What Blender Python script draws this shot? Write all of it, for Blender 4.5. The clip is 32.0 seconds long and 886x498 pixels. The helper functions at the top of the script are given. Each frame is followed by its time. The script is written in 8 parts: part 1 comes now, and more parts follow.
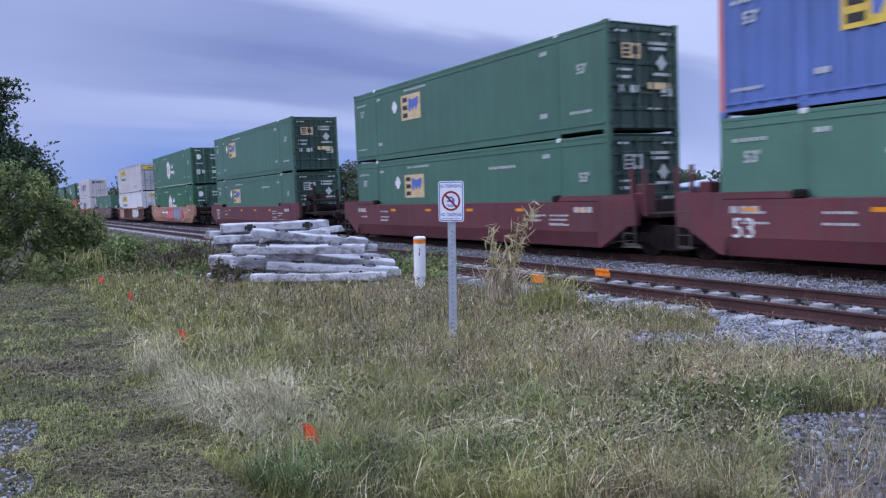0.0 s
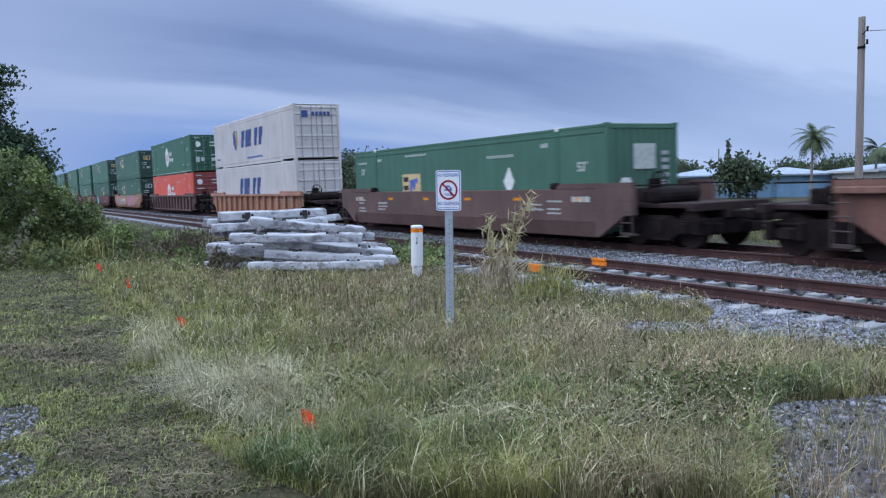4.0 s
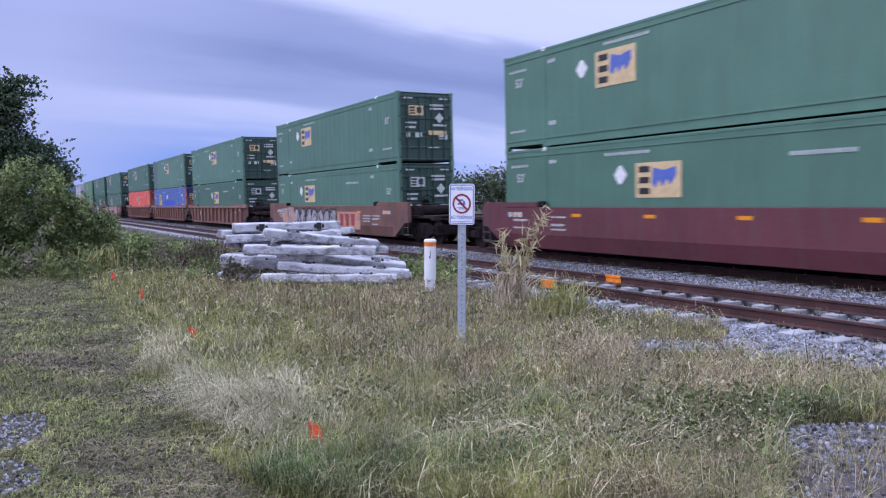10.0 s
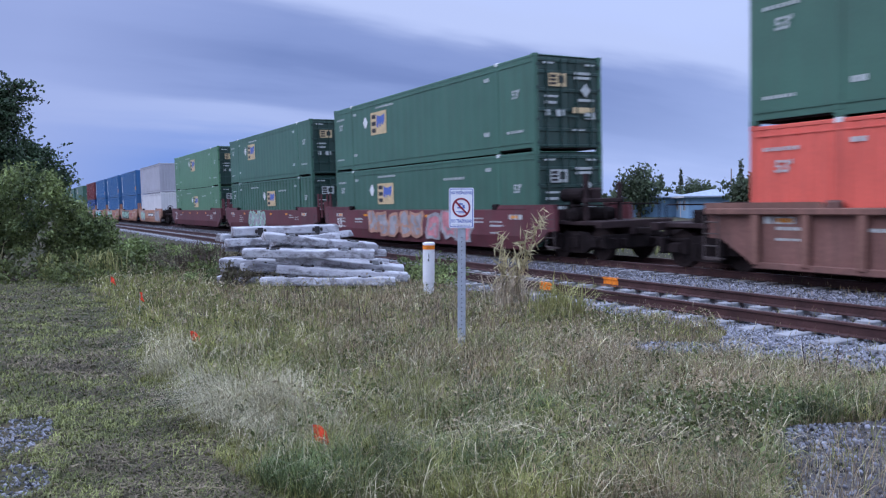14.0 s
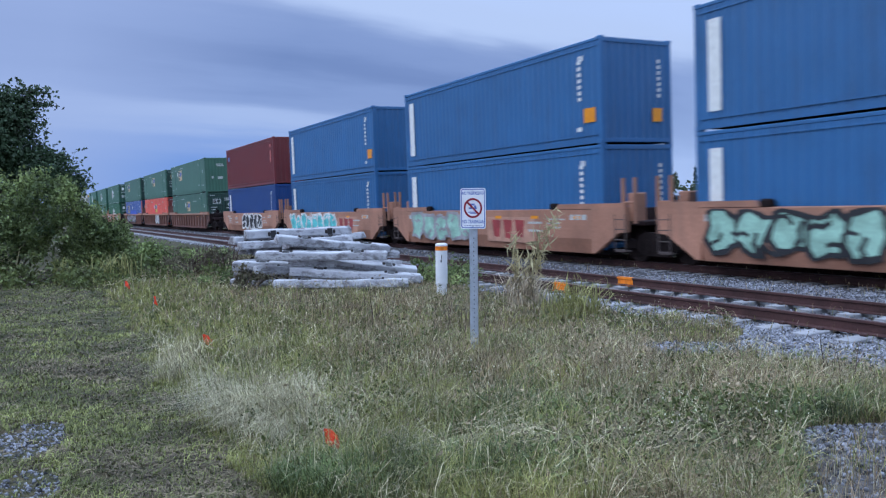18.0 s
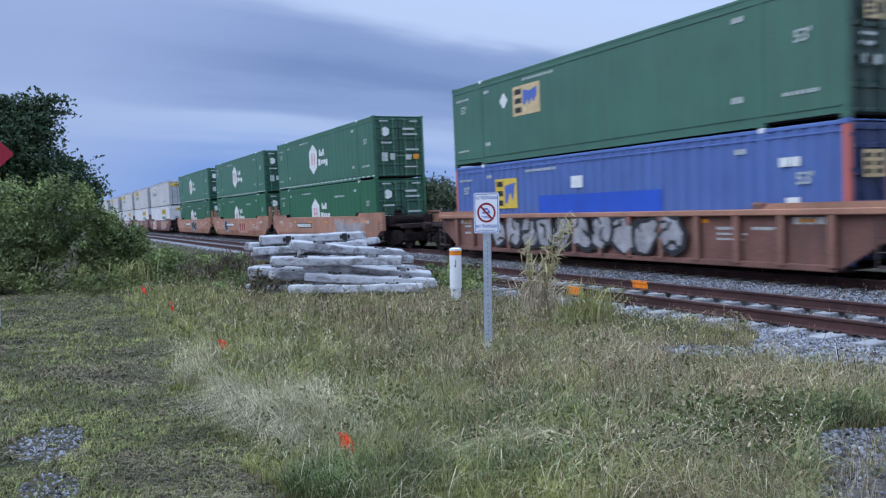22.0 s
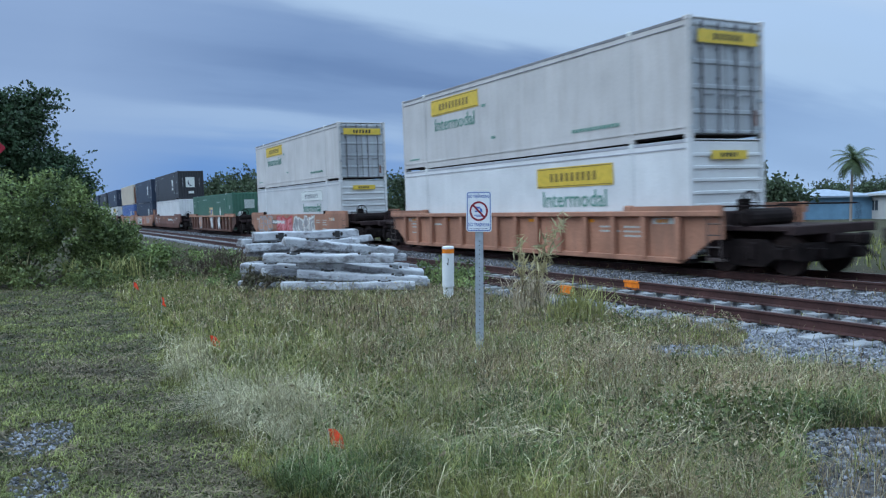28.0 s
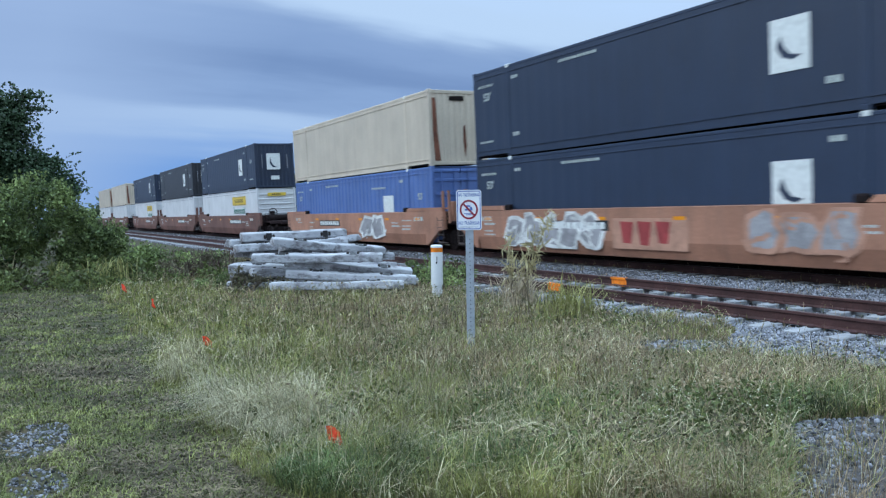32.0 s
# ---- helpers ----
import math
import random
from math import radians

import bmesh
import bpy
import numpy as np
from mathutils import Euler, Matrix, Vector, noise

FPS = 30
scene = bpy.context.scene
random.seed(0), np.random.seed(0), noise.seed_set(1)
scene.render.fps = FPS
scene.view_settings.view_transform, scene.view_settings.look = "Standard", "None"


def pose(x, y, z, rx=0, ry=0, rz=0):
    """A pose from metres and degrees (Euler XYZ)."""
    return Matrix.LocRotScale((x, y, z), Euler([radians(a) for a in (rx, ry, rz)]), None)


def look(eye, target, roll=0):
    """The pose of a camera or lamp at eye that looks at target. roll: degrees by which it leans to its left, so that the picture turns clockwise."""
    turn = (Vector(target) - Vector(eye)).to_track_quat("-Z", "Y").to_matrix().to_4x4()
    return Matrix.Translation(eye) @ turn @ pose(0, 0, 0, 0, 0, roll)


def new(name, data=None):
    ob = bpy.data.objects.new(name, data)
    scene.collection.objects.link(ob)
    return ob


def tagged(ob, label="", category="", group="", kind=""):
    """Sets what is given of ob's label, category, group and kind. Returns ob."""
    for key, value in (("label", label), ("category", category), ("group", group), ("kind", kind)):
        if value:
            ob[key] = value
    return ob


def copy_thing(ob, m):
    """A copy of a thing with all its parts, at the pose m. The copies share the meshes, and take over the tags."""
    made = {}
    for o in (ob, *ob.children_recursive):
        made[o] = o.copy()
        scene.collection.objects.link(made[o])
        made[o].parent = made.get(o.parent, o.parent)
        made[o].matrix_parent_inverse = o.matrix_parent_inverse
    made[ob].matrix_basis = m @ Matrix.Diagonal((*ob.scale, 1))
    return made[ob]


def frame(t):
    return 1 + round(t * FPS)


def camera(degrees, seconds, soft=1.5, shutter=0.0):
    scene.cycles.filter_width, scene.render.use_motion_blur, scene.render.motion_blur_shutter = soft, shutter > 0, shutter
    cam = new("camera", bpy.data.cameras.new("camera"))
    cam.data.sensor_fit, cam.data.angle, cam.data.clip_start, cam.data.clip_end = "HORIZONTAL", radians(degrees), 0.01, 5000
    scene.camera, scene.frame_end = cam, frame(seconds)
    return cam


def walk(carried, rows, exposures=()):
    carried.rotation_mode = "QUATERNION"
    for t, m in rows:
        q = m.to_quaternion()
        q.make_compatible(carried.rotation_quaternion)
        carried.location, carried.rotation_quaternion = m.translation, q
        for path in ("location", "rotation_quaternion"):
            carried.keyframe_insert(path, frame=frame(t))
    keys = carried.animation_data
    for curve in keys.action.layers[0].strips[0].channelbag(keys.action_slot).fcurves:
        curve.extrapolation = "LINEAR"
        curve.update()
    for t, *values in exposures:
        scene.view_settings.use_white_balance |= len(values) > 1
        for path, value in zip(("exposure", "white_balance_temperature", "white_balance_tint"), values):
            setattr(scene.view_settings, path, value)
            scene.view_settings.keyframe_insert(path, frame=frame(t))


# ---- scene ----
cam = camera(58.76, 32.0, soft=1.25, shutter=0.2)
PATH = [
    (0, (-0.053, 0.008, 1.651), (-1.782, 1.006, 1.527), -1.3),
    (0.5, (-0.002, 0.011, 1.662), (-1.733, 1.004, 1.531), -1.5),
    (1, (-0.009, 0.006, 1.649), (-1.739, 1.0, 1.512), -1.3),
    (1.5, (0.021, 0.008, 1.656), (-1.709, 1.001, 1.511), -1.4),
    (2, (0.015, -0.014, 1.654), (-1.713, 0.982, 1.506), -1.5),
    (2.5, (0.005, -0.03, 1.663), (-1.719, 0.972, 1.512), -1.4),
    (3, (-0.019, -0.029, 1.66), (-1.741, 0.976, 1.508), -1.4),
    (3.5, (-0.004, -0.027, 1.656), (-1.725, 0.979, 1.503), -1.2),
    (5.5, (-0.016, 0.002, 1.643), (-1.747, 0.993, 1.501), -0.9),
    (6, (0.0, -0.001, 1.66), (-1.732, 0.989, 1.526), -0.9),
    (6.5, (-0.022, 0.019, 1.644), (-1.753, 1.012, 1.521), -1.0),
    (7, (-0.024, 0.008, 1.646), (-1.753, 1.007, 1.527), -0.9),
    (7.5, (-0.015, -0.006, 1.648), (-1.741, 0.997, 1.529), -0.9),
    (8, (-0.028, 0.01, 1.642), (-1.755, 1.012, 1.522), -0.8),
    (8.5, (-0.025, 0.006, 1.648), (-1.754, 1.003, 1.527), -0.7),
    (9, (-0.038, 0.035, 1.644), (-1.774, 1.022, 1.526), -0.6),
    (9.5, (-0.042, 0.037, 1.641), (-1.783, 1.015, 1.526), -0.5),
    (10, (-0.041, 0.025, 1.637), (-1.786, 0.998, 1.523), -0.3),
    (10.5, (-0.021, -0.012, 1.654), (-1.764, 0.962, 1.539), -0.2),
    (11, (-0.032, -0.036, 1.653), (-1.772, 0.943, 1.54), 0.0),
    (11.5, (-0.005, -0.051, 1.674), (-1.742, 0.935, 1.556), 0.1),
    (12, (0.0, -0.067, 1.672), (-1.733, 0.925, 1.554), 0.0),
    (12.5, (0.001, -0.066, 1.665), (-1.73, 0.927, 1.545), 0.0),
    (13, (0.006, -0.05, 1.664), (-1.728, 0.94, 1.544), -0.2),
    (13.5, (0.024, -0.056, 1.671), (-1.713, 0.929, 1.554), -0.4),
    (14, (0.006, -0.048, 1.654), (-1.734, 0.933, 1.546), -0.5),
    (14.5, (0.014, -0.037, 1.671), (-1.731, 0.935, 1.566), -0.8),
    (16.5, (-0.031, 0.05, 1.643), (-1.79, 0.998, 1.541), -1.1),
    (17, (-0.041, 0.042, 1.632), (-1.799, 0.991, 1.529), -1.2),
    (17.5, (-0.046, 0.024, 1.644), (-1.803, 0.975, 1.539), -1.2),
    (18, (-0.035, 0.001, 1.651), (-1.792, 0.951, 1.546), -1.1),
    (18.5, (-0.041, -0.017, 1.654), (-1.798, 0.932, 1.551), -1.1),
    (19, (-0.014, -0.041, 1.656), (-1.774, 0.904, 1.556), -1.2),
    (19.5, (-0.002, -0.043, 1.659), (-1.764, 0.896, 1.559), -1.2),
    (20, (-0.003, -0.032, 1.652), (-1.77, 0.901, 1.553), -1.4),
    (20.5, (0.006, -0.025, 1.655), (-1.764, 0.902, 1.554), -1.4),
    (21, (0.003, -0.005, 1.65), (-1.77, 0.915, 1.552), -1.5),
    (21.5, (-0.001, -0.006, 1.658), (-1.775, 0.912, 1.561), -1.4),
    (22, (-0.005, -0.004, 1.65), (-1.78, 0.914, 1.558), -1.4),
    (22.5, (-0.007, -0.006, 1.655), (-1.781, 0.913, 1.565), -1.4),
    (23, (-0.006, -0.01, 1.647), (-1.779, 0.912, 1.56), -1.7),
    (23.5, (-0.004, -0.013, 1.658), (-1.776, 0.911, 1.572), -1.8),
    (24, (-0.011, -0.002, 1.648), (-1.781, 0.925, 1.565), -2.0),
    (24.5, (0.002, 0.005, 1.65), (-1.768, 0.932, 1.567), -2.1),
    (25, (-0.014, -0.003, 1.639), (-1.783, 0.926, 1.555), -1.8),
    (25.5, (0.016, -0.02, 1.656), (-1.751, 0.911, 1.571), -1.5),
    (27.5, (0.027, 0.005, 1.641), (-1.74, 0.938, 1.549), -0.9),
    (28, (0.02, -0.003, 1.65), (-1.747, 0.93, 1.553), -0.9),
    (28.5, (0.003, 0.0, 1.64), (-1.764, 0.933, 1.54), -1.1),
    (29, (-0.021, -0.018, 1.631), (-1.784, 0.921, 1.532), -1.1),
    (29.5, (-0.016, -0.012, 1.626), (-1.776, 0.933, 1.529), -1.1),
    (30, (0.033, -0.027, 1.636), (-1.724, 0.924, 1.54), -1.3),
    (30.5, (0.03, -0.055, 1.624), (-1.723, 0.904, 1.533), -1.3),
    (31, (0.017, -0.069, 1.622), (-1.734, 0.893, 1.531), -1.2),
    (31.5, (0.051, -0.089, 1.627), (-1.698, 0.875, 1.534), -1.3),
    (32, (0.055, -0.089, 1.647), (-1.694, 0.876, 1.547), -1.4),
]
EXPOSURES = [(0, 0.1, 6300, 30), (2, 0.1, 6300, 31), (3.5, 0.1, 6400, 21), (6, 0.1, 6350, 10), (7.5, 0.1, 6300, 19), (9, 0.34, 6350, 37), (10, 0.32, 6400, 36), (11, 0.2, 6150, 30), (12, 0.32, 6150, 21), (13, 0.1, 6200, 33), (14, 0.07, 6100, 28), (17, 0.05, 6000, 14), (19, 0.1, 6150, 22), (21, 0.15, 6300, 14), (22, 0.12, 6250, 17), (25, 0.1, 6250, 8), (28, -0.05, 6100, 5), (29, -0.05, 6150, 4), (30, 0.0, 6050, 2), (32, 0.19, 6250, 6)]
walk(cam, [(t, look(eye, aim, roll)) for t, eye, aim, roll in PATH], EXPOSURES)

# ---- light: a cloudy evening sky ----
SUN_AZ, SUN_EL = radians(200), radians(38)


def make_world():
    w = bpy.data.worlds.new("evening_sky")
    scene.world = w
    w.use_nodes = True
    nt = w.node_tree
    nt.nodes.clear()
    N, L = nt.nodes.new, nt.links.new
    out = N("ShaderNodeOutputWorld")
    sky = N("ShaderNodeTexSky")
    sky.sky_type, sky.sun_disc = "NISHITA", False
    sky.sun_elevation, sky.sun_rotation = SUN_EL, SUN_AZ
    sky.air_density, sky.dust_density, sky.ozone_density = 1.0, 0.6, 2.0
    bg1 = N("ShaderNodeBackground")
    bg1.inputs[1].default_value = 0.07
    L(sky.outputs[0], bg1.inputs[0])
    tc = N("ShaderNodeTexCoord")
    sep = N("ShaderNodeSeparateXYZ")
    L(tc.outputs["Generated"], sep.inputs[0])
    # the cloud sheet as a plane overhead: x/z, y/z
    zc = N("ShaderNodeMath")
    zc.operation = "MAXIMUM"
    zc.inputs[1].default_value = 0.0
    L(sep.outputs[2], zc.inputs[0])
    za = N("ShaderNodeMath")
    za.operation = "ADD"
    za.inputs[1].default_value = 0.16
    L(zc.outputs[0], za.inputs[0])
    div = N("ShaderNodeVectorMath")
    div.operation = "DIVIDE"
    comb = N("ShaderNodeCombineXYZ")
    L(za.outputs[0], comb.inputs[0])
    L(za.outputs[0], comb.inputs[1])
    comb.inputs[2].default_value = 1.0
    L(tc.outputs["Generated"], div.inputs[0])
    L(comb.outputs[0], div.inputs[1])
    # cloud streets lie along y; noise frays them
    mp = N("ShaderNodeMapping")
    mp.inputs["Scale"].default_value = (1.0, 0.34, 0.0)
    mp.inputs["Rotation"].default_value = (0, 0, radians(6))
    L(div.outputs[0], mp.inputs[0])
    n1, n2 = N("ShaderNodeTexNoise"), N("ShaderNodeTexNoise")
    for n, sc, rough in ((n1, 1.15, 0.55), (n2, 3.6, 0.5)):
        n.inputs["Scale"].default_value = sc
        n.inputs["Detail"].default_value = 5.0
        n.inputs["Roughness"].default_value = rough
        L(mp.outputs[0], n.inputs["Vector"])
    sx = N("ShaderNodeSeparateXYZ")
    L(div.outputs[0], sx.inputs[0])
    u = sx.outputs[0]
    for src, gain in ((n1, 1.5), (n2, 0.36)):
        k = N("ShaderNodeMath")
        k.operation = "MULTIPLY_ADD"
        k.inputs[1].default_value = gain
        L(src.outputs[0], k.inputs[0])
        L(u, k.inputs[2])
        u = k.outputs[0]
    mr = N("ShaderNodeMapRange")
    mr.inputs[1].default_value, mr.inputs[2].default_value = -5.0 + 0.86, 0.0 + 0.86
    L(u, mr.inputs[0])
    r1 = N("ShaderNodeValToRGB")
    els = r1.color_ramp.elements
    r1.color_ramp.interpolation = "EASE"
    els[0].position, els[0].color = 0.06, (0.165, 0.315, 0.66, 1)
    els[1].position, els[1].color = 0.90, (0.740, 0.800, 0.900, 1)
    for p, c in ((0.20, (0.225, 0.365, 0.675)), (0.31, (0.370, 0.500, 0.740)), (0.39, (0.235, 0.345, 0.585)), (0.46, (0.172, 0.265, 0.485)), (0.53, (0.225, 0.330, 0.565)), (0.615, (0.470, 0.610, 0.830)), (0.70, (0.480, 0.630, 0.880))):
        els.new(p).color = (*c, 1)
    L(mr.outputs[0], r1.inputs[0])
    # the cloud street thins out to an even veil towards its end in the west
    thin = N("ShaderNodeMapRange")
    thin.inputs[1].default_value, thin.inputs[2].default_value = 0.85, 0.15
    thin.inputs[3].default_value, thin.inputs[4].default_value = 0.0, 0.75
    L(sx.outputs[1], thin.inputs[0])
    veil = N("ShaderNodeMix")
    veil.data_type = "RGBA"
    L(thin.outputs[0], veil.inputs["Factor"])
    L(r1.outputs[0], veil.inputs[6])
    veil.inputs[7].default_value = (0.330, 0.445, 0.690, 1)
    # and it opens to pale haze low in the north
    open_sky = N("ShaderNodeMapRange")
    open_sky.inputs[1].default_value, open_sky.inputs[2].default_value = 1.9, 3.4
    open_sky.inputs[3].default_value, open_sky.inputs[4].default_value = 0.0, 0.65
    L(sx.outputs[1], open_sky.inputs[0])
    haze = N("ShaderNodeMix")
    haze.data_type = "RGBA"
    L(open_sky.outputs[0], haze.inputs["Factor"])
    L(veil.outputs[2], haze.inputs[6])
    haze.inputs[7].default_value = (0.400, 0.560, 0.840, 1)
    # brighter and whiter towards the zenith, as under any cloud sheet
    zen = N("ShaderNodeMapRange")
    zen.inputs[1].default_value, zen.inputs[2].default_value = 0.27, 0.85
    zen.inputs[3].default_value, zen.inputs[4].default_value = 1.0, ZENITH
    L(sep.outputs[2], zen.inputs[0])
    zc2 = N("ShaderNodeMapRange")
    zc2.inputs[1].default_value, zc2.inputs[2].default_value = 0.27, 0.55
    L(sep.outputs[2], zc2.inputs[0])
    white = N("ShaderNodeMix")
    white.data_type = "RGBA"
    L(zc2.outputs[0], white.inputs["Factor"])
    L(haze.outputs[2], white.inputs[6])
    white.inputs[7].default_value = (0.47, 0.62, 0.80, 1)
    mx = N("ShaderNodeBackground")
    L(white.outputs[2], mx.inputs[0])
    L(zen.outputs[0], mx.inputs[1])
    both = N("ShaderNodeMixShader")
    both.inputs[0].default_value = 0.06
    L(mx.outputs[0], both.inputs[1])
    L(bg1.outputs[0], both.inputs[2])
    L(both.outputs[0], out.inputs[0])


ZENITH = 3.4
make_world()
sun_data = bpy.data.lights.new("sun", "SUN")
sun_data.energy, sun_data.angle, sun_data.color = 1.0, radians(45), (0.95, 0.97, 1.0)
sun = new("sun", sun_data)
sun.matrix_world = look((0, 0, 50), (50 * math.cos(SUN_EL) * -math.sin(SUN_AZ), 50 * math.cos(SUN_EL) * -math.cos(SUN_AZ), 50 - 50 * math.sin(SUN_EL)))

# ---- materials ----
MATS = {}


def material(name, color, rough=0.6, metal=0.0, var=0.25, scale=3.0, fine=40.0, bump=0.15, streak=0.0, dirt=(0.05, 0.045, 0.04), dirt_amount=0.0, rnd=0.0, island=0.0, stretch=(1, 1, 1), spec=0.4, trans=0.0, tint=None):
    """A painted, mineral or plant surface with stains at a large scale and grain at a small one."""
    if name in MATS:
        return MATS[name]
    m = bpy.data.materials.new(name)
    MATS[name] = m
    m.use_nodes = True
    nt = m.node_tree
    N, L = nt.nodes.new, nt.links.new
    b = nt.nodes["Principled BSDF"]
    b.inputs["Roughness"].default_value = rough
    b.inputs["Metallic"].default_value = metal
    b.inputs["Specular IOR Level"].default_value = spec
    tc = N("ShaderNodeTexCoord")
    mp = N("ShaderNodeMapping")
    mp.inputs["Scale"].default_value = stretch
    L(tc.outputs["Object"], mp.inputs[0])
    big = N("ShaderNodeTexNoise")
    big.inputs["Scale"].default_value, big.inputs["Detail"].default_value = scale, 4
    L(mp.outputs[0], big.inputs["Vector"])
    small = N("ShaderNodeTexNoise")
    small.inputs["Scale"].default_value, small.inputs["Detail"].default_value = fine, 3
    L(mp.outputs[0], small.inputs["Vector"])
    lo = tuple(c * (1 - var) for c in color)
    hi = tuple(min(1, c * (1 + var)) for c in (tint or color))
    ramp = N("ShaderNodeValToRGB")
    ramp.color_ramp.elements[0].position, ramp.color_ramp.elements[0].color = 0.3, (*lo, 1)
    ramp.color_ramp.elements[1].position, ramp.color_ramp.elements[1].color = 0.7, (*hi, 1)
    L(big.outputs[0], ramp.inputs[0])
    mul = N("ShaderNodeMix")
    mul.data_type, mul.blend_type = "RGBA", "MULTIPLY"
    mul.inputs["Factor"].default_value = 1.0
    mr = N("ShaderNodeMapRange")
    mr.inputs[1].default_value, mr.inputs[2].default_value = 0.25, 0.75
    mr.inputs[3].default_value, mr.inputs[4].default_value = 1 - var * 0.6, 1 + var * 0.6
    L(small.outputs[0], mr.inputs[0])
    L(ramp.outputs[0], mul.inputs[6])
    L(mr.outputs[0], mul.inputs[7])
    col = mul.outputs[2]
    for amount, node, sock in ((rnd, "ShaderNodeObjectInfo", "Random"), (island, "ShaderNodeNewGeometry", "Random Per Island")):
        if amount:
            oi = N(node)
            r = N("ShaderNodeMapRange")
            r.inputs[3].default_value, r.inputs[4].default_value = 1 - amount, 1 + amount
            L(oi.outputs[sock], r.inputs[0])
            k = N("ShaderNodeMix")
            k.data_type, k.blend_type = "RGBA", "MULTIPLY"
            k.inputs["Factor"].default_value = 1.0
            L(col, k.inputs[6])
            L(r.outputs[0], k.inputs[7])
            col = k.outputs[2]
    if dirt_amount or streak:
        mp2 = N("ShaderNodeMapping")
        mp2.inputs["Scale"].default_value = (2.2, 2.2, 0.22) if streak else (1, 1, 1)
        L(tc.outputs["Object"], mp2.inputs[0])
        dn = N("ShaderNodeTexNoise")
        dn.inputs["Scale"].default_value, dn.inputs["Detail"].default_value = 2.2, 6
        dn.inputs["Roughness"].default_value = 0.62
        L(mp2.outputs[0], dn.inputs["Vector"])
        dr = N("ShaderNodeMapRange")
        dr.inputs[1].default_value, dr.inputs[2].default_value = 0.48, 0.78
        dr.inputs[3].default_value, dr.inputs[4].default_value = 0.0, max(dirt_amount, streak)
        L(dn.outputs[0], dr.inputs[0])
        k = N("ShaderNodeMix")
        k.data_type = "RGBA"
        L(dr.outputs[0], k.inputs["Factor"])
        L(col, k.inputs[6])
        k.inputs[7].default_value = (*dirt, 1)
        col = k.outputs[2]
    L(col, b.inputs["Base Color"])
    if trans:
        # thin leaves and blades let some light through
        tr = N("ShaderNodeBsdfTranslucent")
        L(col, tr.inputs[0])
        ms = N("ShaderNodeMixShader")
        ms.inputs[0].default_value = trans
        L(b.outputs[0], ms.inputs[1])
        L(tr.outputs[0], ms.inputs[2])
        L(ms.outputs[0], nt.nodes["Material Output"].inputs[0])
    if bump:
        bp = N("ShaderNodeBump")
        bp.inputs["Strength"].default_value, bp.inputs["Distance"].default_value = bump, 0.02
        L(small.outputs[0], bp.inputs["Height"])
        L(bp.outputs[0], b.inputs["Normal"])
    return m


def stained_concrete():
    """Pale weathered concrete with dark mould along the beam and in blotches."""
    m = bpy.data.materials.new("weathered_concrete")
    m.use_nodes = True
    nt = m.node_tree
    N, L = nt.nodes.new, nt.links.new
    b = nt.nodes["Principled BSDF"]
    b.inputs["Roughness"].default_value = 0.92
    b.inputs["Specular IOR Level"].default_value = 0.2
    tc, info = N("ShaderNodeTexCoord"), N("ShaderNodeObjectInfo")
    wide = N("ShaderNodeMath")
    wide.operation = "MULTIPLY"
    wide.inputs[1].default_value = 37.0
    L(info.outputs["Random"], wide.inputs[0])
    shift = N("ShaderNodeVectorMath")
    L(tc.outputs["Object"], shift.inputs[0])
    L(wide.outputs[0], shift.inputs[1])
    mp = N("ShaderNodeMapping")
    mp.inputs["Scale"].default_value = (1.5, 2.6, 2.6)
    L(shift.outputs[0], mp.inputs[0])
    col = None
    # the dark tones spread more readily over the lower sides
    sep = N("ShaderNodeSeparateXYZ")
    L(tc.outputs["Object"], sep.inputs[0])
    bed = N("ShaderNodeMapRange")
    bed.inputs[1].default_value, bed.inputs[2].default_value = 0.15, 0.06
    bed.inputs[3].default_value, bed.inputs[4].default_value = 0.0, 0.10
    L(sep.outputs[2], bed.inputs[0])
    tones = ((2.0, 0.40, 0.62, (0.36, 0.36, 0.385), (0.50, 0.50, 0.525)), (2.2, 0.54, 0.68, None, (0.110, 0.100, 0.102)), (8.0, 0.62, 0.74, None, (0.14, 0.13, 0.13)))
    for sc, lo, hi, base, over in tones:
        n = N("ShaderNodeTexNoise")
        n.inputs["Scale"].default_value, n.inputs["Detail"].default_value, n.inputs["Roughness"].default_value = sc, 6, 0.62
        L(mp.outputs[0], n.inputs["Vector"])
        r = N("ShaderNodeMapRange")
        r.inputs[1].default_value, r.inputs[2].default_value = lo, hi
        r.inputs[4].default_value = 1.0 if base else 0.82
        if base:
            L(n.outputs[0], r.inputs[0])
        else:
            plus = N("ShaderNodeMath")
            L(n.outputs[0], plus.inputs[0])
            L(bed.outputs[0], plus.inputs[1])
            L(plus.outputs[0], r.inputs[0])
        k = N("ShaderNodeMix")
        k.data_type = "RGBA"
        L(r.outputs[0], k.inputs["Factor"])
        if base:
            k.inputs[6].default_value = (*base, 1)
        else:
            L(col, k.inputs[6])
        k.inputs[7].default_value = (*over, 1)
        col = k.outputs[2]
    L(col, b.inputs["Base Color"])
    g = N("ShaderNodeTexNoise")
    g.inputs["Scale"].default_value, g.inputs["Detail"].default_value = 30, 4
    L(shift.outputs[0], g.inputs["Vector"])
    bp = N("ShaderNodeBump")
    bp.inputs["Strength"].default_value, bp.inputs["Distance"].default_value = 0.5, 0.02
    L(g.outputs[0], bp.inputs["Height"])
    L(bp.outputs[0], b.inputs["Normal"])
    return m


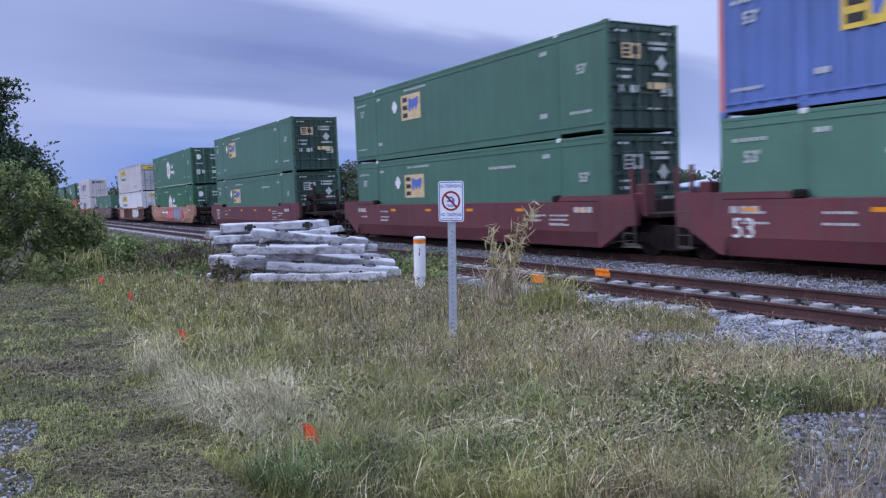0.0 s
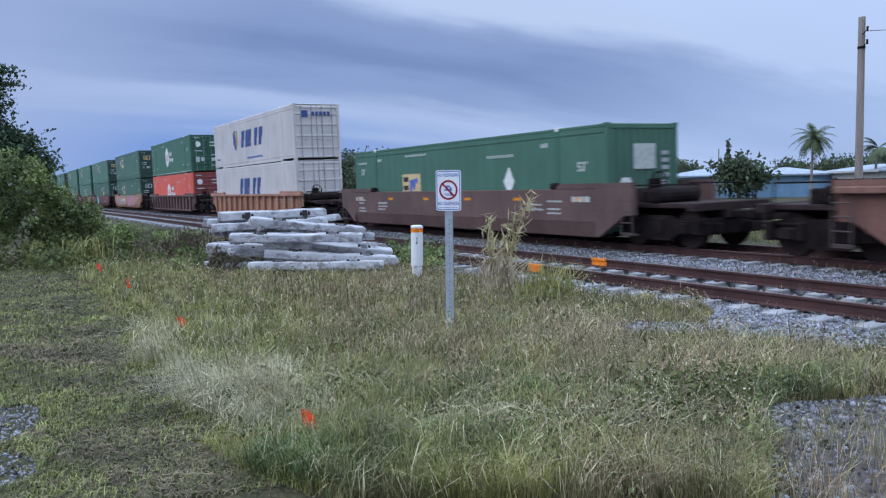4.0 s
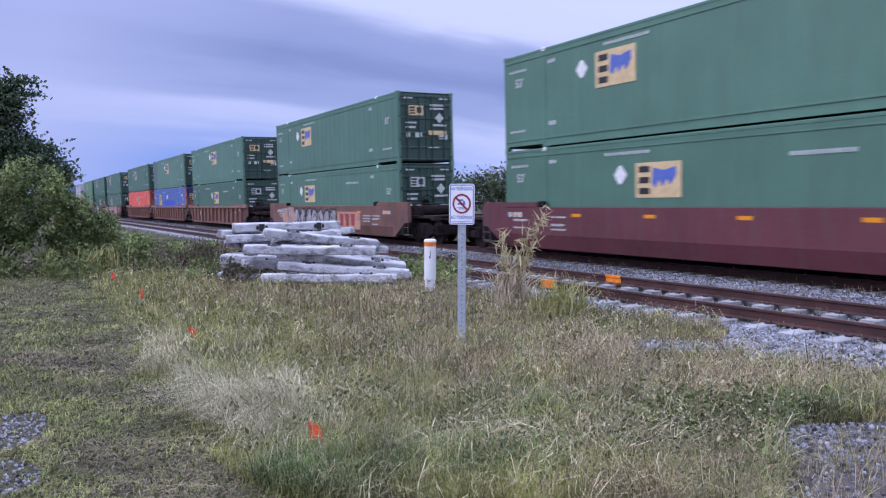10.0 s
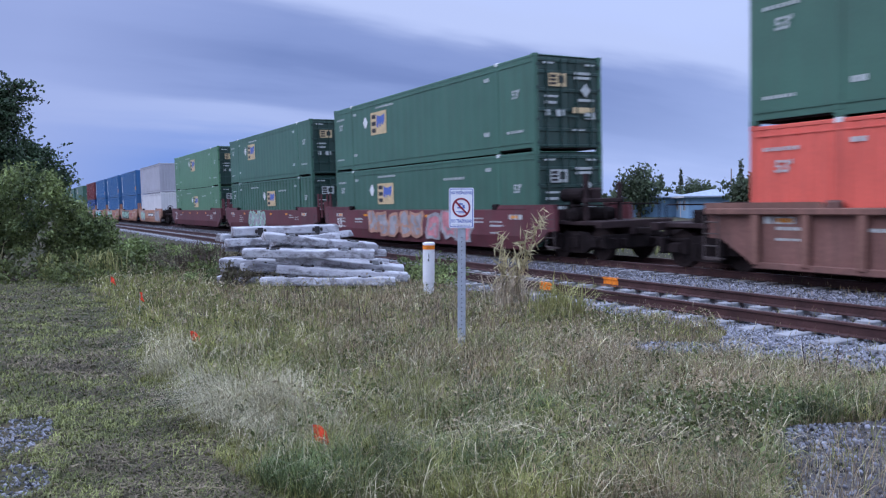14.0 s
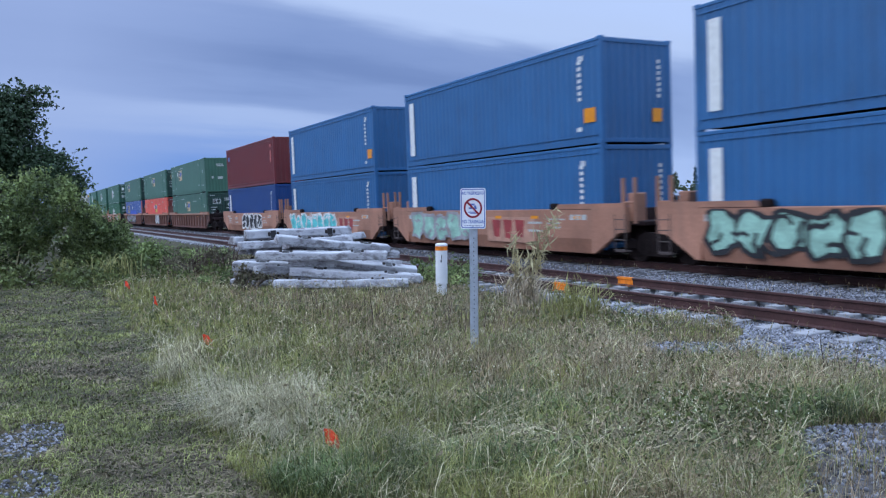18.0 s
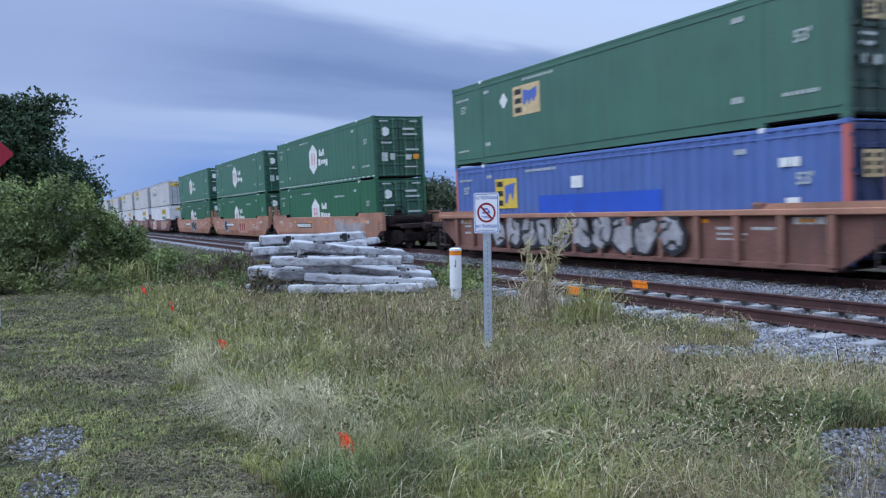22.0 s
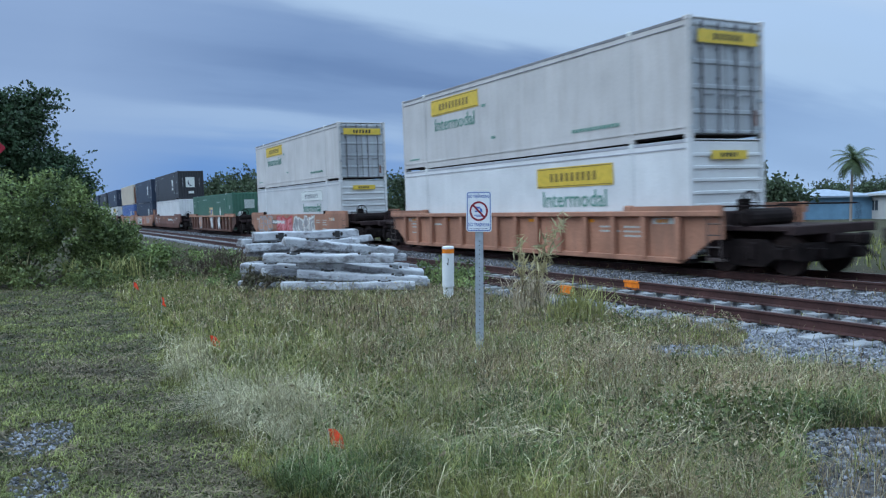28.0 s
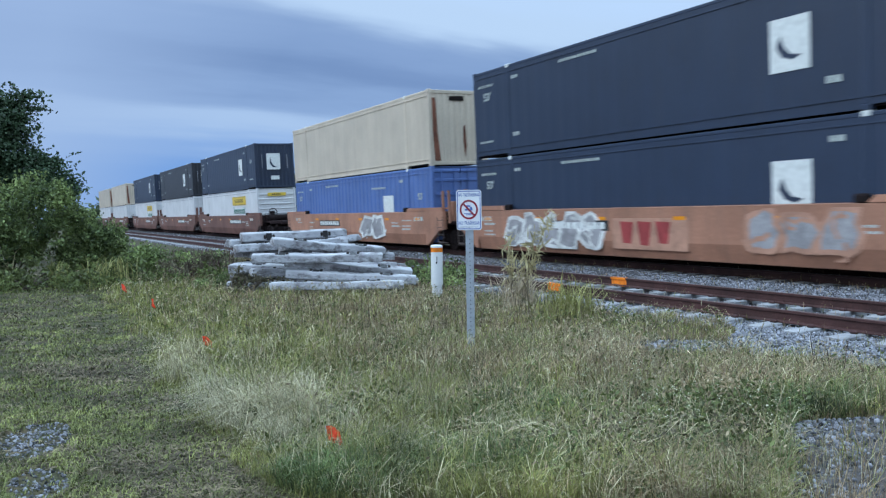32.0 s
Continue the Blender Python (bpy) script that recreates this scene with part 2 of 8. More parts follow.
def paint(name, color, rough=0.45, streak=0.25, dirt=(0.07, 0.06, 0.05), var=0.10):
    return material(name, color, rough, 0.0, var, 0.7, 14.0, 0.06, streak=streak, dirt=dirt, rnd=0.10)


M_GREEN = paint("green_paint", (0.050, 0.138, 0.096), 0.5)
M_GREEN_HUB = paint("bright_green_paint", (0.034, 0.136, 0.078))
M_GREEN_FADED = paint("faded_green_paint", (0.072, 0.182, 0.128), 0.5)
M_GREEN_DEEP = paint("deep_green_paint", (0.012, 0.110, 0.044))
M_GREEN_LIGHT = paint("light_green_paint", (0.085, 0.22, 0.115))
# the _END paints: side colours darkened, the shade of the ends put into them
M_GREEN_HUB_END = paint("shaded_teal_green_paint", (0.024, 0.086, 0.064))
M_GREEN_END = paint("shaded_green_paint", (0.020, 0.058, 0.048))
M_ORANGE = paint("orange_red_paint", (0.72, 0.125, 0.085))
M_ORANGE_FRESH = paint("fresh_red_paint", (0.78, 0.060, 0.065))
M_ORANGE_END = paint("shaded_orange_red_paint", (0.20, 0.045, 0.045))
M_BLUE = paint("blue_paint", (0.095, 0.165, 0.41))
M_BLUE_END = paint("shaded_blue_paint", (0.026, 0.045, 0.130))
M_BLUE_SEA = paint("sea_blue_paint", (0.028, 0.125, 0.29))
M_BLUE_DEEP = paint("deep_blue_paint", (0.012, 0.055, 0.20))
M_LADDER = paint("worn_ladder_paint", (0.075, 0.056, 0.052), 0.7, 0.4)
M_BLUE_LIGHT = paint("faded_blue_paint", (0.10, 0.17, 0.40))
M_BLUE_PATCH = paint("fresh_blue_paint", (0.022, 0.085, 0.46))
M_RED_BOX = paint("brown_red_paint", (0.16, 0.028, 0.030))
M_RED_POST = paint("coral_paint", (0.60, 0.16, 0.13))
M_WHITE = paint("white_paint", (0.57, 0.545, 0.535), streak=0.26, dirt=(0.26, 0.20, 0.15))
M_WHITE_CLEAN = paint("clean_white_paint", (0.65, 0.65, 0.66), streak=0.12, dirt=(0.40, 0.36, 0.32))
M_GREY = paint("pale_grey_paint", (0.37, 0.37, 0.41), streak=0.12)
M_NAVY = paint("navy_paint", (0.021, 0.034, 0.066), streak=0.1)
M_NAVY_DARK = paint("charcoal_paint", (0.028, 0.030, 0.038), streak=0.1)
M_RAIL_GREY = paint("dull_grey_paint", (0.20, 0.20, 0.215), 0.6, 0.3)
# white for the box ends: grime streaks over a base darkened as shade
M_WHITE_END = paint("shaded_grimy_white_paint", (0.40, 0.42, 0.45), streak=0.5, dirt=(0.16, 0.12, 0.09))
M_CREAM = paint("cream_paint", (0.56, 0.48, 0.38), streak=0.15, dirt=(0.20, 0.10, 0.05))
M_RUST = material("rust", (0.16, 0.06, 0.035), 0.85, 0.0, 0.4, 2.0, 30, 0.3)
M_CAR_RED = paint("oxide_red_paint", (0.122, 0.033, 0.039), 0.6, 0.7, (0.10, 0.07, 0.065), 0.2)
M_CAR_TAN = paint("faded_orange_paint", (0.37, 0.18, 0.115), 0.6, 0.7, (0.19, 0.115, 0.085), 0.25)
M_CAR_BROWN = paint("brown_paint", (0.115, 0.068, 0.060), 0.7, 0.5, (0.06, 0.045, 0.04), 0.25)
M_CAR_OLD = paint("old_brown_paint", (0.150, 0.074, 0.056), 0.75, 0.85, (0.070, 0.048, 0.042), 0.32)
M_CAR_RUST = paint("rusty_brown_paint", (0.175, 0.084, 0.066), 0.75, 0.85, (0.085, 0.055, 0.045), 0.30)
M_RIB = paint("rusty_orange_paint", (0.22, 0.108, 0.080), 0.75, 0.8, (0.10, 0.06, 0.045), 0.3)
M_PLATFORM = material("grimy_platform_paint", (0.036, 0.023, 0.023), 0.9, 0.0, 0.35, 2, 20, 0.2, spec=0.15)
M_STEEL_DARK = material("grimy_steel", (0.015, 0.0105, 0.0105), 0.9, 0.0, 0.4, 3, 30, 0.3, spec=0.12)
M_STEEL_WHEEL = material("wheel_steel", (0.026, 0.017, 0.016), 0.7, 0.2, 0.35, 5, 40, 0.15, spec=0.2)
M_GALV = material("galvanised_steel", (0.44, 0.48, 0.54), 0.5, 0.35, 0.15, 12, 90, 0.08)
M_LABEL = material("white_decal", (0.68, 0.70, 0.68), 0.5, 0, 0.12, 9, 60, 0.0)
M_DATA = material("worn_white_decal", (0.44, 0.48, 0.46), 0.55, 0, 0.2, 9, 60, 0.0)
M_TAN_DECAL = material("faded_yellow_decal", (0.60, 0.45, 0.24), 0.5, 0, 0.15, 6, 60, 0.0)
M_YELLOW_INK = material("brown_decal", (0.16, 0.11, 0.03), 0.5, 0, 0.2, 9, 60, 0.0)
M_YELLOW = material("yellow_decal", (0.66, 0.46, 0.06), 0.5, 0, 0.12, 6, 60, 0.0)
M_REFLECT = material("amber_reflector", (0.75, 0.27, 0.01), 0.35, 0, 0.08, 9, 80, 0.0)
M_INK = material("black_decal", (0.02, 0.02, 0.022), 0.5, 0, 0.1, 9, 60, 0.0)
M_FADED_INK = material("faded_dark_decal", (0.20, 0.21, 0.24), 0.5, 0, 0.2, 9, 60, 0.0)
M_INK_BLUE = material("blue_decal", (0.08, 0.14, 0.42), 0.5, 0, 0.1, 9, 60, 0.0)
M_INK_NAVY = material("dark_blue_decal", (0.03, 0.07, 0.22), 0.5, 0, 0.1, 9, 60, 0.0)
M_INK_RED = material("red_decal", (0.55, 0.03, 0.10), 0.5, 0, 0.1, 9, 60, 0.0)
M_INK_GREEN = material("green_decal", (0.10, 0.26, 0.20), 0.5, 0, 0.1, 9, 60, 0.0)
M_G = {
    "cyan": material("cyan_spray", (0.10, 0.50, 0.50), 0.6, 0, 0.3, 3, 20, 0.0),
    "white": material("white_spray", (0.62, 0.62, 0.60), 0.6, 0, 0.3, 3, 20, 0.0),
    "black": material("black_spray", (0.02, 0.022, 0.025), 0.6, 0, 0.3, 3, 20, 0.0),
    "red": material("red_spray", (0.42, 0.05, 0.05), 0.6, 0, 0.3, 3, 20, 0.0),
    "mint": material("mint_spray", (0.28, 0.48, 0.38), 0.6, 0, 0.3, 3, 20, 0.0),
    "pink": material("pink_spray", (0.52, 0.20, 0.22), 0.6, 0, 0.3, 3, 20, 0.0),
    "yellow": material("yellow_spray", (0.50, 0.42, 0.10), 0.6, 0, 0.3, 3, 20, 0.0),
    "tan": material("tan_spray", (0.44, 0.24, 0.165), 0.6, 0, 0.2, 3, 20, 0.0),
    "grey": material("grey_spray", (0.30, 0.29, 0.30), 0.6, 0, 0.3, 3, 20, 0.0),
    "blue": material("blue_spray", (0.10, 0.20, 0.38), 0.6, 0, 0.3, 3, 20, 0.0),
}
M_RAIL = material("rusty_rail", (0.062, 0.027, 0.025), 0.75, 0.1, 0.35, 2.5, 30, 0.25, dirt_amount=0.3, dirt=(0.04, 0.025, 0.02))
M_RAIL_TOP = material("worn_rail_head", (0.11, 0.062, 0.056), 0.5, 0.3, 0.25, 3, 40, 0.1)
M_CONCRETE = stained_concrete()
M_CONCRETE_TIE = material("sleeper_concrete", (0.27, 0.27, 0.28), 0.9, 0, 0.25, 4, 50, 0.3, dirt_amount=0.35, dirt=(0.2, 0.17, 0.15), rnd=0.12)
M_STONE = material("crushed_limestone", (0.168, 0.170, 0.190), 0.9, 0, 0.35, 6, 60, 0.25, island=0.9)
# gap shade put into the colour: far darker than the stones on it
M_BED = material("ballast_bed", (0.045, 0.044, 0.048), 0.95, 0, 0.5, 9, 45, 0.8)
M_ORANGE_SPRAY = material("orange_marking_paint", (0.85, 0.22, 0.01), 0.6, 0, 0.25, 8, 60, 0.1)
M_FLAG = material("orange_red_vinyl", (0.85, 0.07, 0.025), 0.5, 0, 0.15, 12, 60, 0.05, trans=0.35)
M_PVC = material("white_pvc", (0.74, 0.75, 0.77), 0.4, 0, 0.06, 4, 60, 0.03, dirt_amount=0.2, dirt=(0.35, 0.33, 0.3))
M_SIGN = material("white_sign_sheeting", (0.72, 0.75, 0.80), 0.4, 0, 0.05, 6, 80, 0.0)
M_SIGN_RED = material("red_sign_sheeting", (0.32, 0.010, 0.03), 0.4, 0, 0.08, 6, 80, 0.0)
M_BARK = material("grey_brown_bark", (0.10, 0.08, 0.065), 0.95, 0, 0.35, 5, 30, 0.6, stretch=(1, 1, 0.3))
M_POLE = material("weathered_pole_wood", (0.26, 0.22, 0.20), 0.9, 0, 0.25, 2, 25, 0.3, stretch=(3, 3, 0.3))
M_LEAF = material("bush_leaves", (0.082, 0.138, 0.052), 0.6, 0, 0.55, 1.3, 6, 0.0, island=0.6, trans=0.33, tint=(0.175, 0.215, 0.078))
M_LEAF_DARK = material("tree_leaves", (0.048, 0.085, 0.042), 0.6, 0, 0.3, 0.4, 5, 0.0, island=0.5, trans=0.22)
M_LEAF_FAR = material("far_leaves", (0.060, 0.085, 0.045), 0.7, 0, 0.3, 0.2, 3, 0.0, island=0.5, trans=0.2)
M_PALM = material("palm_fronds", (0.090, 0.125, 0.060), 0.6, 0, 0.3, 1, 8, 0.0, island=0.4, trans=0.25)
M_TWIG = material("dead_brown_stalks", (0.085, 0.055, 0.045), 0.9, 0, 0.3, 2, 20, 0.0, island=0.4)
M_GRASS = material("green_grass", (0.114, 0.148, 0.046), 0.7, 0, 0.62, 2.6, 9, 0.0, island=0.45, trans=0.18, tint=(0.228, 0.226, 0.070))
M_GRASS_SHORT = material("mown_grass", (0.094, 0.120, 0.036), 0.75, 0, 0.6, 1.3, 9, 0.0, island=0.65, trans=0.15, tint=(0.175, 0.185, 0.060))
M_STRAW = material("dry_straw_grass", (0.45, 0.400, 0.255), 0.75, 0, 0.4, 1.2, 8, 0.0, island=0.45, trans=0.15)
M_SEED = material("brown_seed_heads", (0.33, 0.265, 0.17), 0.8, 0, 0.3, 1, 6, 0.0, island=0.4, trans=0.2)
M_THATCH = material("withered_grass", (0.255, 0.188, 0.112), 0.85, 0, 0.5, 1.4, 9, 0.0, island=0.65, trans=0.1)
M_STRAW_PALE = material("bleached_straw", (0.46, 0.42, 0.275), 0.75, 0, 0.25, 1.5, 8, 0.0, island=0.4, trans=0.15)
M_THATCH_PALE = material("pale_dead_leaves", (0.48, 0.40, 0.29), 0.85, 0, 0.35, 3, 12, 0.0, island=0.55, trans=0.15)
M_LUSH = material("lush_grass", (0.098, 0.134, 0.044), 0.65, 0, 0.55, 2.4, 8, 0.0, island=0.6, trans=0.15)
M_WEED = material("low_weed_leaves", (0.100, 0.122, 0.038), 0.65, 0, 0.4, 1, 8, 0.0, island=0.5, trans=0.2)
M_LEAF_BROWN = material("withered_leaves", (0.125, 0.108, 0.068), 0.8, 0, 0.3, 0.8, 7, 0.0, island=0.5, trans=0.2)
M_CUTTINGS = material("brown_cuttings", (0.132, 0.105, 0.066), 0.85, 0, 0.5, 1.5, 9, 0.0, island=0.65, trans=0.05)
M_FLOWER = material("small_white_flowers", (0.62, 0.62, 0.45), 0.7, 0, 0.1, 3, 20, 0.0)
M_CANE = material("dry_cane_leaves", (0.48, 0.42, 0.24), 0.75, 0, 0.25, 1.5, 8, 0.0, island=0.35, trans=0.3)
M_CANE_GREEN = material("yellow_green_cane_leaves", (0.30, 0.29, 0.11), 0.75, 0, 0.25, 1.5, 8, 0.0, island=0.35, trans=0.3)
M_HOUSE_BLUE = material("light_blue_stucco", (0.20, 0.35, 0.50), 0.85, 0, 0.1, 1, 20, 0.1)
M_HOUSE_WHITE = material("white_stucco", (0.50, 0.50, 0.50), 0.85, 0, 0.08, 1, 20, 0.1)
M_ROOF = material("pale_roof", (0.29, 0.34, 0.42), 0.8, 0, 0.15, 1.5, 20, 0.1)
M_GLASS = material("dark_window", (0.05, 0.06, 0.075), 0.15, 0, 0.2, 1, 8, 0.0, spec=0.6)


def ground_material():
    m = bpy.data.materials.new("grassy_soil")
    m.use_nodes = True
    nt = m.node_tree
    N, L = nt.nodes.new, nt.links.new
    b = nt.nodes["Principled BSDF"]
    b.inputs["Roughness"].default_value = 0.95
    b.inputs["Specular IOR Level"].default_value = 0.15
    tc = N("ShaderNodeTexCoord")
    n1, n2, n3 = N("ShaderNodeTexNoise"), N("ShaderNodeTexNoise"), N("ShaderNodeTexNoise")
    for n, sc, d in ((n1, 0.45, 5), (n2, 5.0, 5), (n3, 38.0, 3)):
        n.inputs["Scale"].default_value, n.inputs["Detail"].default_value = sc, d
        L(tc.outputs["Object"], n.inputs["Vector"])
    r1 = N("ShaderNodeValToRGB")
    els = r1.color_ramp.elements
    els[0].position, els[0].color = 0.34, (0.034, 0.029, 0.021, 1)
    els[1].position, els[1].color = 0.66, (0.050, 0.050, 0.028, 1)
    e = els.new(0.5)
    e.color = (0.040, 0.040, 0.022, 1)
    L(n1.outputs[0], r1.inputs[0])
    r2 = N("ShaderNodeValToRGB")
    els = r2.color_ramp.elements
    els[0].position, els[0].color = 0.36, (0.105, 0.075, 0.042, 1)
    els[1].position, els[1].color = 0.60, (0.040, 0.046, 0.022, 1)
    L(n2.outputs[0], r2.inputs[0])
    mx = N("ShaderNodeMix")
    mx.data_type = "RGBA"
    mx.inputs["Factor"].default_value = 0.5
    L(r1.outputs[0], mx.inputs[6])
    L(r2.outputs[0], mx.inputs[7])
    mr = N("ShaderNodeMapRange")
    mr.inputs[1].default_value, mr.inputs[2].default_value = 0.3, 0.7
    mr.inputs[3].default_value, mr.inputs[4].default_value = 0.4, 1.6
    L(n3.outputs[0], mr.inputs[0])
    mul = N("ShaderNodeMix")
    mul.data_type, mul.blend_type = "RGBA", "MULTIPLY"
    mul.inputs["Factor"].default_value = 1.0
    L(mx.outputs[2], mul.inputs[6])
    L(mr.outputs[0], mul.inputs[7])
    L(mul.outputs[2], b.inputs["Base Color"])
    bp = N("ShaderNodeBump")
    bp.inputs["Strength"].default_value, bp.inputs["Distance"].default_value = 0.7, 0.04
    L(n2.outputs[0], bp.inputs["Height"])
    L(bp.outputs[0], b.inputs["Normal"])
    return m


M_GROUND = ground_material()

# ---- mesh building ----
class Shape:
    """Vertices and faces gathered piece by piece into one mesh."""

    def __init__(self):
        self.v, self.f = [], []

    def add(self, verts, faces):
        n = len(self.v)
        self.v.extend(verts)
        self.f.extend([tuple(i + n for i in f) for f in faces])
        return self

    def box(self, x0, x1, y0, y1, z0, z1, ch=0.0):
        """A block, its edges cut off by ch."""
        lo, hi = (x0, y0, z0), (x1, y1, z1)
        if ch <= 0:
            v = [(x, y, z) for x in (x0, x1) for y in (y0, y1) for z in (z0, z1)]
            return self.add(v, [(0, 1, 3, 2), (4, 6, 7, 5), (0, 4, 5, 1), (2, 3, 7, 6), (0, 2, 6, 4), (1, 5, 7, 3)])
        ch = min(ch, *[(hi[a] - lo[a]) * 0.45 for a in range(3)])
        v, ix = [], {}
        for c in range(8):
            s = [(c >> a) & 1 for a in range(3)]
            for a in range(3):
                p = [(hi[k] if s[k] else lo[k]) + (0 if k == a else (-ch if s[k] else ch)) for k in range(3)]
                ix[c, a] = len(v)
                v.append(tuple(p))
        f = []
        for a in range(3):
            b, c = (a + 1) % 3, (a + 2) % 3
            for s in (0, 1):
                k = [s << a | i << b | j << c for i, j in ((0, 0), (1, 0), (1, 1), (0, 1))]
                q = [ix[n, a] for n in k]
                f.append(tuple(q if s else q[::-1]))
            for i in (0, 1):
                for j in (0, 1):
                    n0, n1 = i << a | j << b, i << a | j << b | 1 << c
                    q = [ix[n0, a], ix[n1, a], ix[n1, b], ix[n0, b]]
                    f.append(tuple(q if i != j else q[::-1]))
        for c in range(8):
            f.append((ix[c, 0], ix[c, 1], ix[c, 2]))
        return self.add(v, f)

    def tube(self, p0, p1, r0, r1=None, n=10):
        """A round bar or cone from p0 to p1, closed at its ends."""
        r1 = r0 if r1 is None else r1
        p0, p1 = Vector(p0), Vector(p1)
        d = (p1 - p0).normalized()
        u = d.orthogonal().normalized()
        w = d.cross(u)
        v = []
        for p, r in ((p0, r0), (p1, r1)):
            v += [tuple(p + (u * math.cos(2 * math.pi * i / n) + w * math.sin(2 * math.pi * i / n)) * r) for i in range(n)]
        f = [(i, (i + 1) % n, n + (i + 1) % n, n + i) for i in range(n)]
        f += [tuple(range(n))[::-1], tuple(range(n, 2 * n))]
        return self.add(v, f)

    def prism(self, pts, axis, a, b):
        """A flat outline pushed along an axis ('x', 'y' or 'z') from a to b."""
        def put(p, h):
            return {"x": (h, p[0], p[1]), "y": (p[0], h, p[1]), "z": (p[0], p[1], h)}[axis]
        n = len(pts)
        v = [put(p, a) for p in pts] + [put(p, b) for p in pts]
        f = [(i, (i + 1) % n, n + (i + 1) % n, n + i) for i in range(n)]
        f += [tuple(range(n))[::-1], tuple(range(n, 2 * n))]
        return self.add(v, f)

    def ring(self, c, axis, r_out, r_in, a, b, n=28):
        """A flat ring round c, from a to b along the axis."""
        v = []
        for i in range(n):
            u, w = math.cos(2 * math.pi * i / n), math.sin(2 * math.pi * i / n)
            for r, h in ((r_in, a), (r_out, a), (r_out, b), (r_in, b)):
                p = (c[0] + r * u, c[1] + r * w)
                v.append({"x": (h, *p), "y": (p[0], h, p[1]), "z": (*p, h)}[axis])
        f = []
        for i in range(n):
            j = (i + 1) % n
            f += [(4 * i + k, 4 * i + (k + 1) % 4, 4 * j + (k + 1) % 4, 4 * j + k) for k in range(4)]
        return self.add(v, f)

    def mesh(self, name, tidy=True, smooth=False):
        me = bpy.data.meshes.new(name)
        me.from_pydata(self.v, [], self.f)
        if tidy:
            bm = bmesh.new()
            bm.from_mesh(me)
            bmesh.ops.recalc_face_normals(bm, faces=bm.faces)
            bm.to_mesh(me)
            bm.free()
        if smooth:
            me.shade_smooth()
        me.update()
        return me


CACHE = {}


def cached(key, build, name, smooth=False):
    if key not in CACHE:
        CACHE[key] = build().mesh(name, smooth=smooth)
    return CACHE[key]


def part(name, shape, mat, parent=None, label="", at=None):
    """ONE mesh object under a thing or a part. shape: a Shape or a mesh."""
    me = shape if isinstance(shape, bpy.types.Mesh) else shape.mesh(name)
    if not me.materials:
        me.materials.append(mat)
    elif me.materials[0] is not mat:
        key = (me.name, mat.name)
        if key not in CACHE:
            CACHE[key] = me.copy()
            CACHE[key].materials[0] = mat
        me = CACHE[key]
    ob = new(name, me)
    ob.parent = parent
    if at is not None:
        ob.matrix_basis = at
    return tagged(ob, label)


def thing(name, label, category, group="", kind=""):
    e = new(name)
    e.empty_display_size = 0.2
    return tagged(e, label, category, group, kind)


def stuff(name, verts, faces, mat, label, category="", kind="stuff", parent=None):
    """One object for what nobody could count, from arrays."""
    me = bpy.data.meshes.new(name)
    verts, faces = np.asarray(verts, np.float32), np.asarray(faces, np.int32)
    k = faces.shape[1]
    me.vertices.add(len(verts))
    me.vertices.foreach_set("co", verts.ravel())
    me.loops.add(faces.size)
    me.loops.foreach_set("vertex_index", faces.ravel())
    me.polygons.add(len(faces))
    me.polygons.foreach_set("loop_start", np.arange(0, faces.size, k, dtype=np.int32))
    me.update(calc_edges=True)
    me.materials.append(mat)
    ob = new(name, me)
    ob.parent = parent
    return tagged(ob, label, category, "", kind)


def letters(text, size, mat, parent, m, name="lettering", depth=0.004, bold=0.0):
    """Lettering as a mesh, standing in the local xy plane of the pose m."""
    cu = bpy.data.curves.new(name, "FONT")
    cu.body, cu.size, cu.extrude, cu.align_x, cu.align_y = text, size, depth, "CENTER", "CENTER"
    cu.resolution_u = 2
    cu.offset = bold
    tmp = new(name, cu)
    me = bpy.data.meshes.new_from_object(tmp.evaluated_get(bpy.context.evaluated_depsgraph_get()))
    bpy.data.objects.remove(tmp)
    me.materials.clear()
    me.materials.append(mat)
    ob = new(name, me)
    ob.parent, ob.matrix_basis = parent, m
    return ob

# ---- the ground and the two tracks ----
CANT = 1.2          # the tracks lean towards the field by this many degrees
MAIN_Y, MAIN_Z = 15.50, 0.12
SIDE_Y, SIDE_Z = 9.93, 0.175
rng = np.random.default_rng(7)


def ground_z(x, y):
    """The soil's height in the field."""
    return 0.025 * np.sin(x * 0.9 + 1.3 * np.sin(y * 0.7)) * np.cos(y * 1.1) * ((np.abs(x + 16) < 19) & (y < 7.0) & (y > -5))


def make_ground():
    near_x = np.arange(-34, 2.01, 0.5)
    xs = np.concatenate([[-3000, -1200, -500, -250, -150, -100, -70, -50, -40], near_x, [6, 12, 25, 60, 150, 500, 1500, 3000]])
    near_y = np.arange(-4, 8.01, 0.5)
    ys = np.concatenate([[-3000, -1000, -300, -100, -40, -15, -8], near_y, [8.25, 9, 11, 13, 16, 19, 24, 32, 50, 80, 150, 400, 1200, 3000]])
    gx, gy = np.meshgrid(xs, ys, indexing="ij")
    z = ground_z(gx, gy)
    z = z - 0.16 * ((gy > 8.1) & (gy < 18.5))
    v = np.stack([gx, gy, z], -1).reshape(-1, 3)
    nx, ny = len(xs), len(ys)
    i, j = np.meshgrid(np.arange(nx - 1), np.arange(ny - 1), indexing="ij")
    a = (i * ny + j).ravel()
    f = np.stack([a, a + ny, a + ny + 1, a + 1], -1)
    stuff("ground", v, f, M_GROUND, "grassy soil, mown on one side and rough near the tracks", "ground", "structure")


make_ground()


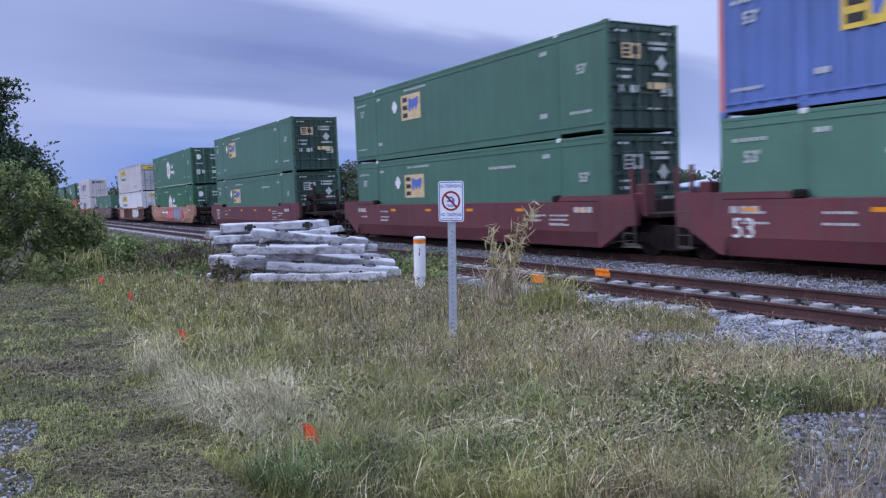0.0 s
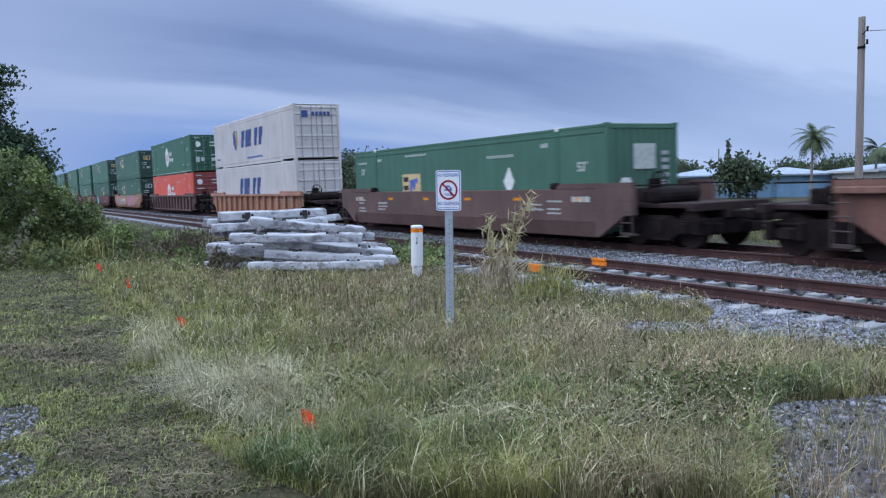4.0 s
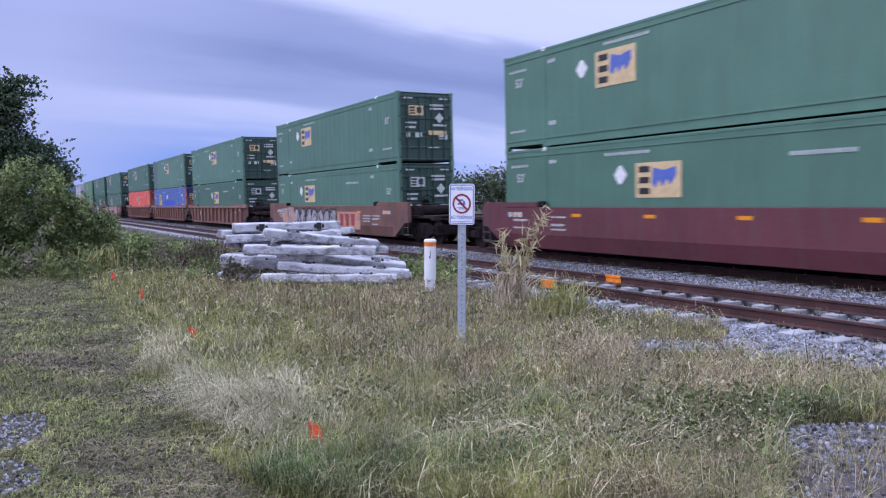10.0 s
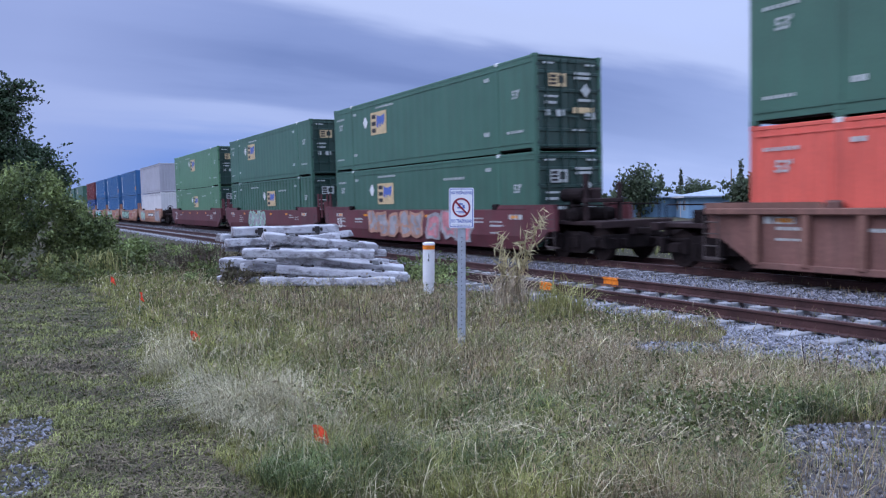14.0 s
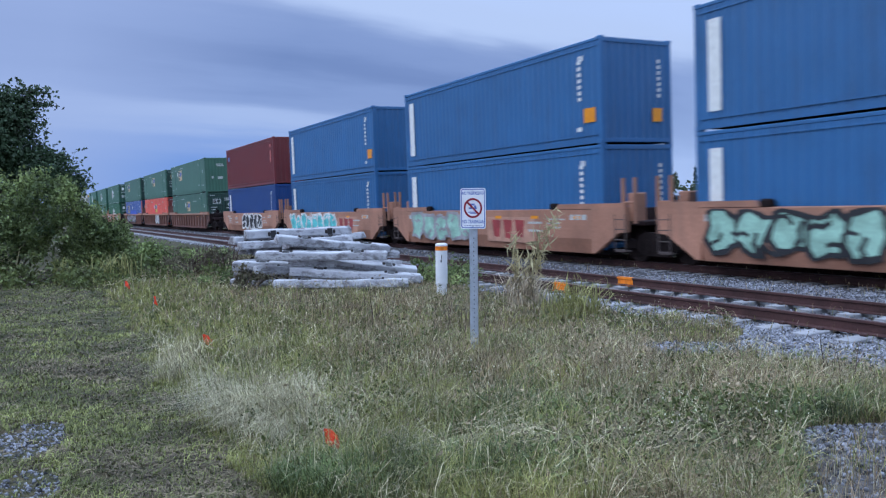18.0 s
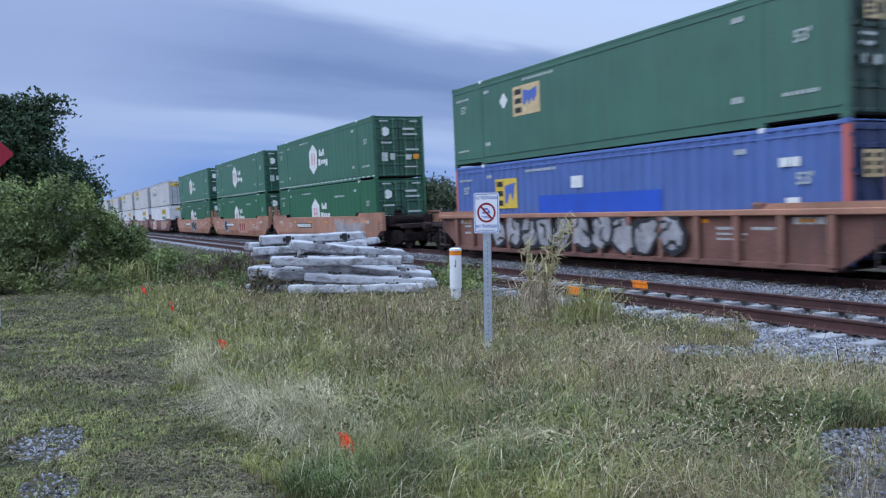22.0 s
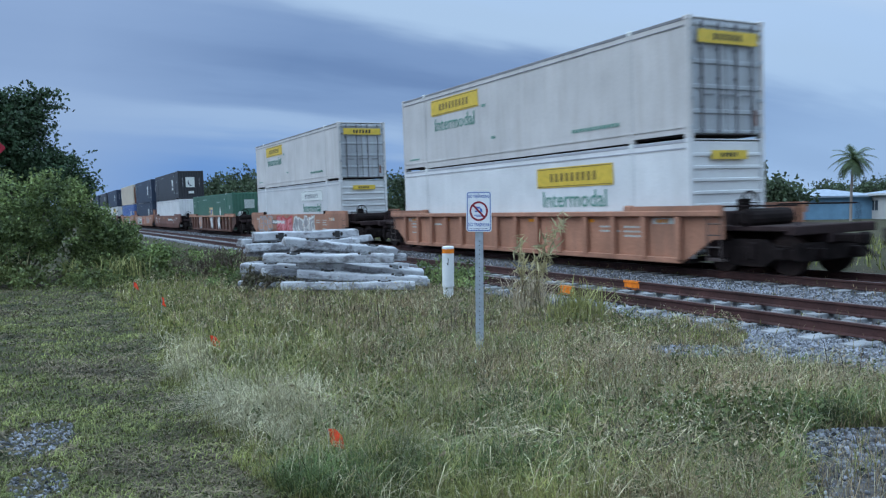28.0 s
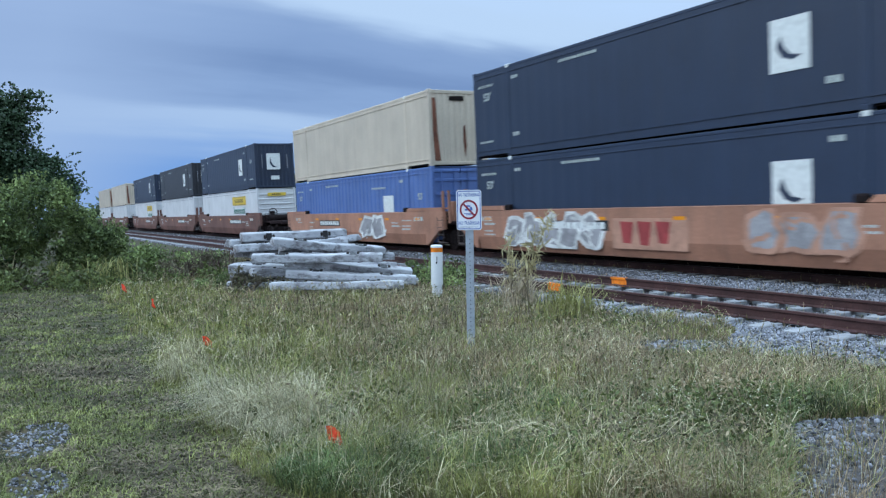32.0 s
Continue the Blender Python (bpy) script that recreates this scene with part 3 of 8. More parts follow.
def ballast_profile(y):
    """Height of the stone bed across both tracks."""
    z = np.full_like(y, -0.085)
    for c, top, half in ((SIDE_Y, -0.072, 2.2), (MAIN_Y, -0.085, 2.2)):
        d = np.abs(y - c) - half
        z = np.maximum(z, np.where(d < 0, top, top - d * 0.04))
    return z


def make_ballast():
    xs = np.concatenate([[-1200, -600, -300, -200, -140], np.arange(-100, 14.1, 2.0), [60, 200, 1000]])
    ys = np.arange(6.8, 18.81, 0.2)
    gx, gy = np.meshgrid(xs, ys, indexing="ij")
    z = ballast_profile(gy)
    v = np.stack([gx, gy, z], -1).reshape(-1, 3)
    nx, ny = len(xs), len(ys)
    i, j = np.meshgrid(np.arange(nx - 1), np.arange(ny - 1), indexing="ij")
    a = (i * ny + j).ravel()
    stuff("ballast_bed", v, np.stack([a, a + ny, a + ny + 1, a + 1], -1), M_BED, "bed of crushed stone under both tracks, coloured dark as gap shade", "ballast", "structure")


make_ballast()
ICO_V = np.array([(0, 0, -1), (0.72, -0.53, -0.45), (-0.28, -0.85, -0.45), (-0.89, 0, -0.45), (-0.28, 0.85, -0.45), (0.72, 0.53, -0.45),
                  (0.28, -0.85, 0.45), (-0.72, -0.53, 0.45), (-0.72, 0.53, 0.45), (0.28, 0.85, 0.45), (0.89, 0, 0.45), (0, 0, 1)])
ICO_F = np.array([(0, 1, 2), (1, 0, 5), (0, 2, 3), (0, 3, 4), (0, 4, 5), (1, 5, 10), (2, 1, 6), (3, 2, 7), (4, 3, 8), (5, 4, 9),
                  (1, 10, 6), (2, 6, 7), (3, 7, 8), (4, 8, 9), (5, 9, 10), (6, 10, 11), (7, 6, 11), (8, 7, 11), (9, 8, 11), (10, 9, 11)])
OCT_V = np.array([(0.9, 0.2, -0.3), (-0.2, 0.9, -0.3), (-0.9, -0.2, -0.3), (0.2, -0.9, -0.3), (0.3, 0.2, 0.75), (-0.3, -0.25, 0.7)])
OCT_F = np.array([(0, 1, 4), (1, 2, 5), (1, 5, 4), (2, 3, 5), (3, 0, 4), (3, 4, 5)])


def scatter_stones(name, xyz, size, label, fine=True):
    """Angular stones, one mesh for all."""
    n = len(xyz)
    sv, sf = (ICO_V, ICO_F) if fine else (OCT_V, OCT_F)
    k = len(sv)
    v = sv[None] * (1 + rng.uniform(-0.38, 0.38, (n, k, 1)))
    v = v * (size[:, None, None] * rng.uniform(0.65, 1.25, (n, 1, 3)))
    a, b = rng.uniform(0, 6.283, n), rng.uniform(-0.8, 0.8, n)
    ca, sa, cb, sb = np.cos(a)[:, None], np.sin(a)[:, None], np.cos(b)[:, None], np.sin(b)[:, None]
    x, y, z = v[..., 0], v[..., 1], v[..., 2]
    y, z = y * cb - z * sb, y * sb + z * cb
    x, y = x * ca - y * sa, x * sa + y * ca
    v = np.stack([x, y, z], -1) + xyz[:, None]
    f = sf[None] + (np.arange(n) * k)[:, None, None]
    return stuff(name, v.reshape(-1, 3), f.reshape(-1, 3), M_STONE, label, "gravel")


def shoulder(x):
    """The ragged field-side edge of the stones."""
    return np.interp(x, [-40, -14, -10.6, -9.2, -7.4, -7.0, -6.6, -6.2, -5.7, -5.4, -5.0, -4.4, 1], [7.9, 8.0, 8.1, 8.0, 8.5, 8.2, 7.6, 7.05, 6.75, 7.0, 7.3, 7.4, 7.4]) + 0.10 * np.sin(x * 2.9) + 0.07 * np.sin(x * 7.3 + 1)


def bed_z(y):
    """Top of the stones from the field edge down to the side track and on."""
    return np.where(y < 8.5, np.interp(y, [8.0, 8.3], [0.008, -0.064]), ballast_profile(y))


def stones_along():
    pts = []
    for x0, x1, y0, y1, n in ((-14, 1, 6.7, 18.2, 22000), (-11, -3, 6.7, 9.4, 36000), (-14, -1, 8.7, 13.8, 26000), (-26, -14, 6.7, 18.2, 16000), (-50, -26, 6.7, 18.2, 9000), (-90, -50, 6.7, 18.2, 4000)):
        pts.append(np.stack([rng.uniform(x0, x1, n), rng.uniform(y0, y1, n)], -1))
    p = np.concatenate(pts)
    # the shoulder frays out towards the field; soil and grass take over there
    edge = shoulder(p[:, 0])
    p = p[(p[:, 1] > edge) & ((p[:, 1] < 14.3) | (rng.random(len(p)) < 0.4))]
    size = rng.uniform(0.012, 0.030, len(p)) * np.where(p[:, 0] < -26, 1.7, 1.0)
    z = bed_z(p[:, 1]) + size * rng.uniform(0.0, 0.8, len(p))
    near = (p[:, 0] > -8) & (p[:, 1] < 8.0)
    for m, fine in ((near, True), (~near, False)):
        scatter_stones("ballast_stones", np.column_stack([p[m], z[m]]), size[m], "loose crushed grey limestone ballast round the sleepers", fine)


stones_along()


def stone_patch(name, outline_fn, x0, x1, y0, y1, n, s0, s1, label, lift=0.0):
    p = np.stack([rng.uniform(x0, x1, n), rng.uniform(y0, y1, n)], -1)
    p = p[outline_fn(p[:, 0], p[:, 1])]
    size = s0 + (s1 - s0) * rng.random(len(p)) ** 1.6
    scatter_stones(name, np.column_stack([p, ground_z(p[:, 0], p[:, 1]) + lift + size * 0.3]), size, label)


def wob(x, y):
    return 0.18 * np.sin(x * 5 + y * 3) + 0.12 * np.sin(x * 11 - y * 7)


def on_apron(x, y, out=0.0):
    """The bare corner of grit beside the field."""
    w = 0.4 * wob(x * 1.3, y * 1.3)
    return (x > -3.68 + 0.25 * (y - 4.75) - 0.5 * w - out) & (y > 4.66 - 1.30 * (x + 3.61) + w - out) & (y < 6.6)


def on_pebbles(x, y):
    return ((((x + 6.42) / 0.62) ** 2 + ((y - 0.02) / 0.27) ** 2 + 1.3 * wob(x, y)) < 0.8) | ((((x + 5.3) / 0.42) ** 2 + ((y - 0.0) / 0.17) ** 2 + 1.3 * wob(x, y)) < 0.8)


def on_sunk(x, y):
    a, b = 0.60 * (x + 6.55) + 0.80 * (y - 6.68), -0.80 * (x + 6.55) + 0.60 * (y - 6.68)
    return ((a / 0.85) ** 2 + (b / 0.36) ** 2 + wob(x, y)) < 0.9


# a stone patch half sunk beside the shoulder, a bare corner of grit, and pebbles in the mown grass
stone_patch("gravel_patch", on_sunk, -8.4, -5.4, 6, 7.7, 4600, 0.010, 0.026, "grey stones half sunk in the soil beside the track")
stone_patch("gravel_patch", lambda x, y: on_apron(x, y) & (rng.random(len(x)) < np.clip(0.95 - 1.2 * (x + 3.72 - 0.23 * (y - 4.88)), 0.16, 0.9) * (0.25 + 0.75 * (wob(x * 0.9, y * 1.2) > -0.06))), -4.2, -1.9, 2.8, 6.4, 24000, 0.006, 0.021, "pale grey loose stones in a bare patch", 0.012)
stone_patch("gravel_patch", lambda x, y: on_pebbles(x, y) & (rng.random(len(x)) < 0.45 + 0.55 * (wob(1.7 * x, 1.9 * y) > 0.0)), -8, -4, -0.8, 0.7, 12000, 0.004, 0.015, "pale grey pebbles showing through mown grass")


def gravel_sheet(name, edge_near, edge_far, x0, x1, height, label):
    """A thin ragged sheet of grit between two edges."""
    xs = np.arange(x0, x1 + 0.01, 0.12)
    m = 9
    k = np.linspace(0, 1, m)
    a, b = edge_near(xs), edge_far(xs)
    y = a[:, None] + (b - a)[:, None] * k[None]
    x = np.repeat(xs, m).reshape(-1, m)
    v = np.stack([x, y, height(x, y)], -1)
    v[:, 0, 2] = v[:, -1, 2] = -0.07
    n = len(xs)
    i, j = np.meshgrid(np.arange(n - 1), np.arange(m - 1), indexing="ij")
    q = (i * m + j).ravel()
    stuff(name, v.reshape(-1, 3), np.stack([q, q + m, q + m + 1, q + 1], -1), M_GRIT, label, "gravel", "structure")


# grit darkened below the stones' tone: the shade of their gaps, as colour
M_GRIT = material("gap_shaded_grit", (0.088, 0.078, 0.074), 0.95, 0, 0.5, 9, 70, 1.0)
gravel_sheet("gravel_shoulder", lambda x: shoulder(x) - 0.1, lambda x: np.full_like(x, 8.6), -40, 1, lambda x, y: bed_z(y) - 0.006, "grit and crushed stone along the side track")
gravel_sheet("gravel_apron", lambda x: 4.60 - 1.30 * (x + 3.61), lambda x: np.minimum(6.6, np.maximum(4.62 - 1.30 * (x + 3.61), 4.8 + 4.0 * (x + 3.70))), -3.75, -1.5, lambda x, y: ground_z(x, y) + 0.012, "bare grit and stones beside the field")

RAIL_OUTLINE = [(-0.07, -0.17), (0.07, -0.17), (0.07, -0.158), (0.012, -0.14), (0.010, -0.045), (0.036, -0.033), (0.036, -0.004), (0.028, 0), (-0.028, 0), (-0.036, -0.004), (-0.036, -0.033), (-0.010, -0.045), (-0.012, -0.14), (-0.07, -0.158)]


def make_track(yc, zc, label, near):
    base = pose(0, yc, zc, CANT)
    for k in (-1, 1):
        r = thing("rail", "rust-brown steel rail, worn on top, " + label, "rail", "rails of the track", "structure")
        r.matrix_basis = base
        part("rail_bar", Shape().prism([(k * 0.753 + y, z) for y, z in RAIL_OUTLINE], "x", -1200, 1000), M_RAIL, r)
        part("running_surface", Shape().box(-1200, 1000, k * 0.753 - 0.026, k * 0.753 + 0.026, -0.001, 0.0015), M_RAIL_TOP, r, "smoother worn running surface")
    # one concrete sleeper; the copies share its meshes
    shape = Shape()
    for x0, x1, top in ((-1.30, -0.42, -0.172), (-0.42, 0.42, -0.200), (0.42, 1.30, -0.172)):
        shape.prism([(-0.14, -0.40), (0.14, -0.40), (0.115, top - 0.012), (0.10, top), (-0.10, top), (-0.115, top - 0.012)], "y", x0, x1)
    t = thing("sleeper", "grey concrete sleeper bedded in crushed stone", "sleeper", "sleepers of the track " + label)
    part("beam", shape, M_CONCRETE_TIE, t)
    for k in (-1, 1) if near else ():
        clip = Shape()
        for j in (-1, 1):
            clip.box(-0.05, 0.05, k * 0.753 + j * 0.115 - 0.03, k * 0.753 + j * 0.115 + 0.03, -0.172, -0.135, 0.012)
        part("rail_clip", clip, M_RAIL, t, "rusty rail clips")
    xs = np.arange(-92 if near else -70, 4, 0.61)
    t.matrix_basis = pose(float(xs[0]), yc, zc - 0.002, CANT)
    for x in xs[1:]:
        copy_thing(t, pose(float(x) + random.uniform(-0.02, 0.02), yc + random.uniform(-0.03, 0.03), zc - 0.002, CANT, 0, random.uniform(-0.6, 0.6)))


make_track(MAIN_Y, MAIN_Z, "of the main line", False)
make_track(SIDE_Y, SIDE_Z, "of the side track", True)

# ---- the train ----
def track_pose(x, z=0.0):
    return pose(x, MAIN_Y, MAIN_Z, CANT) @ Matrix.Translation((0, 0, z))


BOX_W, BOX_H, FLOOR_Z = 1.295, 2.925, 0.30


def sheet_side(half, y, z0, z1, pitch, depth):
    """A corrugated wall along x, folded outwards and inwards by depth."""
    s = Shape()
    n = max(4, int(round(2 * half / pitch)))
    xs, ys = [], []
    for i in range(n):
        x = -half + 2 * half * i / n
        w = 2 * half / n
        for fx, fy in ((0.0, 0), (0.30, 0), (0.42, 1), (0.85, 1), (0.97, 0)):
            xs.append(x + fx * w)
            ys.append(fy)
    xs.append(half)
    ys.append(0)
    v = [(x, y - math.copysign(depth, y) * f, z) for z in (z0, z1) for x, f in zip(xs, ys)]
    m = len(xs)
    return s.add(v, [(i, i + 1, m + i + 1, m + i) for i in range(m - 1)])


def sheet_end(x, half, z0, z1, depth, n=9):
    s = Shape()
    xs, ys = [], []
    for i in range(n):
        w = 2 * half / n
        for fx, fy in ((0.0, 0), (0.25, 0), (0.40, 1), (0.80, 1), (0.95, 0)):
            ys.append(-half + i * w + fx * w)
            xs.append(fy)
    ys.append(half)
    xs.append(0)
    v = [(x - math.copysign(depth, x) * f, y, z) for z in (z0, z1) for y, f in zip(ys, xs)]
    m = len(ys)
    return s.add(v, [(i, i + 1, m + i + 1, m + i) for i in range(m - 1)])


def decal(shape, x0, x1, z0, z1, y=-1.306):
    """A flat decal on the near side."""
    return shape.box(x0, x1, y, y + 0.004, z0, z1)


def bars(x0, x1, z0, z1, n, y=-1.306, gap=0.35):
    """Unreadable lettering: a row of bars."""
    s = Shape()
    w = (x1 - x0) / n
    for i in range(n):
        s.box(x0 + i * w, x0 + (i + 1 - gap) * w, y, y + 0.004, z0, z1)
    return s


def end_bars(rows, x):
    """Bars on an end wall: (y0, y1, z0, z1)."""
    s = Shape()
    for y0, y1, z0, z1 in rows:
        s.box(x, x + 0.005, y0, y1, z0, z1)
    return s


def door_end(c, half, mat, mat_bar, plain=False, bar_label=""):
    """Double doors with locking bars on the leading end."""
    x = half
    for k in (-1, 1):
        d = part("door", cached(("door", k, half), lambda: door_leaf(k, half), "door"), mat, c)
        if not plain:
            for q in (0.30, 0.86):
                r = Shape()
                r.tube((x + 0.012, k * q, 0.12), (x + 0.012, k * q, BOX_H - 0.12), 0.027, n=8)
                for z in (0.16, 0.75, 1.45, 2.15, 2.72):
                    r.box(x - 0.03, x + 0.03, k * q - 0.05, k * q + 0.05, z - 0.035, z + 0.035, 0.01)
                r.box(x + 0.01, x + 0.035, *sorted((k * q + 0.02 * k, k * q - 0.36 * k)), 1.02, 1.07, 0.008)
                part("locking_bar", cached(("bar", k, q, half), lambda: r, "locking_bar"), mat_bar, d, bar_label)
    h = Shape()
    for k in (-1, 1):
        for z in (0.25, 0.95, 1.9, 2.6):
            h.box(x - 0.03, x + 0.012, k * 1.18 - 0.06, k * 1.18 + 0.06, z - 0.05, z + 0.05, 0.01)
    part("hinge_set", cached(("hinge_set", half), lambda: h, "hinge_set"), mat, c)


def folded(x, y0, y1, ribs):
    """A pressed sheet across an end, with raised bands between the heights given."""
    out = [(x - 0.05, 0.08)]
    for z0, z1 in ribs:
        out += [(x - 0.05, z0), (x - 0.014, z0 + 0.02), (x - 0.014, z1 - 0.02), (x - 0.05, z1)]
    out += [(x - 0.05, BOX_H - 0.08), (x - 0.08, BOX_H - 0.08), (x - 0.08, 0.08)]
    return Shape().prism(out, "y", y0, y1)


def door_leaf(k, half):
    y0, y1 = sorted((k * 0.015, k * 1.16))
    return folded(half, y0, y1, ((0.10, 0.20), (0.58, 0.70), (1.18, 1.30), (1.78, 1.90), (2.32, 2.44), (2.68, 2.79)))


def container(style, label, group, deck, rear_stripe=False, logo_x=None):
    """One shipping container, its floor at z = 0 and its leading end at +x."""
    st = STYLES[style]
    half = st["len"] / 2
    # end_mat: the side paint darkened for shade, where a style has one
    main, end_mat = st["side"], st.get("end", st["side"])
    post_mat = st.get("post", main)
    key = (round(half, 2), st["pitch"], st["depth"])
    c = thing("shipping_container", label, "shipping container", group)
    for k, nm in ((-1, "side_wall"), (1, "side_wall")):
        part(nm, cached(("wall", k) + key, lambda: sheet_side(half - 0.07, k * 1.292, 0.15, BOX_H - 0.11, st["pitch"], st["depth"]), "side_wall"), main, c)
    part("roof", cached(("roof", half), lambda: Shape().box(-half + 0.05, half - 0.05, -1.26, 1.26, BOX_H - 0.05, BOX_H - 0.02, 0.01), "roof"), main, c)
    part("floor", cached(("floor", half), lambda: Shape().box(-half + 0.05, half - 0.05, -1.24, 1.24, 0.06, 0.14), "floor"), M_STEEL_DARK, c)
    for k in (-1, 1):
        y0, y1 = (-1.297, -1.225) if k < 0 else (1.225, 1.297)
        part("top_rail", cached(("toprail", k, half), lambda: Shape().box(-half + 0.15, half - 0.15, y0, y1, BOX_H - 0.115, BOX_H - 0.025, 0.015).box(-half + 0.15, half - 0.15, k * 1.300 - 0.008, k * 1.300 + 0.008, BOX_H - 0.255, BOX_H - 0.225, 0.003), "top_rail"), st.get("rail", main), c)

        def bottom():
            # a long box is cut away below, outside its lifting posts
            m = 6.1 if half > 7 else half - 0.15
            s = Shape().prism([(-half + 0.15, 0.105), (-m, 0.105), (-m, 0.03), (m, 0.03), (m, 0.105), (half - 0.15, 0.105), (half - 0.15, 0.17), (-half + 0.15, 0.17)], "y", y0, y1)
            s.box(-half + 0.15, half - 0.15, k * 1.301 - 0.010, k * 1.301 + 0.010, 0.250, 0.300)
            return s
        part("bottom_rail", cached(("botrail", k, half), bottom, "bottom_rail"), main, c)
    for ex in (-1, 1):
        for ey in (-1, 1):
            def post():
                x0, x1 = sorted((ex * half, ex * (half - 0.15)))
                a, b = sorted((ey * 1.299, ey * 1.16))
                return Shape().box(x0, x1, a, b, 0.10, BOX_H - 0.08, 0.02)
            part("corner_post", cached(("post", ex, ey, half), post, "corner_post"), post_mat, c, "coral-red corner post" if post_mat is not main else "")
    # lifting castings: at the corners, and at the 40-foot marks of a long box
    marks = [half - 0.09] + ([6.0] if half > 7 else [])
    for mx in marks:
        for ex in (-1, 1):
            for z in (0.0, BOX_H - 0.118):
                for ey in (-1, 1):
                    def cast():
                        a, b = sorted((ey * 1.307, ey * 1.14))
                        return Shape().box(ex * mx - 0.09, ex * mx + 0.09, a, b, z, z + 0.118, 0.012)
                    part("corner_casting", cached(("cast", ex, ey, mx, z), cast, "corner_casting"), M_LABEL if z and mx < 6.05 and half > 7 else main, c)
    if half > 7:
        for ex in (-1, 1):
            for ey in (-1, 1):
                def mid():
                    a, b = sorted((ey * 1.305, ey * 1.25))
                    return Shape().box(ex * 6.0 - 0.10, ex * 6.0 + 0.10, a, b, 0.12, BOX_H - 0.02, 0.02)
                part("lifting_post", cached(("mid", ex, ey), mid, "lifting_post"), main, c)
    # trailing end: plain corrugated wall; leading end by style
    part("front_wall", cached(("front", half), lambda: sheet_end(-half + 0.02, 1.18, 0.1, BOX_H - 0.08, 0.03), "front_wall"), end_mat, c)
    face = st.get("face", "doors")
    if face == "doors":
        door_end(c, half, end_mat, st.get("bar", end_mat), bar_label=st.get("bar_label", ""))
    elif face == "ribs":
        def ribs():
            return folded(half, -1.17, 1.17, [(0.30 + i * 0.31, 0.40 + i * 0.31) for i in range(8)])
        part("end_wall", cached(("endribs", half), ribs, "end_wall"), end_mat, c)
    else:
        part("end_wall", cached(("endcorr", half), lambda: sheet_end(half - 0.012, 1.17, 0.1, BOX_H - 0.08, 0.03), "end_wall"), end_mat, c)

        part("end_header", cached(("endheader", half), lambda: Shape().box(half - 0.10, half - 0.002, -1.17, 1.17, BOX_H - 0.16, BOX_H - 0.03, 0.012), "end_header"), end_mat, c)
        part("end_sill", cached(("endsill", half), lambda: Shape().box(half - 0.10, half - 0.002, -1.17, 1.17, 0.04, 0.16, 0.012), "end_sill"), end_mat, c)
    st["marks"](c, half, deck, logo_x)
    if style == "emp_orange" and logo_x is not None:
        for a, b in ((logo_x - 1.9, logo_x - 0.02), (logo_x + 1.57, logo_x + 2.9)):
            part("repaint_patch", decal(Shape(), a, b, 1.32, 2.42, -1.3035), M_ORANGE_FRESH, c, "fresh bright red paint patch")
    if rear_stripe:
        part("repair_panel", decal(Shape(), -half + 0.16, -6.12, 0.28, BOX_H - 0.13, -1.310), M_GREY_GREEN, c, "grey replaced side panel")
    return c


M_GREY_GREEN = paint("grey_green_paint", (0.075, 0.105, 0.115))


def common_bars(c, half, ink, deck):
    """The small data decals that every long box carries, and its length in feet."""
    s = bars(-half + 0.35, -half + 1.25, 2.36, 2.44, 7)
    s.add(*grab(bars(-3.3, -1.6, 2.50, 2.58, 11)))
    s.add(*grab(bars(-5.75, -5.4, 2.42, 2.52, 2, gap=0.2)))
    s.add(*grab(bars(-5.75, -5.4, 0.62, 0.74, 2, gap=0.2)))
    s.add(*grab(bars(-half + 0.35, -half + 1.15, 0.52, 0.59, 7)))
    s.add(*grab(bars(5.25, 5.6, 2.40, 2.52, 2, gap=0.2)))
    s.add(*grab(bars(5.2, 5.55, 0.62, 0.76, 2, gap=0.2)))
    if deck:
        s.add(*grab(bars(half - 1.5, half - 0.6, 0.60, 0.68, 7)))
    else:
        s.add(*grab(bars(2.4, 3.9, 2.20, 2.29, 9)))
    part("data_lettering", cached(("cb", half, deck), lambda: s, "data_lettering"), ink, c, "small white data lettering")
    for x, z in ((-half + 0.85, 2.02), (half - 1.0, 1.78)):
        m = pose(x, -1.304, z, 90)
        if "feet" not in CACHE:
            CACHE["feet"] = letters("53'", 0.36, M_DATA, c, m, bold=0.008).data
        else:
            ob = new("lettering", CACHE["feet"])
            ob.parent, ob.matrix_basis = c, m


def grab(s):
    return s.v, s.f


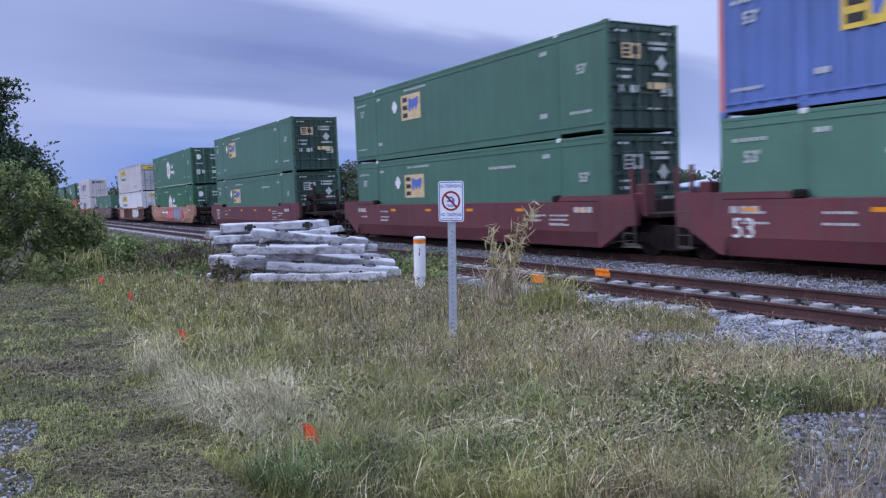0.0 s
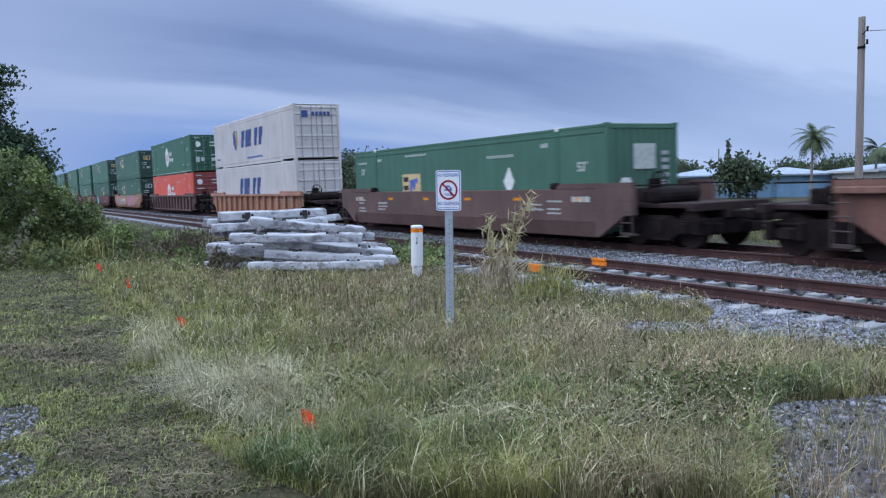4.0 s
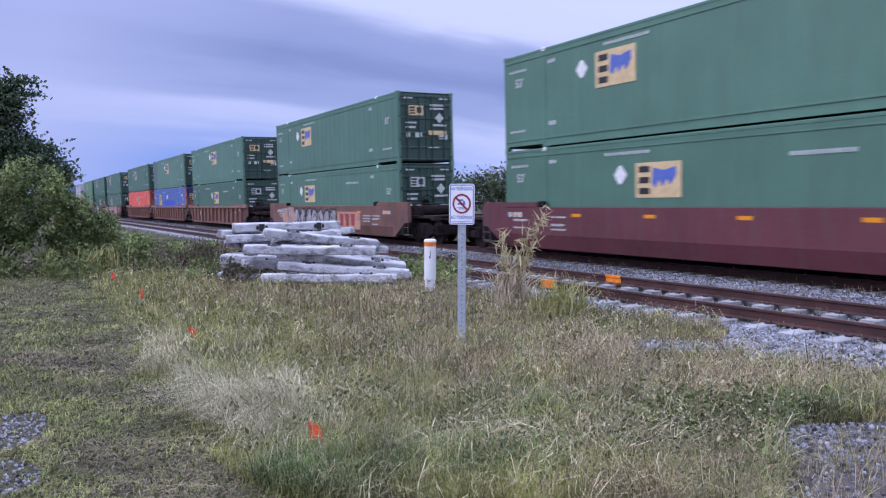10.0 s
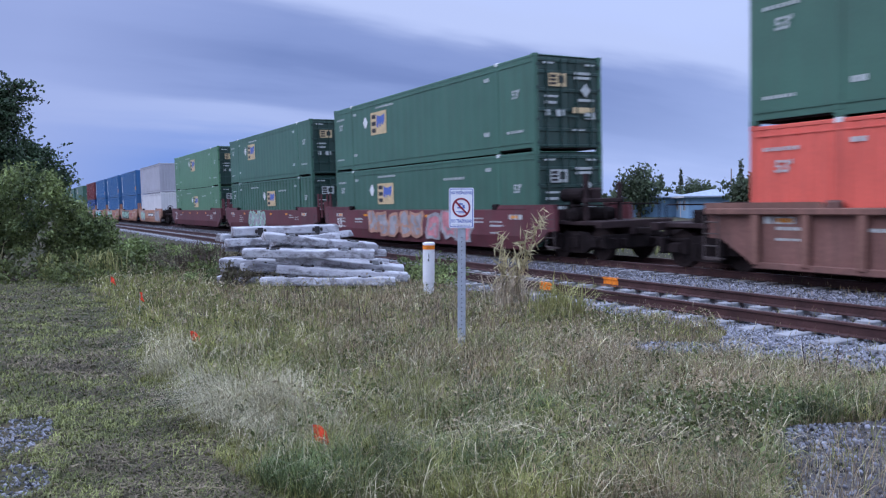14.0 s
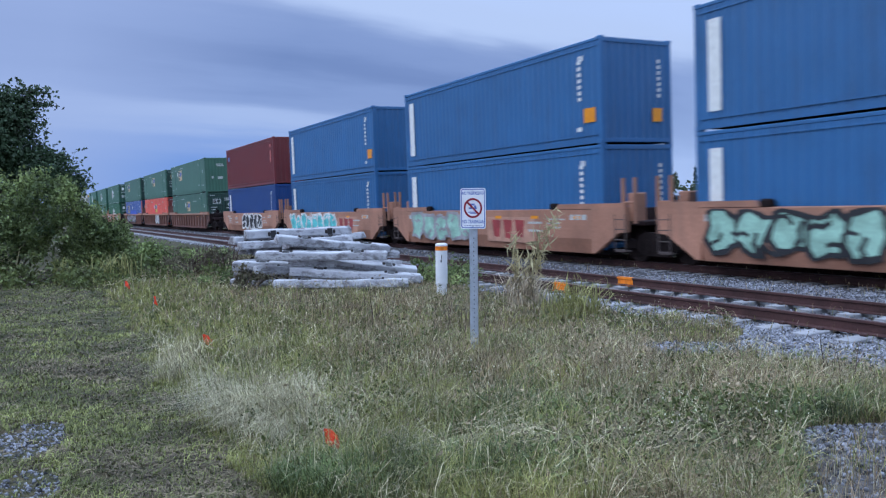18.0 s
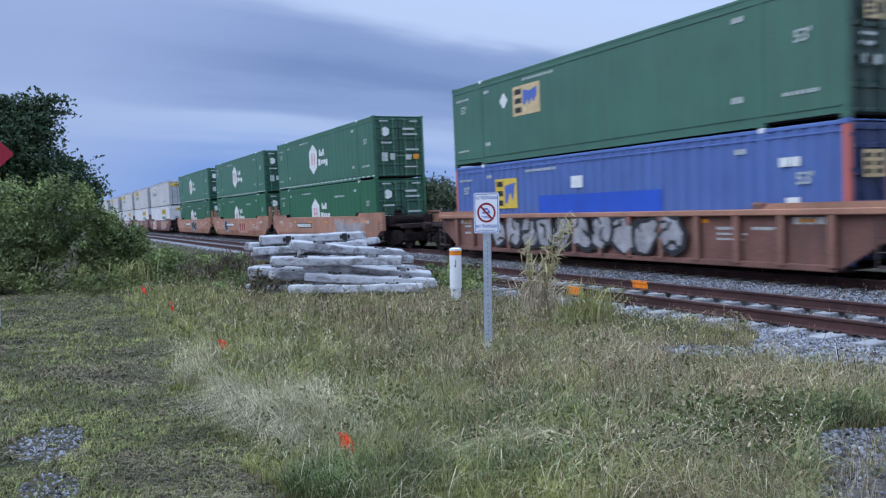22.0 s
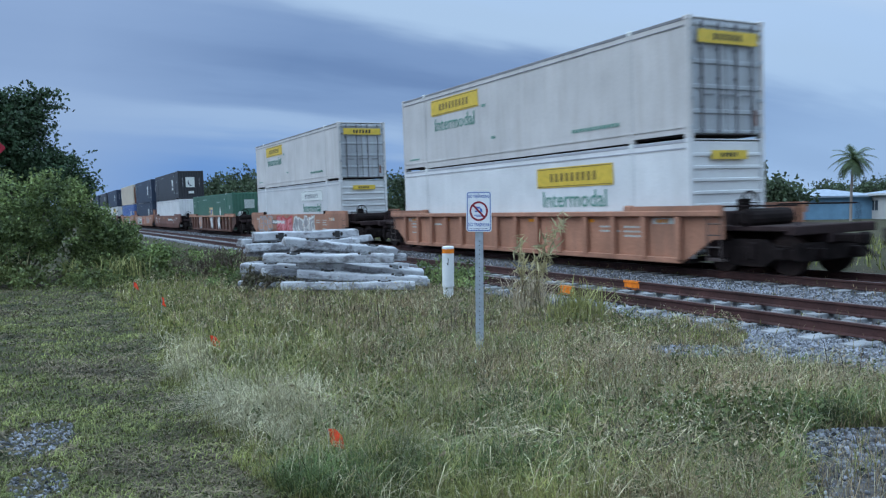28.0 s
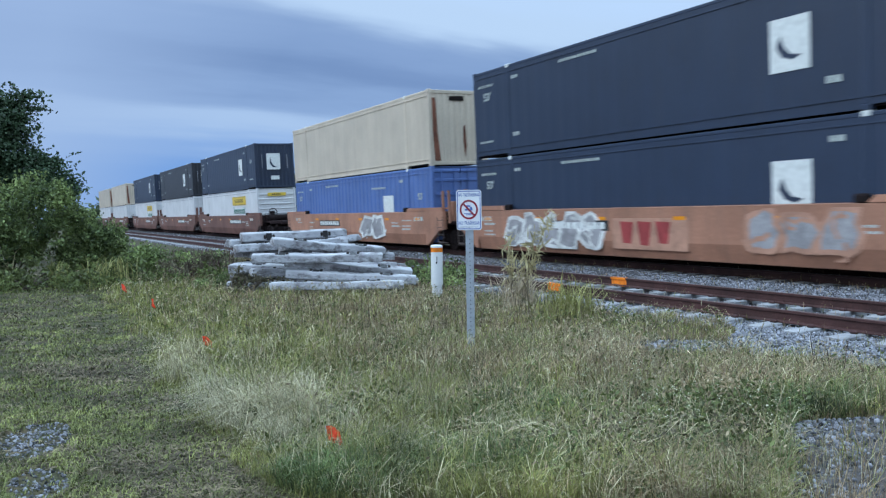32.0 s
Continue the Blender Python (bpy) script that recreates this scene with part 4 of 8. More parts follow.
def marks_emp(c, half, deck, lx=None, plain=False):
    common_bars(c, half, M_DATA, deck)
    x = lx if lx is not None else (-3.7 if deck else -3.5)
    z, h = (1.42, 0.95) if deck else (1.38, 0.88)
    bright = c["label"].startswith("orange")
    p = part("logo_panel", cached(("emp", x, z), lambda: decal(Shape(), x, x + 1.55, z, z + h), "logo_panel"), M_YELLOW if bright else M_TAN_DECAL, c, "yellow square logo panel")

    def dark():
        s = Shape()
        for q in (0.10, 0.41, 0.72):
            s.box(x + 0.12, x + 0.50, -1.311, -1.306, z + q * h, z + (q + 0.18) * h)
        return s
    part("logo_mark", cached(("empd", x, z), dark, "logo_mark"), M_INK, p)

    def blue():
        s = Shape()
        for pts in ([(0.58, 0.40), (0.70, 0.28), (0.82, 0.50), (0.95, 0.30), (1.08, 0.52), (1.20, 0.34), (1.40, 0.62), (1.38, 0.86), (0.98, 0.76), (0.62, 0.86)],):
            s.prism([(x + a, z + b * h) for a, b in pts], "y", -1.311, -1.306)
        return s
    part("logo_swoosh", cached(("empb", x, z), blue, "logo_swoosh"), M_INK_BLUE, p)
    part("hazard_diamond", cached(("dia", x, z), lambda: Shape().prism([(x - 0.82, z + 0.60), (x - 0.62, z + 0.36), (x - 0.52, z + 0.36), (x - 0.32, z + 0.60), (x - 0.52, z + 0.84), (x - 0.62, z + 0.84)], "y", -1.310, -1.306), "hazard_diamond"), M_LABEL, c, "white diamond decal")

    if plain:
        part("end_lettering", cached(("empz", half), lambda: end_bars([(-0.35, 0.25, 2.32, 2.40), (-0.30, 0.30, 2.18, 2.26), (-0.75, -0.60, 1.15, 1.35), (-0.25, 0.15, 1.10, 1.32), (0.70, 0.95, 1.1, 1.2)], half + 0.006), "end_lettering"), M_DATA, c, "small white end lettering")
        return

    def ends():
        return end_bars([(-1.0, -0.6, 2.62, 2.68), (0.62, 1.0, 2.62, 2.68), (0.2, 0.85, 2.34, 2.42), (0.2, 0.85, 2.20, 2.28), (-0.95, -0.45, 1.62, 1.68), (-0.95, -0.5, 1.42, 1.50), (-0.92, -0.75, 1.05, 1.25), (-0.52, -0.2, 1.05, 1.25), (0.6, 1.0, 0.98, 1.2), (0.3, 0.95, 1.52, 1.6), (0.1, 0.6, 0.62, 0.66)], half + 0.012)
    part("end_lettering", cached(("empe", half), ends, "end_lettering"), M_DATA, c, "small white end lettering")
    part("end_logo", cached(("empo", half), lambda: end_bars([(-0.78, -0.12, 1.95, 2.35)], half + 0.012), "end_logo"), M_TAN_DECAL if deck else M_DATA, c)
    part("end_logo_mark", cached(("empl", half), lambda: end_bars([(-0.74, -0.5, 2.0, 2.07), (-0.74, -0.5, 2.11, 2.18), (-0.74, -0.5, 2.22, 2.3), (-0.42, -0.2, 2.05, 2.28)], half + 0.017), "end_logo_mark"), M_INK, c)
    part("end_diamond", cached(("empq", half), lambda: Shape().prism([(0.42, 1.86), (0.62, 1.64), (0.82, 1.86), (0.62, 2.08)], "x", half + 0.034, half + 0.04), "end_diamond"), M_DATA, c)
    if deck:
        part("end_amber", cached(("empa", half), lambda: end_bars([(0.12, 0.95, 1.16, 1.34)], half + 0.012), "end_amber"), M_TAN_DECAL, c, "faded amber strip")


def marks_pale(c, half, deck, lx=None):
    marks_emp(c, half, deck, lx, True)


def marks_single(c, half, deck, lx=None):
    common_bars(c, half, M_DATA, deck)
    x, z = lx, 0.80
    p = part("logo_panel", decal(Shape(), x, x + 1.45, z, z + 1.05), M_TAN_DECAL, c, "yellow square logo panel")
    s = Shape()
    for q in (0.12, 0.44, 0.76):
        s.box(x + 0.10, x + 0.48, -1.311, -1.306, z + q, z + q + 0.18)
    part("logo_mark", s, M_INK, p)
    part("logo_swoosh", Shape().prism([(x + 0.58, z + 0.30), (x + 0.72, z + 0.30), (x + 0.80, z + 0.60), (x + 0.95, z + 0.40), (x + 1.10, z + 0.75), (x + 1.26, z + 0.70), (x + 1.22, z + 0.88), (x + 0.62, z + 0.82)], "y", -1.311, -1.306), M_INK_BLUE, p)
    part("hazard_diamond", Shape().prism([(3.3, 1.45), (3.6, 1.0), (3.9, 1.45), (3.6, 1.9)], "y", -1.310, -1.306), M_LABEL, c, "white diamond decal")
    part("end_panel", end_bars([(-0.37, 0.42, 1.68, 2.36)], half + 0.006), M_DATA, c, "white square panel on the end")
    part("end_diamond", Shape().prism([(-0.95, 1.10), (-0.80, 0.75), (-0.52, 0.75), (-0.36, 1.10), (-0.52, 1.46), (-0.80, 1.46)], "x", half + 0.004, half + 0.012), M_LABEL, c, "white six-sided decal")
    part("end_lettering", end_bars([(0.66, 0.92, 0.45 + 0.2 * i, 0.56 + 0.2 * i) for i in range(9)] + [(-0.15, 0.4, 0.42, 0.47), (-0.1, 0.35, 0.32, 0.37)], half + 0.006), M_GREY, c)


def marks_hub(c, half, deck, lx=None):
    common_bars(c, half, M_DATA, deck)
    x, z = -0.85, 1.52 if deck else 1.38

    def hexa():
        return Shape().prism([(x, z + 0.84), (x + 0.68, z + 0.44), (x + 0.68, z - 0.44), (x, z - 0.84), (x - 0.68, z - 0.44), (x - 0.68, z + 0.44)], "y", -1.310, -1.306)
    h = part("logo_hexagon", cached(("hub", x, z), hexa, "logo_hexagon"), M_LABEL, c, "white hexagon logo")

    def mark():
        s = Shape()
        s.box(x - 0.26, x - 0.16, -1.314, -1.309, z - 0.32, z + 0.32).box(x + 0.16, x + 0.26, -1.314, -1.309, z - 0.32, z + 0.32).box(x - 0.06, x + 0.06, -1.314, -1.309, z - 0.06, z + 0.06)
        return s
    part("logo_mark", cached(("hubm", x, z), mark, "logo_mark"), M_INK_RED, h)

    def word():
        s = Shape()
        for x0, x1, z0, z1 in ((1.05, 1.32, 1.56, 2.02), (1.30, 1.62, 1.56, 1.88), (1.60, 1.95, 1.56, 2.0), (0.85, 1.32, 1.06, 1.50), (1.30, 1.66, 1.12, 1.44), (1.64, 2.05, 1.12, 1.44), (2.03, 2.45, 0.98, 1.44)):
            s.box(x + x0 + 0.04, x + x1 - 0.05, -1.310, -1.306, z0 + 0.05, z1 - 0.05)
        return s
    part("logo_word", cached(("hubw", x), word, "logo_word"), M_LABEL, c)

    def dashes():
        s = Shape()
        for i in range(26):
            s.box(-half + 0.3 + i * 0.62, -half + 0.66 + i * 0.62, -1.304, -1.300, 0.115, 0.165)
        return s
    part("reflective_strip", cached(("hubd", half), dashes, "reflective_strip"), M_LABEL, c, "dashed white reflective strip")

    def ends():
        return end_bars([(0.2, 0.95, 2.02, 2.10), (0.2, 0.8, 2.26, 2.36), (-0.95, -0.4, 1.62, 1.70), (0.3, 1.0, 1.30, 1.38), (-0.92, -0.62, 0.8, 1.2), (-0.5, -0.25, 0.86, 1.16), (0.3, 0.6, 0.86, 1.1), (-0.98, -0.55, 2.64, 2.7), (0.55, 0.98, 2.64, 2.7), (0.2, 0.9, 0.5, 0.56)], half + 0.034)
    part("end_lettering", cached(("hube", half), ends, "end_lettering"), M_DATA, c, "small white end lettering")
    part("end_amber", cached(("huba", half), lambda: end_bars([(0.7, 0.98, 0.9, 1.12)], half + 0.034), "end_amber"), M_REFLECT, c)
    part("end_logo", cached(("hubo", half), lambda: Shape().prism([(-0.7, 1.95), (-0.5, 2.06), (-0.5, 2.3), (-0.7, 2.41), (-0.9, 2.3), (-0.9, 2.06)], "x", half + 0.012, half + 0.02), "end_logo"), M_LABEL, c)


def marks_white(c, half, deck, lx=None):
    back = lx is not None and lx < -1
    x = -5.42 if deck or back else 1.66
    w = 3.6
    z0, z1 = (1.98, 2.58) if deck else (1.90, 2.50)
    if back:
        lx = None
    p = part("logo_panel", cached(("jb", deck, back), lambda: decal(Shape(), x, x + w, z0, z1), "logo_panel"), M_YELLOW if lx is None else M_LABEL, c, "yellow logo panel" if lx is None else "faded white logo panel")

    def dark():
        s = bars(x + 0.7, x + w - 0.6, z0 + 0.17, z1 - 0.18, 9, -1.311, 0.5)
        s.box(x + 0.04, x + w - 0.04, -1.311, -1.306, z0 + 0.03, z0 + 0.05).box(x + 0.04, x + w - 0.04, -1.311, -1.306, z1 - 0.05, z1 - 0.03)
        return s
    part("logo_mark", cached(("jbd", deck, back), dark, "logo_mark"), M_YELLOW_INK if lx is None else M_FADED_INK, p)
    letters("Intermodal", 0.70, M_INK_GREEN, c, pose(x + w * 0.5, -1.304, z0 - 0.38, 90), "lettering")

    def small():
        s = bars(-half + 0.6, -half + 1.5, 0.40, 0.46, 7)
        s.add(*grab(bars(3.5, 5.6, 0.52, 0.62, 12)))
        s.add(*grab(bars(-1.0, -0.7, 0.75, 0.85, 2)))
        s.add(*grab(bars(-1.6, -1.3, 1.9, 2.0, 2)))
        return s
    part("data_lettering", cached(("jbs", deck), small, "data_lettering"), M_INK_GREEN if deck else M_LABEL, c, "small dark lettering")
    part("door_panel", cached(("jbe", deck), lambda: end_bars([(-1.02, 1.02, 2.28, 2.60)] if deck else [(-0.62, 0.62, 2.40, 2.62)], half + 0.034), "door_panel"), M_YELLOW, c, "yellow end panel")
    part("door_lettering", cached(("jbf", deck), lambda: end_bars([(-0.5 + i * 0.17, -0.4 + i * 0.17, 2.36, 2.52) for i in range(6)] if deck else [(-0.3 + i * 0.12, -0.23 + i * 0.12, 2.46, 2.56) for i in range(5)], half + 0.040), "door_lettering"), M_INK, c)
    part("rust_staining", cached(("jbr", half), lambda: end_bars([(0.35, 0.48, 0.62, 1.9), (0.58, 0.64, 0.8, 1.5)] if deck else [(0.9, 0.98, 0.3, 0.7)], half + 0.030), "rust_staining"), M_RUST, c, "brown rust streaks")


def marks_swift(c, half, deck, lx=None):
    x = -1.6 if deck else -2.4

    def word():
        s = Shape()
        w = 0.62
        for i, (wide, high) in enumerate(((0.58, 0.8), (0.92, 0.8), (0.24, 0.8), (0.56, 0.8), (0.60, 0.8))):
            # slanted blocks, each with a notch cut from its side
            q = [(0.0, 0.0), (wide * 0.7, 0.0), (wide * 0.75, high * 0.4), (wide * 0.95, high * 0.45), (wide + 0.15, high), (0.2, high)]
            s.prism([(x + 1.25 * (i * w * 1.15 + a), 1.15 + 1.25 * b) for a, b in q], "y", -1.310, -1.306)
        return s
    part("logo_word", cached(("sw", deck), word, "logo_word"), M_INK_NAVY, c, "slanted dark blue logo shapes")
    if deck:
        p = part("logo_shield", Shape().prism([(x - 1.7, 2.15), (x - 1.25, 2.30), (x - 0.8, 2.15), (x - 0.8, 1.45), (x - 1.25, 1.0), (x - 1.7, 1.45)], "y", -1.310, -1.306), M_INK_NAVY, c, "blue and yellow shield")
        part("shield_flash", Shape().prism([(x - 1.2, 2.2), (x - 0.85, 2.1), (x - 0.85, 1.5), (x - 1.2, 1.15), (x - 1.0, 1.6)], "y", -1.314, -1.309), M_YELLOW, p)
        part("end_shield", end_bars([(-0.85, -0.5, 2.2, 2.55)], half + 0.034), M_INK_NAVY, c)
        part("end_word", end_bars([(-0.3 + 0.22 * i, -0.14 + 0.22 * i, 2.3, 2.5) for i in range(5)], half + 0.034), M_INK_NAVY, c)
    part("data_lettering", cached(("sws", deck), lambda: Shape().add(*grab(bars(-half + 0.7, -half + 1.4, 0.55, 0.66, 6))).add(*grab(bars(-0.5, 2.6, 0.42, 0.52, 16))), "data_lettering"), M_INK_BLUE, c)


def marks_blue(c, half, deck, lx=None):
    common_bars(c, half, M_DATA, 1)
    p = part("logo_panel", cached(("bl", 0), lambda: decal(Shape(), -5.2, -3.85, 1.35, 2.35), "logo_panel"), M_YELLOW, c, "yellow square logo panel")

    def dark():
        s = Shape()
        for q in (1.45, 1.77, 2.09):
            s.box(-5.1, -4.72, -1.311, -1.306, q, q + 0.18)
        return s
    part("logo_mark", cached(("bld", 0), dark, "logo_mark"), M_INK, p)
    part("logo_swoosh", cached(("bls", 0), lambda: Shape().prism([(-4.6, 1.55), (-4.45, 1.5), (-4.3, 1.9), (-4.1, 1.6), (-3.95, 2.2), (-4.3, 2.15), (-4.6, 2.1)], "y", -1.311, -1.306), "logo_swoosh"), M_INK_BLUE, p)
    part("repaint_patch", cached(("blp", 0), lambda: decal(Shape(), -2.6, 2.9, 0.95, 1.72), "repaint_patch"), M_BLUE_PATCH, c, "fresh darker blue paint patch")
    part("white_decal", cached(("blw", 0), lambda: Shape().add(*grab(bars(6.45, 7.0, 2.05, 2.25, 2, gap=0.1))).add(*grab(decal(Shape(), 6.6, 6.95, 1.2, 1.4))).add(*grab(decal(Shape(), -0.9, -0.35, 1.9, 2.25))), "white_decal"), M_LABEL, c)
    part("end_lettering", cached(("ble", half), lambda: end_bars([(-0.9, -0.5, 0.9, 0.98), (0.3, 0.9, 0.95, 1.02)], half + 0.034), "end_lettering"), M_DATA, c)
    part("end_logo", cached(("blf", half), lambda: end_bars([(-0.92, -0.22, 1.75, 2.3), (0.2, 0.92, 1.75, 2.3)], half + 0.034), "end_logo"), M_TAN_DECAL, c)
    part("end_logo_mark", cached(("blg", half), lambda: end_bars([(y + dy, y + dy + 0.2, z, z + 0.09) for y in (-0.87, 0.25) for dy in (0, 0.34) for z in (1.82, 1.98, 2.14)], half + 0.04), "end_logo_mark"), M_INK, c)


def marks_sea(c, half, deck, lx=None):
    part("white_panel", cached(("sea", 0), lambda: decal(Shape(), -half + 0.42, -half + 0.80, 0.42, 2.50), "white_panel"), M_LABEL, c, "tall white panel")
    part("number_lettering", cached(("sea", 1), lambda: Shape().add(*grab(bars(half - 0.95, half - 0.7, 2.35, 2.5, 2))).add(*[sum(q, []) for q in zip(*[grab(decal(Shape(), half - 1.05, half - 0.85, 0.4 + 0.2 * i, 0.52 + 0.2 * i)) for i in range(1)])]), "number_lettering"), M_LABEL, c)
    if deck:
        part("amber_square", cached(("sea", 2), lambda: decal(Shape(), half - 0.75, half - 0.25, 0.62, 1.02), "amber_square"), M_REFLECT, c, "orange square decal")
        part("end_square", cached(("sea", 3), lambda: end_bars([(0.55, 0.9, 0.62, 1.0)], half + 0.006), "end_square"), M_REFLECT, c)
    part("end_lettering", cached(("sea", 4), lambda: end_bars([(0.75, 0.85, 1.3 + 0.16 * i, 1.4 + 0.16 * i) for i in range(7)], half + 0.006), "end_lettering"), M_LABEL, c)
    s = Shape()
    for i in range(7):
        s.box(half - 1.0, half - 0.85, -1.306, -1.302, 1.25 + 0.17 * i, 1.35 + 0.17 * i)
    part("serial_lettering", cached(("sea", 5), lambda: s, "serial_lettering"), M_LABEL, c)


def marks_plain(c, half, deck, lx=None):
    part("data_lettering", cached(("pl", half), lambda: bars(-half + 0.4, -half + 1.0, 2.2, 2.3, 4), "data_lettering"), M_GREY, c)


def marks_red(c, half, deck, lx=None):
    part("blue_square", decal(Shape(), -half + 0.5, -half + 0.95, 2.05, 2.35), M_BLUE_LIGHT, c, "small blue square decal")
    part("number_lettering", Shape().add(*grab(bars(half - 0.75, half - 0.45, 2.3, 2.5, 2))).add(*grab(bars(half - 0.75, half - 0.45, 1.4, 2.1, 1))), M_RED_POST, c)
    part("end_lettering", end_bars([(0.6, 0.72, 1.3 + 0.16 * i, 1.4 + 0.16 * i) for i in range(7)], half + 0.006), M_RED_POST, c)


def marks_navy(c, half, deck, lx=None):
    common_bars(c, half, M_DATA, 1)
    part("white_panel", cached(("nv", 0), lambda: decal(Shape(), 3.9, 4.85, 1.0, 2.1), "white_panel"), M_LABEL, c, "white square panel")
    part("panel_mark", cached(("nv", 3), lambda: Shape().prism([(4.15, 1.75), (4.25, 1.5), (4.4, 1.35), (4.65, 1.3), (4.45, 1.22), (4.2, 1.3), (4.07, 1.5)], "y", -1.312, -1.306), "panel_mark"), M_NAVY, c)
    part("end_panel", cached(("nv", 1), lambda: end_bars([(-0.55, 0.35, 1.2, 2.25), (-0.3, 0.25, 0.55, 0.8)], half + 0.034), "end_panel"), M_LABEL, c, "white square panel on the end")
    part("end_mark", cached(("nv", 4), lambda: Shape().prism([(-0.3, 2.0), (-0.35, 1.6), (-0.15, 1.35), (0.15, 1.35), (-0.1, 1.45), (-0.22, 1.65)], "x", half + 0.036, half + 0.042), "end_mark"), M_NAVY, c)
    part("end_lettering", cached(("nv", 2), lambda: end_bars([(-0.88, -0.82, 1.3 + 0.13 * i, 1.38 + 0.13 * i) for i in range(7)] + [(0.80, 0.86, 1.3 + 0.13 * i, 1.38 + 0.13 * i) for i in range(7)], half + 0.034), "end_lettering"), M_GREY, c)


def marks_cream(c, half, deck, lx=None):
    def stain():
        s = Shape()
        s.prism([(-1.15, 2.6), (-1.0, 2.6), (-0.95, 1.3), (-0.85, 0.2), (-1.1, 0.2), (-1.15, 1.2)], "x", half - 0.006, half - 0.002)
        s.prism([(0.2, 1.5), (0.28, 1.6), (0.32, 0.8), (0.26, 0.3), (0.18, 0.9)], "x", half - 0.006, half - 0.002)
        return s
    part("rust_staining", cached(("cr", half), stain, "rust_staining"), M_RUST, c, "brown rust stains down the end")
    part("end_vent", cached(("cr2", half), lambda: end_bars([(-0.4, 0.25, 2.5, 2.68)], half + 0.006), "end_vent"), M_STEEL_DARK, c)


def marks_faded(c, half, deck, lx=None):
    common_bars(c, half, M_DATA, 0)
    part("white_panel", cached(("fd", 0), lambda: decal(Shape(), 3.6, 4.6, 0.4, 1.9), "white_panel"), M_LABEL, c, "white square panel")


L53, L40 = 16.15, 12.19
STYLES = {
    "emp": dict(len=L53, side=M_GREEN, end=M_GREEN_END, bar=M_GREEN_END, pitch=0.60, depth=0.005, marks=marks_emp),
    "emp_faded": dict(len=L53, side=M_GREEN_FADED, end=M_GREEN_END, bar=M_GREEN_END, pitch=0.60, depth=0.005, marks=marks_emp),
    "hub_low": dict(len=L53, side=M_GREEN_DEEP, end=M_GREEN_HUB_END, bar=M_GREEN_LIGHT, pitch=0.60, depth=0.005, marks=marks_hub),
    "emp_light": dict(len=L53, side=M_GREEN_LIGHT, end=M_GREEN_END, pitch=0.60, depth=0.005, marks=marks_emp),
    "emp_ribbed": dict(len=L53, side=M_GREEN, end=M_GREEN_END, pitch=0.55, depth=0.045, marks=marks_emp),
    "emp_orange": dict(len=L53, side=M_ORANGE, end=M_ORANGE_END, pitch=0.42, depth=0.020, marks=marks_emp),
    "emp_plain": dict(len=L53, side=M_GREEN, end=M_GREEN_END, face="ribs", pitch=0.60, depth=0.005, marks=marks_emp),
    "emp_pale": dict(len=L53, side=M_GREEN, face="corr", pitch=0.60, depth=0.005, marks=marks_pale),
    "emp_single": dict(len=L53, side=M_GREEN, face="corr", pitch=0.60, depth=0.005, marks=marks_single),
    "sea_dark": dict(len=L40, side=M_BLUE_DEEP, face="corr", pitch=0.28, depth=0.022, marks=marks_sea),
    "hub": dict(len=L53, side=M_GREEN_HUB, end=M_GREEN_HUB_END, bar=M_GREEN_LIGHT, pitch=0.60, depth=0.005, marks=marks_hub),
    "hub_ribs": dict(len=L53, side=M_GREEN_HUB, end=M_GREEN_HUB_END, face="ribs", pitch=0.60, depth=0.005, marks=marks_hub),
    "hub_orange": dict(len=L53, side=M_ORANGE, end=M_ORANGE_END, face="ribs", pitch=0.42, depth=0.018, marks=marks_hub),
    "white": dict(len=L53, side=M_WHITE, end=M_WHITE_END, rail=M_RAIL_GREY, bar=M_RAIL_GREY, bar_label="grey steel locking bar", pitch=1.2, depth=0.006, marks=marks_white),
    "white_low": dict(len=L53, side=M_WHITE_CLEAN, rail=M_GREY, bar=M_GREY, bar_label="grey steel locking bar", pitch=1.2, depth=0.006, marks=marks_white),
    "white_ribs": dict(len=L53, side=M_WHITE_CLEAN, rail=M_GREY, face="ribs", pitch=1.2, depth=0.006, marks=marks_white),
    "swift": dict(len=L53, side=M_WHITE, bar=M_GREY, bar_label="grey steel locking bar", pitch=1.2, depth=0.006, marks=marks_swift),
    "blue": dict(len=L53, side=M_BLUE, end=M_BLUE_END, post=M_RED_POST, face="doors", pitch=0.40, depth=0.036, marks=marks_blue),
    "sea": dict(len=L40, side=M_BLUE_SEA, face="corr", pitch=0.28, depth=0.022, marks=marks_sea),
    "grey": dict(len=L40, side=M_GREY, rail=M_RAIL_GREY, face="corr", pitch=0.28, depth=0.012, marks=marks_plain),
    "white_40": dict(len=L40, side=M_WHITE_CLEAN, rail=M_GREY, face="corr", pitch=0.28, depth=0.012, marks=marks_plain),
    "red": dict(len=L40, side=M_RED_BOX, face="corr", pitch=0.28, depth=0.036, marks=marks_red),
    "navy": dict(len=L53, side=M_NAVY, face="corr", pitch=0.60, depth=0.005, marks=marks_navy),
    "charcoal": dict(len=L53, side=M_NAVY_DARK, face="corr", pitch=0.60, depth=0.005, marks=marks_navy),
    "white_corr": dict(len=L53, side=M_WHITE_CLEAN, rail=M_GREY, face="corr", pitch=0.45, depth=0.014, marks=marks_plain),
    "cream": dict(len=L53, side=M_CREAM, face="corr", pitch=1.2, depth=0.008, marks=marks_cream),
    "faded": dict(len=L53, side=M_BLUE_LIGHT, face="doors", pitch=0.42, depth=0.03, marks=marks_faded),
}
